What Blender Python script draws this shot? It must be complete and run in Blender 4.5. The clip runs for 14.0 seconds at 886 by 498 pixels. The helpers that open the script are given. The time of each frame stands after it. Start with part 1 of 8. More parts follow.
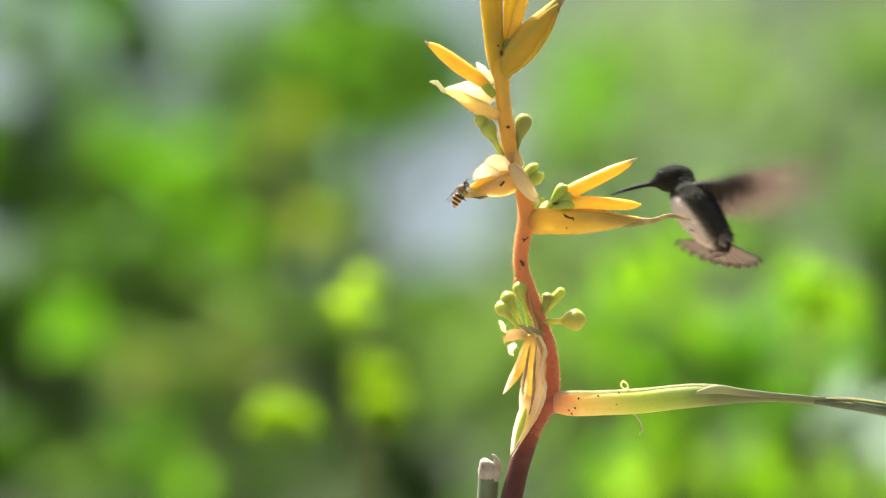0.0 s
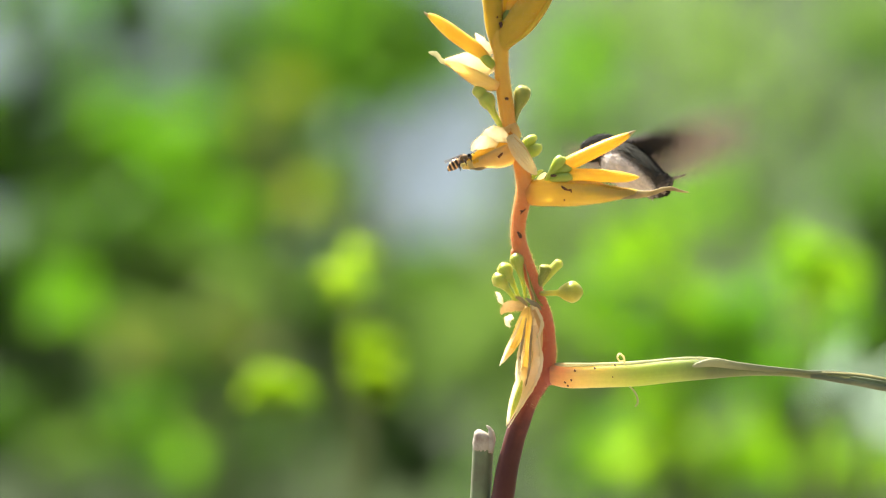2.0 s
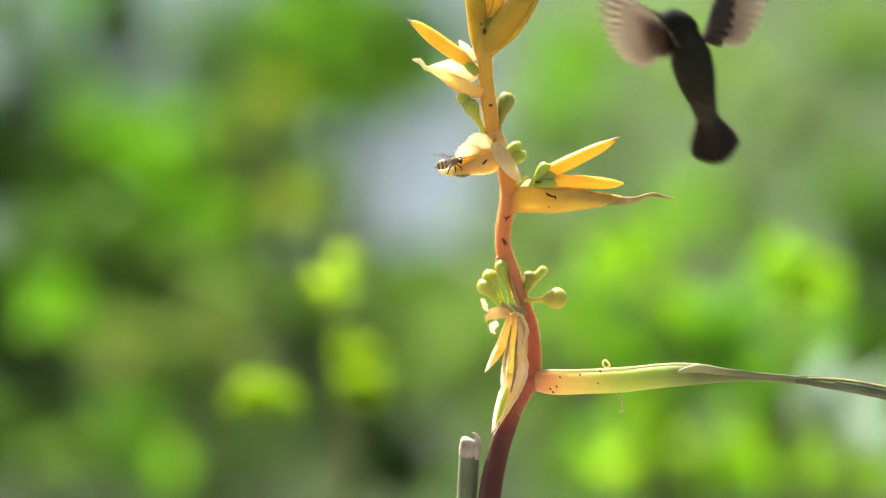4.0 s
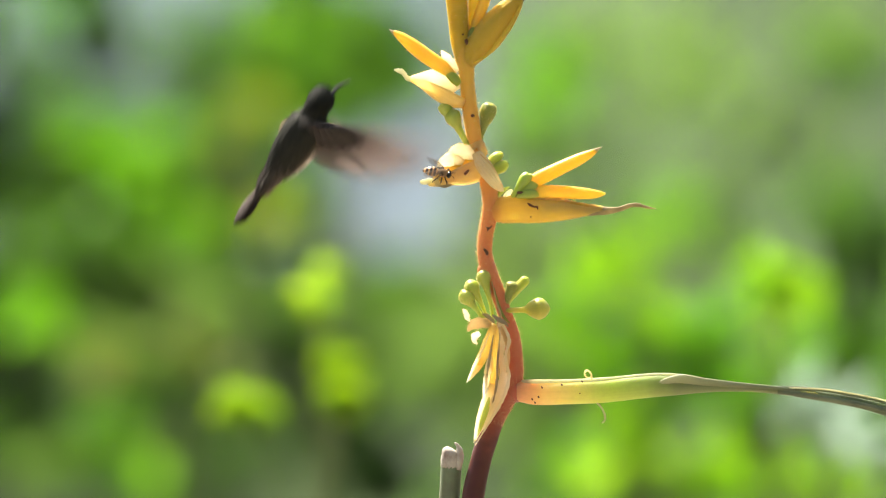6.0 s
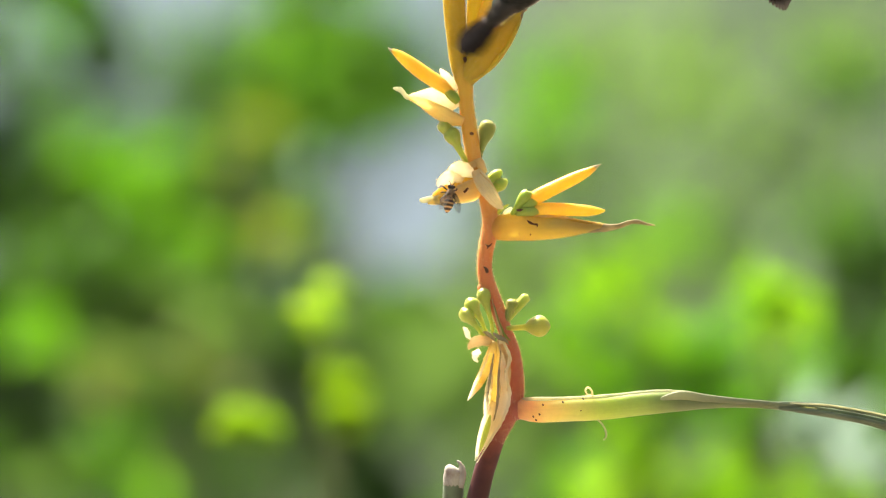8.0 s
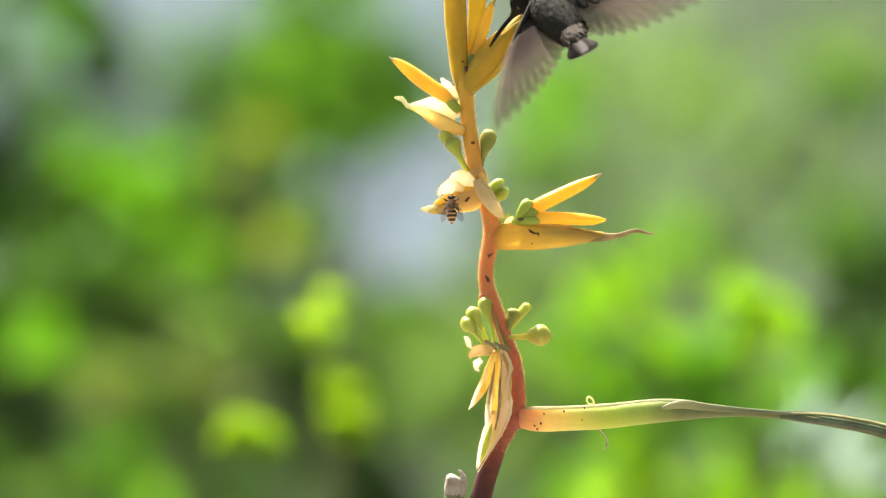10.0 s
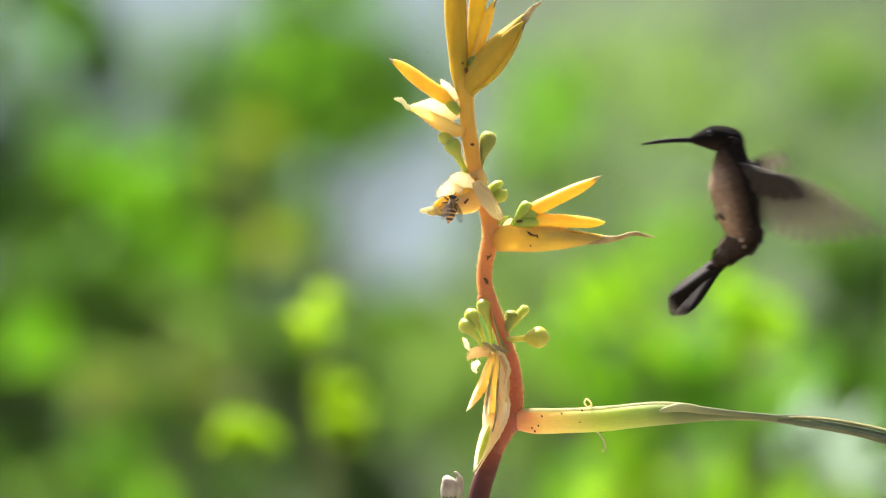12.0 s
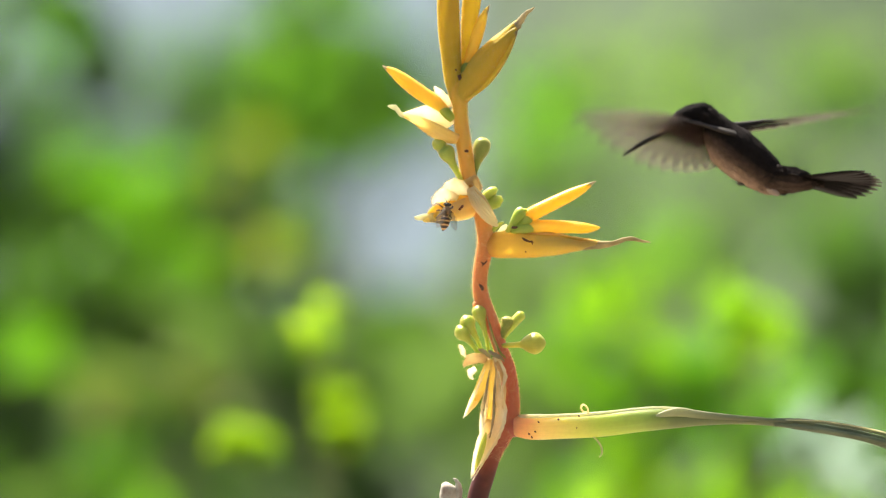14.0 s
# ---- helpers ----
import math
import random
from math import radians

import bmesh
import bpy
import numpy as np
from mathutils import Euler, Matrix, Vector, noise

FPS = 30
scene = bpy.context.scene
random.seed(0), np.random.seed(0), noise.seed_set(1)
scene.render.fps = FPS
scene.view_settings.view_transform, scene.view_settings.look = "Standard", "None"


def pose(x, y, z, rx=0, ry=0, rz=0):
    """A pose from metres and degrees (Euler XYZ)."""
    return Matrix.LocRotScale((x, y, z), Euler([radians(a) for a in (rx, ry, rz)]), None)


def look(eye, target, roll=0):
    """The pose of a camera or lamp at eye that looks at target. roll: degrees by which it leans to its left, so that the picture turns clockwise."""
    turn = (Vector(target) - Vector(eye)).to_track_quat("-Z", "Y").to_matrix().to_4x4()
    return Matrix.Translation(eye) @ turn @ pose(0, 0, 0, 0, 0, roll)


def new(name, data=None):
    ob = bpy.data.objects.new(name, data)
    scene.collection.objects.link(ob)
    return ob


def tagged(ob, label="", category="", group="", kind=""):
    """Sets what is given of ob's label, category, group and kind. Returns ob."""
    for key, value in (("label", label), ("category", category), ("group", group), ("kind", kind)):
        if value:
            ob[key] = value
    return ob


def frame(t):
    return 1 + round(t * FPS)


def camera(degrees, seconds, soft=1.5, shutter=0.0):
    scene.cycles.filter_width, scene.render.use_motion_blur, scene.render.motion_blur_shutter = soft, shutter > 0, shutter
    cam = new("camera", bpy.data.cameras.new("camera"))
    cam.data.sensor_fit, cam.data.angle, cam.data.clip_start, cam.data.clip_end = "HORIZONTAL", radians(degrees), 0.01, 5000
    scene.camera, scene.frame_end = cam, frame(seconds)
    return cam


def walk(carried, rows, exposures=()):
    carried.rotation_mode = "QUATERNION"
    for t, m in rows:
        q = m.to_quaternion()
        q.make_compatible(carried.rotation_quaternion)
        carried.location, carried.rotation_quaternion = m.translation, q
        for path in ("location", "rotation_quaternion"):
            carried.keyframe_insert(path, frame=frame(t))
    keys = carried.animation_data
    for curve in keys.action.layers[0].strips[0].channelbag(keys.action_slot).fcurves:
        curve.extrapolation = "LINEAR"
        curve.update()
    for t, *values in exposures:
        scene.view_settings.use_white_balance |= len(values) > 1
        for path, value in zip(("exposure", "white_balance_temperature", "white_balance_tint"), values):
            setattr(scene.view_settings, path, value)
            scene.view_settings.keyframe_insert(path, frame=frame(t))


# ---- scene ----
# ---- camera ----
cam = camera(7.06, 14.0, soft=1.2, shutter=0.55)
cam.data.dof.use_dof = True
cam.data.dof.focus_distance = 3.0
cam.data.dof.aperture_fstop = 7.0
EYE = (0.0, -3.0, 1.5)
# seconds, turn to the side and tilt in degrees
PAN = [
    (0, 0.3074, -0.1920), (0.5, 0.2970, -0.1923), (1, 0.3028, -0.2541), (1.5, 0.3053, -0.3326),
    (2, 0.2636, -0.4195), (2.5, 0.2577, -0.4173), (3, 0.2368, -0.3994), (5.5, 0.0255, -0.3119),
    (6, 0.0092, -0.2829), (6.5, 0.0126, -0.2477), (7, 0.0224, -0.2102), (7.5, 0.0259, -0.1746),
    (8, 0.0285, -0.1400), (10.5, 0.0469, -0.0572), (11, 0.0548, -0.0474), (11.5, 0.0373, -0.0406),
    (12, 0.0085, -0.0532), (12.5, 0.0225, -0.0418), (13, 0.0215, -0.0277), (13.5, 0.0319, -0.0147),
    (14, 0.0000, 0.0000),
]
walk(cam, [(t, pose(*EYE, 90 + tilt, 0, turn)) for t, turn, tilt in PAN])

# ---- light ----
SUN_WAY = Vector((-0.29, 0.42, 0.86)).normalized()
world = bpy.data.worlds.new("sky")
scene.world = world
world.use_nodes = True
wn = world.node_tree
sky = wn.nodes.new("ShaderNodeTexSky")
sky.sky_type, sky.sun_disc = "NISHITA", False
sky.sun_elevation = math.asin(SUN_WAY.z)
sky.sun_rotation = math.atan2(SUN_WAY.x, SUN_WAY.y)
sky.air_density, sky.dust_density, sky.ozone_density = 0.6, 5.0, 0.3
wn.links.new(sky.outputs[0], wn.nodes["Background"].inputs[0])
wn.nodes["Background"].inputs[1].default_value = 0.08
sun_data = bpy.data.lights.new("sun", "SUN")
sun_data.energy, sun_data.angle, sun_data.color = 5.0, radians(0.5), (1.0, 0.95, 0.86)
sun_lamp = new("sun", sun_data)
sun_lamp.matrix_world = look(SUN_WAY * 20, (0, 0, 0))
scene.view_settings.exposure = 1.80


PIVOT = (0.0085, 0.0, 1.33736)
STUBX, STUBZ = 0.00283, 1.39968
UNIT = 0.0002361


def mm(u):
    """Drawing units of the plant, about a quarter of a millimetre, in metres."""
    return u * UNIT


def at_plant(x, y, d):
    """A place in the plant's space from drawing units: to the right, down from the top, towards the back."""
    return ((x - 820) * UNIT, d * UNIT, (1130 - y) * UNIT)


def QX(x, y, r, d=0):
    return (*at_plant(x, y, d), r * UNIT)


# ---- materials ----
def nodes_of(name):
    m = bpy.data.materials.new(name)
    m.use_nodes = True
    t = m.node_tree
    return m, t, t.nodes["Principled BSDF"], t.nodes["Material Output"]


def ramp_node(t, stops, mode="LINEAR"):
    r = t.nodes.new("ShaderNodeValToRGB")
    r.color_ramp.interpolation = mode
    while len(r.color_ramp.elements) < len(stops):
        r.color_ramp.elements.new(0.5)
    for e, (at, c) in zip(r.color_ramp.elements, stops):
        e.position, e.color = at, (*c, 1)
    return r


def noise_node(t, scale, detail=4, rough=0.55, coord="Object"):
    c = t.nodes.new("ShaderNodeTexCoord")
    n = t.nodes.new("ShaderNodeTexNoise")
    n.inputs["Scale"].default_value, n.inputs["Detail"].default_value = scale, detail
    n.inputs["Roughness"].default_value = rough
    t.links.new(c.outputs[coord], n.inputs["Vector"])
    return n


def mixed(t, a, b, fac, mode="MIX"):
    m = t.nodes.new("ShaderNodeMix")
    m.data_type, m.blend_type = "RGBA", mode
    for sock, v in ((m.inputs[0], fac), (m.inputs[6], a), (m.inputs[7], b)):
        if hasattr(v, "is_linked"):
            t.links.new(v, sock)
        elif isinstance(v, (int, float)):
            sock.default_value = v
        else:
            sock.default_value = (*v, 1)
    return m.outputs[2]


def bumped(t, bsdf, height, strength, distance):
    b = t.nodes.new("ShaderNodeBump")
    b.inputs["Strength"].default_value, b.inputs["Distance"].default_value = strength, distance
    t.links.new(height, b.inputs["Height"])
    t.links.new(b.outputs[0], bsdf.inputs["Normal"])


def glow_through(t, bsdf, out, colour, share):
    """Lets light pass through thin tissue."""
    tr = t.nodes.new("ShaderNodeBsdfTranslucent")
    mx = t.nodes.new("ShaderNodeMixShader")
    mx.inputs[0].default_value = share
    t.links.new(colour, tr.inputs["Color"])
    t.links.new(bsdf.outputs[0], mx.inputs[1])
    t.links.new(tr.outputs[0], mx.inputs[2])
    t.links.new(mx.outputs[0], out.inputs["Surface"])


def downy(bsdf):
    """A fine down on the skin that catches light at grazing angles."""
    bsdf.inputs["Sheen Weight"].default_value = 0.12
    bsdf.inputs["Sheen Roughness"].default_value = 0.3
    bsdf.inputs["Sheen Tint"].default_value = (1.0, 0.93, 0.72, 1)


def fleshy(bsdf, weight, depth):
    """Light spreads inside soft tissue, red the farthest."""
    bsdf.inputs["Subsurface Weight"].default_value = weight
    bsdf.inputs["Subsurface Radius"].default_value = (1.0, 0.92, 0.45)
    bsdf.inputs["Subsurface Scale"].default_value = depth


def streaks(t, c, low=0.955, high=1.025):
    """Fine veins that run lengthwise on an organ."""
    co, mp = t.nodes.new("ShaderNodeTexCoord"), t.nodes.new("ShaderNodeMapping")
    mp.inputs["Scale"].default_value = (22.0, 60.0, 1.0)
    n = t.nodes.new("ShaderNodeTexNoise")
    n.inputs["Scale"].default_value, n.inputs["Detail"].default_value = 1.0, 3.0
    t.links.new(co.outputs["UV"], mp.inputs[0])
    t.links.new(mp.outputs[0], n.inputs["Vector"])
    r = ramp_node(t, [(0.34, (low, low, low)), (0.66, (high, high, high))])
    t.links.new(n.outputs["Fac"], r.inputs[0])
    return mixed(t, c, r.outputs[0], 1.0, "MULTIPLY")


def tissue(name, base, dark, share=0.35, rough=0.45, scale=300, relief=0.25, flesh=0.0, depth=0.004):
    """Living plant tissue: two tones, fine lengthwise grain, small spots, light shining through."""
    m, t, bsdf, out = nodes_of(name)
    big, fine = noise_node(t, scale * 0.35, 3), noise_node(t, scale * 3, 5, 0.7)
    r1 = ramp_node(t, [(0.35, (0, 0, 0)), (0.7, (1, 1, 1))])
    t.links.new(big.outputs["Fac"], r1.inputs[0])
    c = mixed(t, base, dark, r1.outputs[0])
    r2 = ramp_node(t, [(0.3, (0.95, 0.95, 0.95)), (0.7, (1.03, 1.03, 1.03))])
    t.links.new(fine.outputs["Fac"], r2.inputs[0])
    c = streaks(t, mixed(t, c, r2.outputs[0], 1.0, "MULTIPLY"))
    t.links.new(c, bsdf.inputs["Base Color"])
    bsdf.inputs["Roughness"].default_value = rough
    bumped(t, bsdf, fine.outputs["Fac"], relief * 0.5, 0.00025)
    downy(bsdf)
    if flesh:
        fleshy(bsdf, flesh, depth)
    if share:
        glow_through(t, bsdf, out, c, share)
    return m


def along(name, stops, axis, low, high, share, rough=0.45, scale=300, flesh=0.0, depth=0.004):
    """Tissue whose pigment changes along the organ, from low to high metres on one axis of the plant."""
    m, t, bsdf, out = nodes_of(name)
    co = t.nodes.new("ShaderNodeTexCoord")
    sx = t.nodes.new("ShaderNodeSeparateXYZ")
    t.links.new(co.outputs["Object"], sx.inputs[0])
    mr = t.nodes.new("ShaderNodeMapRange")
    mr.inputs[1].default_value, mr.inputs[2].default_value = low, high
    t.links.new(sx.outputs[axis], mr.inputs[0])
    big, fine = noise_node(t, scale * 0.3, 3), noise_node(t, scale * 3, 5, 0.7)
    ad = t.nodes.new("ShaderNodeMath")
    ad.operation = "MULTIPLY_ADD"
    ad.inputs[1].default_value = 0.10
    t.links.new(big.outputs["Fac"], ad.inputs[0])
    t.links.new(mr.outputs[0], ad.inputs[2])
    rr = ramp_node(t, stops)
    t.links.new(ad.outputs[0], rr.inputs[0])
    r2 = ramp_node(t, [(0.3, (0.95, 0.95, 0.95)), (0.7, (1.03, 1.03, 1.03))])
    t.links.new(fine.outputs["Fac"], r2.inputs[0])
    c = streaks(t, mixed(t, rr.outputs[0], r2.outputs[0], 1.0, "MULTIPLY"), 0.965, 1.02)
    t.links.new(c, bsdf.inputs["Base Color"])
    bsdf.inputs["Roughness"].default_value = rough
    bumped(t, bsdf, fine.outputs["Fac"], 0.12, 0.00025)
    downy(bsdf)
    if flesh:
        fleshy(bsdf, flesh, depth)
    if share:
        glow_through(t, bsdf, out, c, share)
    return m


def leaf_material(name, base, dark, share=0.5, rough=0.4):
    """Foliage: every leaf has its own shade."""
    m, t, bsdf, out = nodes_of(name)
    g = t.nodes.new("ShaderNodeNewGeometry")
    c = mixed(t, base, dark, g.outputs["Random Per Island"])
    n = noise_node(t, 40, 3)
    r = ramp_node(t, [(0.3, (0.75, 0.75, 0.75)), (0.7, (1.15, 1.15, 1.15))])
    t.links.new(n.outputs["Fac"], r.inputs[0])
    c = mixed(t, c, r.outputs[0], 1.0, "MULTIPLY")
    t.links.new(c, bsdf.inputs["Base Color"])
    bsdf.inputs["Roughness"].default_value = rough + 0.15
    bsdf.inputs["Specular IOR Level"].default_value = 0.15
    glow_through(t, bsdf, out, c, share)
    return m


Z0, ZT = 0.05854, 0.26674
RACHIS = along("rachis_skin", [(0.0, (0.075, 0.020, 0.018)), (0.09, (0.15, 0.042, 0.032)), (0.16, (0.50, 0.125, 0.075)), (0.33, (0.72, 0.225, 0.105)), (0.52, (0.82, 0.35, 0.115)), (0.68, (0.86, 0.48, 0.095)), (0.86, (0.86, 0.60, 0.085))], 2, Z0, ZT, 0.20, 0.38, 300, 0.35, 0.003)
GOLD = tissue("golden_bract", (0.82, 0.66, 0.08), (0.66, 0.50, 0.05), 0.50, 0.4, 160, 0.3, 0.3, 0.002)
YELLOW = tissue("yellow_flower", (0.94, 0.75, 0.13), (0.92, 0.60, 0.065), 0.48, 0.38, 160, 0.3, 0.5, 0.003)
BRACT = along("yellow_bract", [(0.0, (0.76, 0.34, 0.13)), (0.07, (0.80, 0.48, 0.16)), (0.17, (0.90, 0.76, 0.20)), (0.6, (0.92, 0.82, 0.25)), (0.9, (0.84, 0.72, 0.24)), (1.0, (0.62, 0.52, 0.26))], 0, 0.00708, 0.06373, 0.66, 0.36, 200, 0.4, 0.003)
PALE = tissue("cream_petal", (0.96, 0.91, 0.68), (0.94, 0.84, 0.52), 0.85, 0.55, 340)
WHITE = tissue("white_petal", (0.97, 0.95, 0.82), (0.96, 0.90, 0.64), 0.85, 0.5, 340)
CREAMGOLD = tissue("pale_bract", (0.96, 0.90, 0.60), (0.93, 0.76, 0.30), 0.80, 0.45, 160, 0.2, 0.4, 0.003)
STRAW = tissue("dry_petal", (0.90, 0.78, 0.52), (0.76, 0.60, 0.32), 0.75, 0.7, 400)
DRYTIP = tissue("dry_tip", (0.58, 0.50, 0.31), (0.34, 0.28, 0.16), 0.5, 0.75, 400)
BUD = tissue("green_bud", (0.54, 0.62, 0.12), (0.40, 0.52, 0.08), 0.18, 0.4, 300, 0.2, 0.8, 0.004)
OLIVE = tissue("olive_bud", (0.34, 0.40, 0.08), (0.22, 0.28, 0.05), 0.15, 0.45, 300, 0.2, 0.7, 0.003)
SHEATH = along("sheath_skin", [(0.06, (0.86, 0.34, 0.18)), (0.12, (0.90, 0.50, 0.22)), (0.18, (0.92, 0.74, 0.28)), (0.26, (0.82, 0.74, 0.24)), (0.40, (0.60, 0.70, 0.14)), (0.54, (0.46, 0.56, 0.14)), (0.66, (0.25, 0.29, 0.12)), (1.0, (0.22, 0.25, 0.15))], 0, 0.01652, 0.13691, 0.30, 0.42, 200, 0.8, 0.006)
SHEATHDRY = tissue("sheath_blade", (0.27, 0.31, 0.18), (0.17, 0.20, 0.11), 0.35, 0.5, 260)
FLAP = along("sheath_flap_skin", [(0.0, (0.72, 0.70, 0.40)), (0.25, (0.46, 0.46, 0.27)), (0.6, (0.32, 0.34, 0.20)), (1.0, (0.24, 0.27, 0.16))], 0, 0.078, 0.137, 0.5, 0.5)
PALEEDGE = tissue("pale_edge", (0.74, 0.72, 0.50), (0.58, 0.56, 0.36), 0.7, 0.55, 320)
FADED = tissue("faded_flower", (0.92, 0.80, 0.36), (0.84, 0.66, 0.18), 0.7, 0.5, 340)
TAN = tissue("tan_tip", (0.60, 0.50, 0.27), (0.34, 0.27, 0.13), 0.45, 0.7, 400)
MARK = tissue("dark_mark", (0.09, 0.04, 0.02), (0.16, 0.07, 0.03), 0.0, 0.7, 500)
HAIR = tissue("pale_hair", (0.95, 0.82, 0.48), (0.93, 0.74, 0.38), 0.7, 0.6, 500)
STALK = tissue("stalk_skin", (0.22, 0.30, 0.15), (0.17, 0.18, 0.10), 0.1, 0.45, 220)
CUT = tissue("cut_face", (0.54, 0.50, 0.40), (0.30, 0.22, 0.17), 0.1, 0.7, 500)
BARK = tissue("green_stem", (0.13, 0.18, 0.045), (0.09, 0.13, 0.03), 0.0, 0.8, 60)

LIME = leaf_material("lime_leaf", (0.215, 0.395, 0.012), (0.130, 0.325, 0.008), 0.68)
SUNLEAF = leaf_material("sapling_leaf", (0.275, 0.425, 0.012), (0.180, 0.345, 0.008), 0.68)
FRESH = leaf_material("fresh_leaf", (0.142, 0.320, 0.009), (0.076, 0.249, 0.006), 0.58)
GREEN = leaf_material("green_leaf", (0.104, 0.222, 0.016), (0.058, 0.165, 0.011), 0.5)
OLIVELEAF = leaf_material("olive_leaf", (0.213, 0.278, 0.018), (0.142, 0.207, 0.012), 0.6)
# shade between and under the shrubs, painted as a dark leaf colour
SHADELEAF = leaf_material("painted_shade_leaf", (0.036, 0.077, 0.015), (0.018, 0.041, 0.009), 0.25)
# haze over the far foliage is painted into this paler green
HAZE = leaf_material("haze_tint_leaf", (0.169, 0.280, 0.050), (0.118, 0.221, 0.030), 0.5)
# bluish-green leaf, its whitish sky reflection painted into the base colour
BLUISH = leaf_material("bluish_skylit_leaf", (0.42, 0.54, 0.42), (0.32, 0.45, 0.32), 0.5, 0.15)
BROWNLEAF = leaf_material("brown_leaf", (0.206, 0.220, 0.041), (0.151, 0.172, 0.028), 0.4)


# ---- mesh helpers ----
def part(name, bm, material, parent, label=""):
    me = bpy.data.meshes.new(name)
    bm.to_mesh(me)
    bm.free()
    me.materials.append(material)
    me.shade_smooth()
    ob = new(name, me)
    ob.parent = parent
    return tagged(ob, label)


def smooth_path(points, steps):
    """A Catmull-Rom curve through rows of numbers."""
    pts = [np.array(p, float) for p in points]
    pts = [2 * pts[0] - pts[1], *pts, 2 * pts[-1] - pts[-2]]
    rows = []
    for i in range(1, len(pts) - 2):
        a, b, c, d = pts[i - 1:i + 3]
        for k in range(steps):
            u = k / steps
            rows.append(0.5 * (2 * b + (c - a) * u + (2 * a - 5 * b + 4 * c - d) * u * u + (3 * b - a - 3 * c + d) * u ** 3))
    rows.append(pts[-2])
    return rows


def loft(bm, points, deep=1.0, gap=0.0, side=1, steps=5, ring=14, wall=0.82, ripple=0.0, seed=0, facing=None):
    """An organ along rows of (x, y, z, half width). deep: depth over width; gap: half angle in degrees by which the section is open
    towards one side, as in a boat-shaped bract."""
    rows = smooth_path(points, steps)
    rng = random.Random(seed)
    out = Vector((0, 1, 0)) if facing is None else Vector(facing)
    rings = []
    for i, row in enumerate(rows):
        p = Vector(row[:3])
        w = max(row[3], 0.00008)
        way = (Vector(rows[min(i + 1, len(rows) - 1)][:3]) - Vector(rows[max(i - 1, 0)][:3])).normalized()
        n = out.cross(way).normalized() * side
        b = way.cross(n).normalized()
        w *= 1 + ripple * rng.uniform(-1, 1)
        g = radians(gap)
        outer = [g + (2 * math.pi - 2 * g) * k / (ring if gap == 0 else ring - 1) for k in range(ring)]
        loop = [p + n * (w * math.cos(a)) + b * (w * deep * math.sin(a)) for a in outer]
        if gap:
            loop += [p + n * (w * wall * math.cos(a)) + b * (w * wall * deep * math.sin(a)) for a in reversed(outer)]
        rings.append([bm.verts.new(v) for v in loop])
    uv = bm.loops.layers.uv.new("UVMap")
    run = seed * 0.37
    for i, (r0, r1) in enumerate(zip(rings, rings[1:])):
        ahead = run + (Vector(rows[i + 1][:3]) - Vector(rows[i][:3])).length
        size = len(r0)
        for k in range(size):
            f = bm.faces.new((r0[k], r0[(k + 1) % size], r1[(k + 1) % size], r1[k]))
            for corner, at in zip(f.loops, ((k, run), (k + 1, run), (k + 1, ahead), (k, ahead))):
                corner[uv].uv = (abs(2 * at[0] / size - 1), at[1])
        run = ahead
    bm.faces.new(rings[0][::-1])
    bm.faces.new(rings[-1])
    bmesh.ops.recalc_face_normals(bm, faces=bm.faces)
    return bm


def organ(name, points, material, parent, label="", **how):
    return part(name, loft(bmesh.new(), points, **how), material, parent, label)


def ball(bm, centre, size, seg=14, rings=10):
    m = Matrix.LocRotScale(centre, None, size)
    bmesh.ops.create_uvsphere(bm, u_segments=seg, v_segments=rings, radius=1, matrix=m)
    return bm


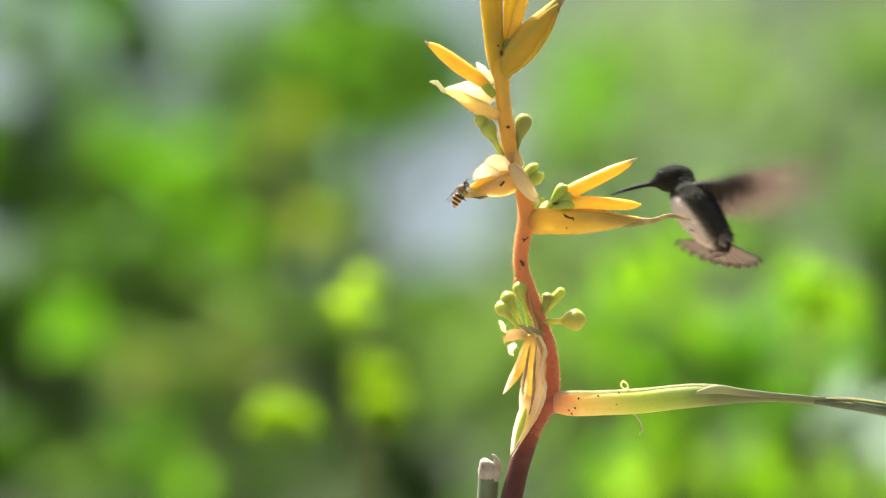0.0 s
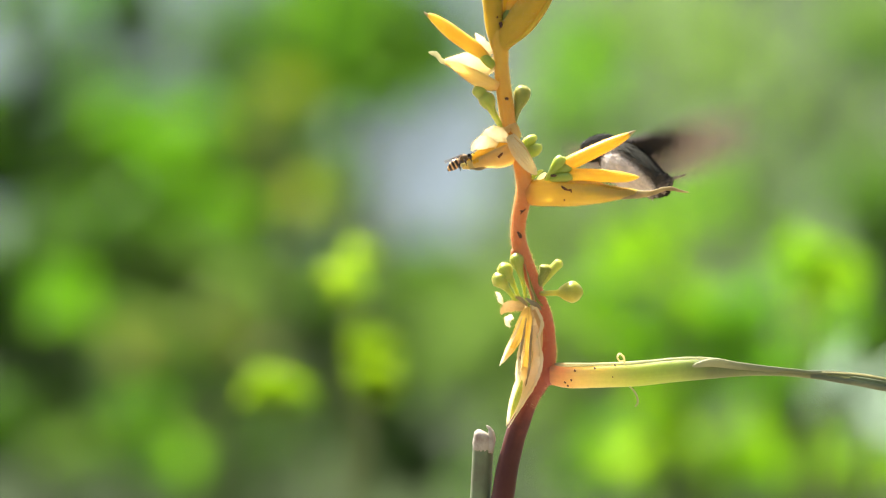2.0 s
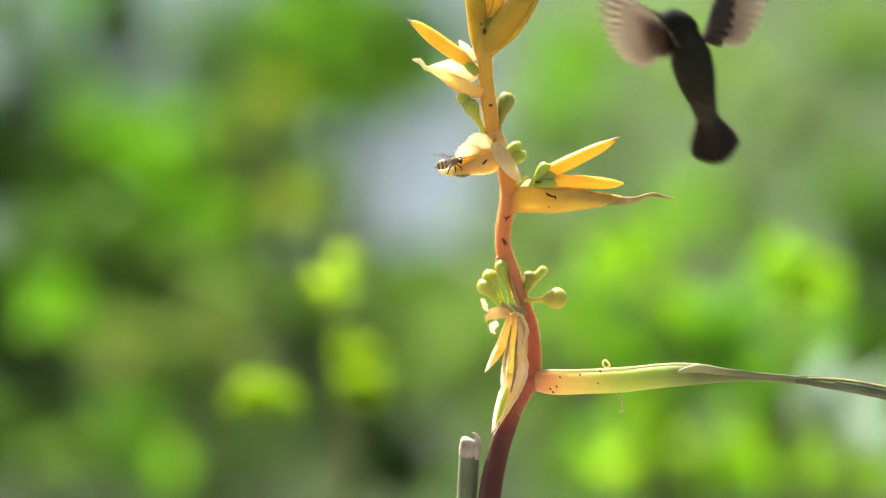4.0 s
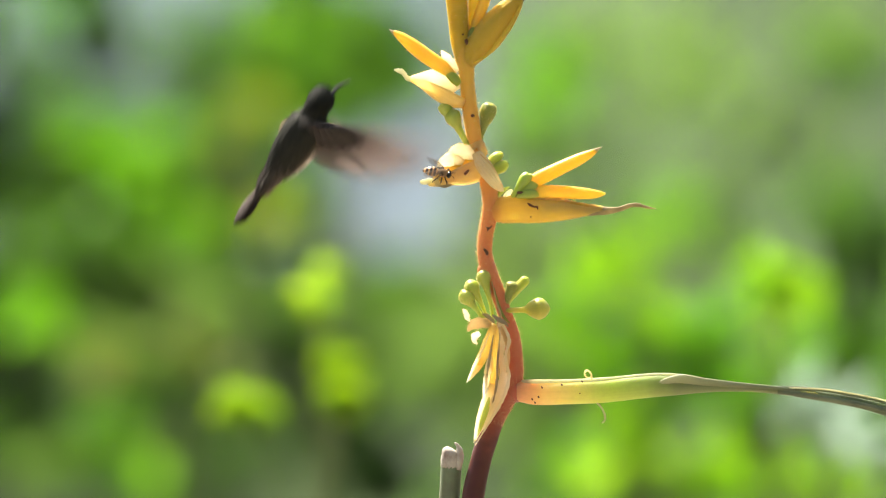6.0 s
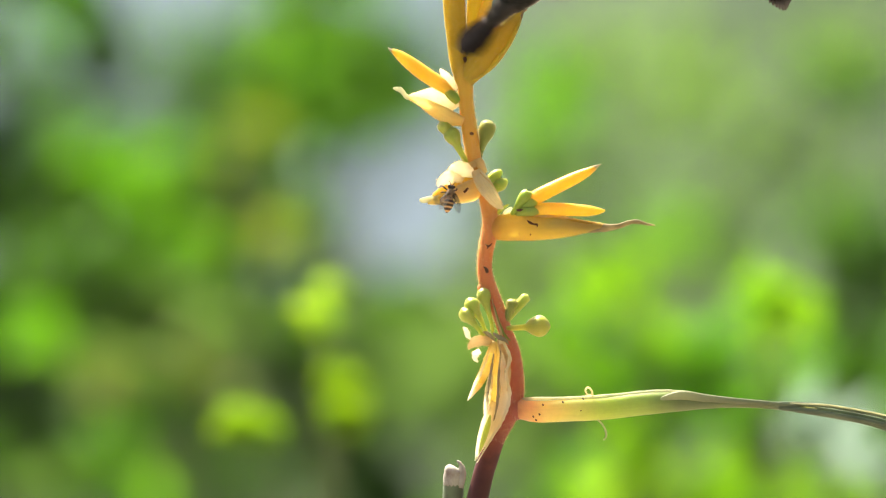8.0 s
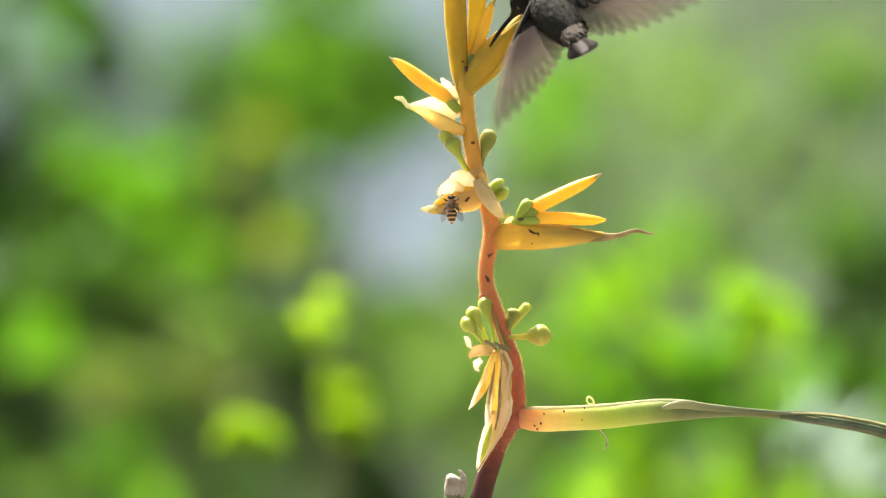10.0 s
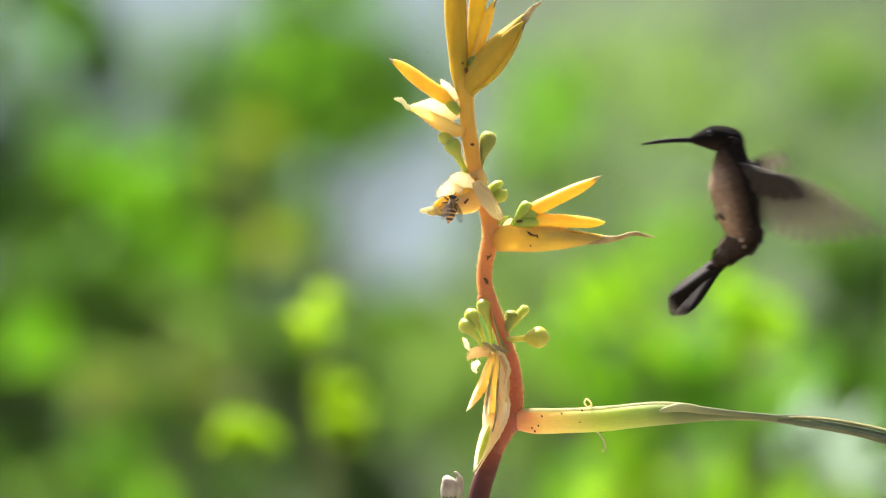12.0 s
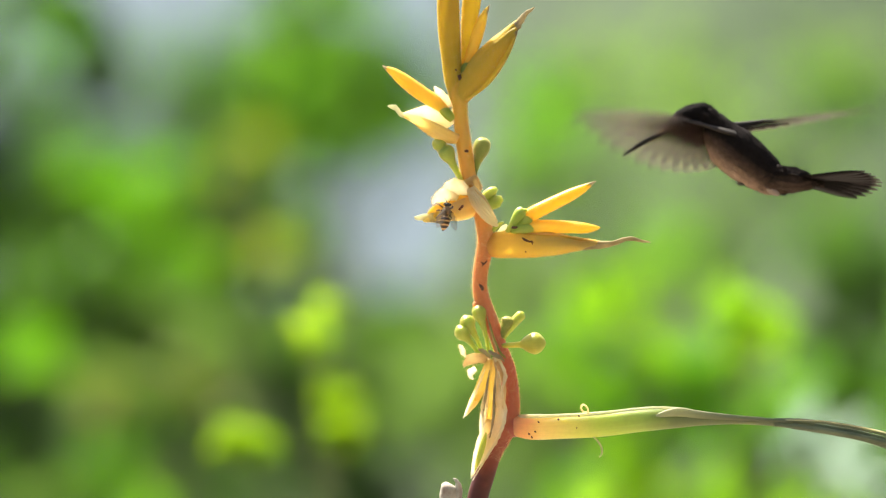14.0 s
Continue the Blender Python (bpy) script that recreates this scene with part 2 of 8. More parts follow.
# ---- ground ----
def build_ground():
    bm = bmesh.new()
    bmesh.ops.create_grid(bm, x_segments=60, y_segments=60, size=400)
    for v in bm.verts:
        v.co.z = 0.06 * noise.noise(v.co * 0.05)
    m, t, bsdf, out = nodes_of("leaf_litter")
    n1, n2 = noise_node(t, 0.8, 6), noise_node(t, 25, 6, 0.7)
    r = ramp_node(t, [(0.3, (0.0154, 0.0280, 0.0070)), (0.5, (0.0280, 0.0434, 0.0098)), (0.7, (0.0420, 0.0385, 0.0140))])
    t.links.new(n1.outputs["Fac"], r.inputs[0])
    r2 = ramp_node(t, [(0.3, (0.5, 0.5, 0.5)), (0.7, (1.2, 1.2, 1.2))])
    t.links.new(n2.outputs["Fac"], r2.inputs[0])
    litter = mixed(t, r.outputs[0], r2.outputs[0], 1.0, "MULTIPLY")
    # unseen pale patch round the flower, added to bounce light up onto it
    co = t.nodes.new("ShaderNodeTexCoord")
    flat = t.nodes.new("ShaderNodeVectorMath")
    flat.operation = "MULTIPLY_ADD"
    flat.inputs[1].default_value, flat.inputs[2].default_value = (1, 1, 0), (0, 1.0, 0)
    t.links.new(co.outputs["Object"], flat.inputs[0])
    far = t.nodes.new("ShaderNodeVectorMath")
    far.operation = "LENGTH"
    t.links.new(flat.outputs[0], far.inputs[0])
    edge = t.nodes.new("ShaderNodeMath")
    edge.operation = "MULTIPLY_ADD"
    edge.inputs[1].default_value = 2.0
    t.links.new(n1.outputs["Fac"], edge.inputs[0])
    t.links.new(far.outputs["Value"], edge.inputs[2])
    bounce_mask = t.nodes.new("ShaderNodeMapRange")
    bounce_mask.inputs[1].default_value, bounce_mask.inputs[2].default_value = 4.6, 5.6
    t.links.new(edge.outputs[0], bounce_mask.inputs[0])
    bounce_tone = ramp_node(t, [(0.3, (0.17, 0.135, 0.105)), (0.7, (0.26, 0.21, 0.165))])
    t.links.new(n2.outputs["Fac"], bounce_tone.inputs[0])
    t.links.new(mixed(t, bounce_tone.outputs[0], litter, bounce_mask.outputs[0]), bsdf.inputs["Base Color"])
    bsdf.inputs["Roughness"].default_value = 0.9
    bumped(t, bsdf, n2.outputs["Fac"], 0.6, 0.03)
    ob = part("ground", bm, m, None)
    tagged(ob, "forest ground with leaf litter and an added pale patch for bounce light", "ground", kind="structure")


build_ground()


def build_hill():
    """A wooded hillside far off for the sky gaps, distance haze painted in blue."""
    bm = bmesh.new()
    bmesh.ops.create_grid(bm, x_segments=90, y_segments=24, size=1)
    for v in bm.verts:
        u, w = v.co.x, (v.co.y + 1) / 2
        x = u * 260
        v.co = Vector((x, 170 + w * 120, -2 + w * 46 * (1 + 0.25 * math.sin(u * 5.0)) + 3.0 * noise.noise(Vector((x * 0.06, w * 6, 0)))))
    m, t, bsdf, out = nodes_of("haze_blue_forest")
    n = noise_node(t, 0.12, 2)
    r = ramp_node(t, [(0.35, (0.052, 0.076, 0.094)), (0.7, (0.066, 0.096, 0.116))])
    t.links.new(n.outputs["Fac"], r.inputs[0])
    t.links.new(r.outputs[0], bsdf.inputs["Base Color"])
    bsdf.inputs["Roughness"].default_value = 1.0
    tagged(part("far_hill", bm, m, None), "distant wooded hillside standing in for sky gaps, haze painted in blue", "hill", kind="structure")


build_hill()


def build_slope():
    """A sunny green slope some way off."""
    bm = bmesh.new()
    bmesh.ops.create_grid(bm, x_segments=70, y_segments=30, size=1)
    for v in bm.verts:
        u, w = (v.co.x + 1) / 2, (v.co.y + 1) / 2
        x, y = 0.2 + u * 60, 55 + w * 50
        v.co = Vector((x, y, -1 + (w ** 0.8) * 26 * (0.35 + 0.65 * min(1, u * 12)) + 1.2 * noise.noise(Vector((x * 0.3, y * 0.3, 2)))))
    m, t, bsdf, out = nodes_of("slope_green")
    n, n2 = noise_node(t, 0.9, 5), noise_node(t, 0.25, 2)
    r = ramp_node(t, [(0.35, (0.0160, 0.0372, 0.0068)), (0.55, (0.0205, 0.0445, 0.0095)), (0.75, (0.0262, 0.0500, 0.0130))])
    t.links.new(n.outputs["Fac"], r.inputs[0])
    r2 = ramp_node(t, [(0.35, (0.75, 0.78, 0.85)), (0.65, (1.1, 1.1, 1.0))])
    t.links.new(n2.outputs["Fac"], r2.inputs[0])
    t.links.new(mixed(t, r.outputs[0], r2.outputs[0], 1.0, "MULTIPLY"), bsdf.inputs["Base Color"])
    bsdf.inputs["Roughness"].default_value = 1.0
    tagged(part("green_slope", bm, m, None), "sunny green hillside some way off", "hill", kind="structure")


build_slope()


def build_bank():
    """A low sunny bank of grass and weeds behind the shrubs."""
    bm = bmesh.new()
    bmesh.ops.create_grid(bm, x_segments=160, y_segments=60, size=1)
    for v in bm.verts:
        u, w = v.co.x, (v.co.y + 1) / 2
        x, y = u * 16, 26 + 1.5 * min(1, w * 2) + 9 * max(0, w - 0.5)
        rough = 0.10 * noise.noise(Vector((x * 1.7, y * 1.7, 5))) + 0.05 * noise.noise(Vector((x * 5, y * 5, 9)))
        v.co = Vector((x, y, -0.15 + 1.35 * min(1, w * 2) + 0.2 * max(0, w - 0.5) + rough * min(1, w * 4)))
    m, t, bsdf, out = nodes_of("bank_grass")
    n, n2 = noise_node(t, 1.6, 3), noise_node(t, 5, 2, 0.5)
    r = ramp_node(t, [(0.36, (0.0159, 0.0347, 0.0058)), (0.5, (0.0260, 0.0520, 0.0094)), (0.66, (0.0462, 0.0853, 0.0094))])
    t.links.new(n.outputs["Fac"], r.inputs[0])
    r2 = ramp_node(t, [(0.3, (0.7, 0.7, 0.7)), (0.7, (1.2, 1.2, 1.2))])
    t.links.new(n2.outputs["Fac"], r2.inputs[0])
    t.links.new(mixed(t, r.outputs[0], r2.outputs[0], 1.0, "MULTIPLY"), bsdf.inputs["Base Color"])
    bsdf.inputs["Roughness"].default_value = 0.9
    tagged(part("grass_bank", bm, m, None), "low sunny bank of grass and weeds", "bank", kind="structure")


build_bank()


# ---- foliage behind ----
def leaf_shape(length, width, fold):
    """Points and faces of one folded leaf along x."""
    xs = (0.0, 0.22, 0.5, 0.8, 1.0)
    ws = (0.05, 0.42, 0.5, 0.28, 0.02)
    v = []
    for x, w in zip(xs, ws):
        droop = -0.18 * length * x * x
        v += [(x * length, -w * width, fold * w * width + droop), (x * length, 0, droop), (x * length, w * width, fold * w * width + droop)]
    f = []
    for i in range(4):
        for k in (0, 1):
            f.append((3 * i + k, 3 * i + 3 + k, 3 * i + 4 + k, 3 * i + 1 + k))
    return v, f


# leaves turn their upper faces towards the sun
TO_SUN = Euler((-0.60, -0.30, 0)).to_matrix()


def foliage_mesh(clumps, length, slim, rng, upright=0.0):
    """Leaves scattered through ellipsoid clumps (x, y, z, radius across, radius in height, number)."""
    verts, faces = [], []
    for x, y, z, rx, rz, count in clumps:
        for _ in range(count):
            while True:
                q = Vector((rng.uniform(-1, 1), rng.uniform(-1, 1), rng.uniform(-1, 1)))
                if q.length < 1:
                    break
            c = Vector((x + q.x * rx, y + q.y * rx * 0.8, z + q.z * rz))
            L = length * rng.uniform(0.6, 1.3)
            v, f = leaf_shape(L, L * slim, rng.uniform(0.1, 0.5))
            turn = Euler((rng.uniform(-0.7, 0.7), rng.uniform(-0.5, 1.0) - upright, rng.uniform(0, 6.283))).to_matrix()
            turn = TO_SUN @ turn
            k = len(verts)
            verts += [tuple(c + turn @ Vector((p[0] - L / 2, p[1], p[2]))) for p in v]
            faces += [tuple(k + i for i in q4) for q4 in f]
    me = bpy.data.meshes.new("foliage")
    me.from_pydata(verts, [], faces)
    return me


def shrub(name, label, category, clumps, length, slim, material, seed, upright=0.0, stem=0.012):
    """A shrub: an Empty on the ground, limbs up to its clumps, and its leaves."""
    rng = random.Random(seed)
    cx = sum(c[0] for c in clumps) / len(clumps)
    cy = sum(c[1] for c in clumps) / len(clumps)
    top = new(name)
    top.location = (cx, cy, 0)
    tagged(top, label, category, "shrubs behind the flower")
    off = Vector((cx, cy, 0))
    bm = bmesh.new()
    fork = min(c[2] - c[4] for c in clumps)
    fork = max(0.3, fork - 0.15)
    loft(bm, [(0, 0, -0.05, stem * 1.5), (0.03, 0.02, fork * 0.5, stem * 1.2), (0.0, 0.03, fork, stem)], steps=4, ring=8, facing=(0, 1, 0.01))
    part("trunk", bm, BARK, top)
    for c in clumps:
        end = Vector(c[:3]) - off
        mid = Vector((end.x * 0.45, end.y * 0.5 + 0.03, fork + (end.z - fork) * 0.55))
        organ("limb", [(0, 0.03, fork - 0.05, stem), (*mid, stem * 0.7), (*end, stem * 0.35)], BARK, top, steps=4, ring=7, facing=(0.1, 1, 0.02))
    me = foliage_mesh([(c[0] - cx, c[1] - cy, *c[2:]) for c in clumps], length, slim, rng, upright)
    me.materials.append(material)
    leaves = new("foliage", me)
    leaves.parent = top
    tagged(leaves, kind="stuff")
    return top


shrub('tree', 'distant tree crown, haze painted into its pale green', 'tree',
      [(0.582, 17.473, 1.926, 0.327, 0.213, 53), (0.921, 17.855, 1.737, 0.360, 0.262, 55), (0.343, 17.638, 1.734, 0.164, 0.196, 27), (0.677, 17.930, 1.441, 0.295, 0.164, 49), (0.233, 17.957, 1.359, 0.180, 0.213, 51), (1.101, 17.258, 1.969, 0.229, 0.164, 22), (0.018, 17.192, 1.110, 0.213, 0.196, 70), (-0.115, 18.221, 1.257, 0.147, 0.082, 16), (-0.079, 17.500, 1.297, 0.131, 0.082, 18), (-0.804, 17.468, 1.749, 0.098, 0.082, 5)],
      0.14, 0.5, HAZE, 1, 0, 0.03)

shrub('tree', 'distant mid-green tree seen between shrubs', 'tree',
      [(-0.371, 17.595, 1.993, 0.173, 0.126, 93), (-0.218, 16.964, 1.884, 0.189, 0.094, 76), (-0.095, 17.404, 1.892, 0.094, 0.094, 24), (-0.140, 16.972, 2.025, 0.126, 0.094, 23), (-0.490, 17.167, 1.808, 0.157, 0.142, 95), (-0.553, 16.581, 1.584, 0.189, 0.157, 127), (-0.363, 17.162, 2.094, 0.189, 0.079, 52), (-0.561, 17.442, 2.006, 0.079, 0.094, 14), (-0.960, 17.028, 1.601, 0.236, 0.157, 159), (-1.100, 17.290, 1.363, 0.236, 0.142, 130), (-0.730, 17.206, 1.300, 0.236, 0.142, 130), (-0.949, 16.477, 1.997, 0.094, 0.126, 46), (-1.165, 17.310, 1.107, 0.252, 0.142, 90), (-0.774, 17.109, 1.080, 0.268, 0.142, 103), (-0.418, 16.762, 1.242, 0.205, 0.126, 100), (-1.054, 16.437, 0.880, 0.252, 0.142, 83), (-0.706, 17.439, 0.815, 0.283, 0.126, 90), (-0.328, 16.967, 0.957, 0.205, 0.189, 135), (-1.226, 17.263, 1.603, 0.126, 0.126, 49), (-1.125, 17.455, 1.813, 0.142, 0.047, 18), (-1.098, 17.257, 2.113, 0.094, 0.047, 9), (-0.789, 17.505, 1.620, 0.126, 0.094, 37), (-0.718, 16.874, 2.023, 0.189, 0.110, 32), (-1.200, 17.361, 1.940, 0.094, 0.094, 23), (-0.767, 16.934, 1.836, 0.110, 0.094, 18), (-0.628, 17.523, 1.911, 0.079, 0.094, 13)],
      0.13, 0.5, GREEN, 2, 0, 0.03)

shrub('tree', 'mid-green tree on the sunny slope', 'tree',
      [(0.877, 14.386, 1.896, 0.054, 0.054, 4), (0.654, 13.589, 1.401, 0.080, 0.080, 7), (0.943, 13.629, 1.493, 0.147, 0.107, 64), (0.961, 13.711, 1.269, 0.120, 0.120, 47), (1.033, 14.475, 1.836, 0.107, 0.107, 19), (0.974, 13.935, 1.119, 0.107, 0.080, 21)],
      0.11, 0.5, GREEN, 24, 0, 0.025)

shrub('shrub', 'light green shrub in the sun beyond', 'shrub',
      [(0.181, 11.564, 1.863, 0.068, 0.023, 5), (0.172, 11.313, 1.820, 0.068, 0.023, 5), (0.174, 11.120, 1.780, 0.068, 0.023, 5), (0.168, 11.808, 1.746, 0.063, 0.019, 4), (0.169, 11.926, 1.717, 0.063, 0.019, 4), (0.164, 11.142, 1.675, 0.063, 0.019, 4), (0.247, 11.762, 1.803, 0.068, 0.019, 3), (0.248, 11.422, 1.766, 0.068, 0.019, 3), (0.239, 11.196, 1.732, 0.068, 0.019, 3), (0.451, 11.321, 1.535, 0.086, 0.019, 3), (0.463, 11.734, 1.505, 0.086, 0.019, 3), (0.469, 11.824, 1.474, 0.086, 0.019, 3), (0.372, 11.103, 1.473, 0.091, 0.015, 3), (0.371, 11.600, 1.448, 0.091, 0.015, 3), (0.377, 11.104, 1.426, 0.091, 0.015, 3), (-0.777, 11.690, 1.963, 0.057, 0.015, 3), (-0.760, 11.353, 1.928, 0.057, 0.015, 3), (-0.791, 11.831, 1.918, 0.057, 0.015, 3), (-0.582, 11.918, 1.671, 0.057, 0.015, 3), (-0.574, 11.505, 1.642, 0.057, 0.015, 3), (-0.580, 11.934, 1.621, 0.057, 0.015, 3)],
      0.09, 0.5, FRESH, 33, 0.5, 0.006)

shrub('shrub', 'tall light green shrub', 'shrub',
      [(-0.589, 8.467, 1.663, 0.053, 0.015, 3), (-0.574, 8.118, 1.635, 0.053, 0.015, 3), (-0.569, 8.173, 1.612, 0.053, 0.015, 3), (-0.524, 8.213, 1.589, 0.062, 0.015, 3), (-0.525, 8.297, 1.566, 0.062, 0.015, 3), (-0.519, 8.264, 1.542, 0.062, 0.015, 3), (-0.236, 8.240, 1.810, 0.053, 0.015, 3), (-0.244, 8.281, 1.788, 0.053, 0.015, 3), (-0.251, 8.496, 1.769, 0.053, 0.015, 3), (-0.398, 8.205, 1.496, 0.062, 0.012, 3), (-0.406, 8.154, 1.478, 0.062, 0.012, 3), (-0.401, 8.348, 1.458, 0.062, 0.012, 3)],
      0.075, 0.5, FRESH, 23, 0.5, 0.006)

shrub('shrub', 'mid-green shrub with glossy leaves', 'shrub',
      [(-0.154, 7.335, 1.739, 0.037, 0.041, 7), (-0.179, 7.375, 1.642, 0.041, 0.041, 9), (-0.118, 7.801, 1.665, 0.058, 0.021, 6), (-0.529, 7.513, 1.479, 0.066, 0.041, 15), (-0.215, 7.531, 1.553, 0.018, 0.045, 3), (-0.039, 7.192, 1.680, 0.033, 0.033, 4), (-0.155, 7.447, 1.627, 0.037, 0.025, 6), (-0.082, 7.550, 1.396, 0.058, 0.029, 7), (-0.184, 7.198, 1.495, 0.025, 0.033, 3)],
      0.07, 0.5, GREEN, 4, 0, 0.006)

shrub('shrub', 'olive green shrub with dull leaves', 'shrub',
      [(-0.285, 7.372, 1.634, 0.049, 0.049, 3), (-0.301, 7.382, 1.528, 0.049, 0.049, 3), (-0.228, 7.028, 1.480, 0.041, 0.032, 4)],
      0.07, 0.5, OLIVELEAF, 5, 0, 0.006)

shrub('shrub', 'leafy shrub, deep shade painted as dark leaves', 'shrub',
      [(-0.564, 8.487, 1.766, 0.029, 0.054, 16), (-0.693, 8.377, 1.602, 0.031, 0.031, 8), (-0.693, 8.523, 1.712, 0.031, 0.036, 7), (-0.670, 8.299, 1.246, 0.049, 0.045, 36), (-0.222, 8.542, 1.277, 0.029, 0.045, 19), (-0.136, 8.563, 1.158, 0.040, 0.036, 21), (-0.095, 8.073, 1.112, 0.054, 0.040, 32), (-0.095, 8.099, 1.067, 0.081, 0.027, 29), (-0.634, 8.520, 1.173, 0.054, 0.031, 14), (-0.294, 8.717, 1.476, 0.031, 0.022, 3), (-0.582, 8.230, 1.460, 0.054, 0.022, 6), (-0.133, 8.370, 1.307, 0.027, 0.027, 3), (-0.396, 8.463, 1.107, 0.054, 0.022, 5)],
      0.07, 0.5, SHADELEAF, 6, 0, 0.006)

shrub('shrub', 'leafy green shrub low at the side', 'shrub',
      [(-0.683, 9.068, 1.457, 0.077, 0.048, 13), (-0.466, 9.100, 1.438, 0.096, 0.048, 12), (-0.436, 9.063, 1.210, 0.115, 0.077, 23), (-0.342, 9.104, 1.076, 0.115, 0.038, 14), (-0.491, 9.270, 1.060, 0.086, 0.038, 9), (-0.653, 9.054, 1.077, 0.086, 0.048, 13), (-0.218, 9.110, 1.304, 0.058, 0.058, 10)],
      0.08, 0.5, GREEN, 29, 0, 0.006)

shrub('shrub', 'dim green shrub at the edge', 'shrub',
      [(-0.811, 8.993, 1.589, 0.065, 0.111, 60), (-0.784, 8.465, 1.351, 0.065, 0.093, 43), (-0.801, 8.849, 1.122, 0.065, 0.074, 35), (-0.799, 8.967, 1.815, 0.056, 0.074, 21), (-0.669, 8.665, 1.917, 0.111, 0.032, 19), (-0.209, 8.604, 1.915, 0.111, 0.032, 26)],
      0.08, 0.5, GREEN, 41, 0, 0.006)

shrub('shrub', 'shrub beyond the edge, shade painted as dark leaves', 'shrub',
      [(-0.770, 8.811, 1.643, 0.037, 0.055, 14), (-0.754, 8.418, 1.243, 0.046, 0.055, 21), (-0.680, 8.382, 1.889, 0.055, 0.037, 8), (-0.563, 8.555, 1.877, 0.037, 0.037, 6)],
      0.08, 0.5, SHADELEAF, 42, 0, 0.006)

shrub('shrub', 'shrub with thin haze painted into its pale green', 'shrub',
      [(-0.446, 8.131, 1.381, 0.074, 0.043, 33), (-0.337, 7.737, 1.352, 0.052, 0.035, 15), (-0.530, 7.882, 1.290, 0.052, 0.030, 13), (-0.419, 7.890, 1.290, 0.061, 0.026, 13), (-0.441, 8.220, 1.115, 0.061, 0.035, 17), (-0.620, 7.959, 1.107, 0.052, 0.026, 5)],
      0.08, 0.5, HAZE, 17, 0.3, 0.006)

shrub('shrub', 'mid-green shrub filling the gap, haze painted into its leaves', 'shrub',
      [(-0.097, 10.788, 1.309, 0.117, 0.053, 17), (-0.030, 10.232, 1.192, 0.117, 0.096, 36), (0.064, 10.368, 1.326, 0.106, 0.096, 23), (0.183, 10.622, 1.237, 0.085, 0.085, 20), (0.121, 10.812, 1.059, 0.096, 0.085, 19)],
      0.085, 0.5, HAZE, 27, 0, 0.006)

shrub('shrub', 'shrub with withered brown leaves', 'shrub',
      [(-0.296, 6.672, 1.298, 0.046, 0.021, 5), (-0.345, 6.540, 1.338, 0.046, 0.023, 4), (-0.447, 6.479, 1.309, 0.046, 0.023, 4)],
      0.06, 0.5, BROWNLEAF, 7, 0, 0.006)

shrub('shrub', 'sunlit fresh green broad-leaved shrub', 'shrub',
      [(-0.549, 6.573, 1.386, 0.041, 0.011, 3), (-0.538, 6.313, 1.371, 0.041, 0.011, 3), (-0.524, 6.191, 1.356, 0.041, 0.011, 3), (-0.421, 6.283, 1.234, 0.024, 0.015, 3), (-0.438, 6.566, 1.202, 0.024, 0.015, 3), (-0.424, 6.271, 1.188, 0.024, 0.015, 3), (-0.400, 6.313, 1.168, 0.030, 0.011, 3), (-0.403, 6.353, 1.148, 0.030, 0.011, 3)],
      0.07, 0.5, FRESH, 3, 0.6, 0.006)

shrub('sapling', 'young sapling with bright yellow-green leaves', 'sapling',
      [(-0.139, 2.075, 1.365, 0.023, 0.012, 45), (-0.075, 2.072, 1.393, 0.016, 0.010, 48), (-0.075, 2.229, 1.378, 0.017, 0.010, 47), (-0.070, 1.995, 1.373, 0.015, 0.010, 42), (-0.091, 1.948, 1.441, 0.017, 0.014, 16), (-0.086, 2.236, 1.456, 0.012, 0.010, 5)],
      0.018, 0.6, SUNLEAF, 8, 0.8, 0.002)

lime_shrub = shrub('shrub', 'vivid lime green shrub in full sun', 'shrub',
      [(0.275, 2.802, 1.449, 0.026, 0.010, 11), (0.285, 2.987, 1.431, 0.026, 0.010, 11), (0.282, 3.019, 1.415, 0.026, 0.010, 11), (0.261, 2.958, 1.460, 0.010, 0.010, 3), (0.279, 2.907, 1.418, 0.019, 0.009, 5)],
      0.036, 0.5, LIME, 9, 0.6, 0.004)

shrub('shrub', 'bright lime green shrub beside the sapling', 'shrub',
      [(0.177, 4.461, 1.460, 0.041, 0.010, 6), (0.183, 4.698, 1.442, 0.041, 0.010, 6), (0.178, 4.550, 1.427, 0.041, 0.010, 6), (0.207, 4.429, 1.406, 0.030, 0.010, 4), (0.211, 4.389, 1.390, 0.030, 0.010, 4), (0.203, 4.663, 1.284, 0.041, 0.014, 7), (0.205, 4.490, 1.267, 0.041, 0.014, 7), (0.199, 4.627, 1.240, 0.041, 0.014, 7), (0.263, 4.433, 1.246, 0.041, 0.008, 6), (0.258, 4.364, 1.236, 0.041, 0.008, 6), (0.266, 4.516, 1.218, 0.041, 0.008, 6), (0.167, 4.643, 1.239, 0.035, 0.008, 3), (0.161, 4.352, 1.236, 0.035, 0.008, 3), (0.164, 4.631, 1.214, 0.035, 0.008, 3), (0.377, 4.690, 1.225, 0.030, 0.009, 4), (0.381, 4.638, 1.213, 0.030, 0.009, 4), (0.304, 4.646, 1.227, 0.035, 0.009, 5), (0.291, 4.278, 1.226, 0.035, 0.009, 5), (0.436, 4.558, 1.230, 0.030, 0.009, 3), (0.441, 4.663, 1.212, 0.030, 0.009, 3)],
      0.055, 0.5, LIME, 36, 0.6, 0.006)

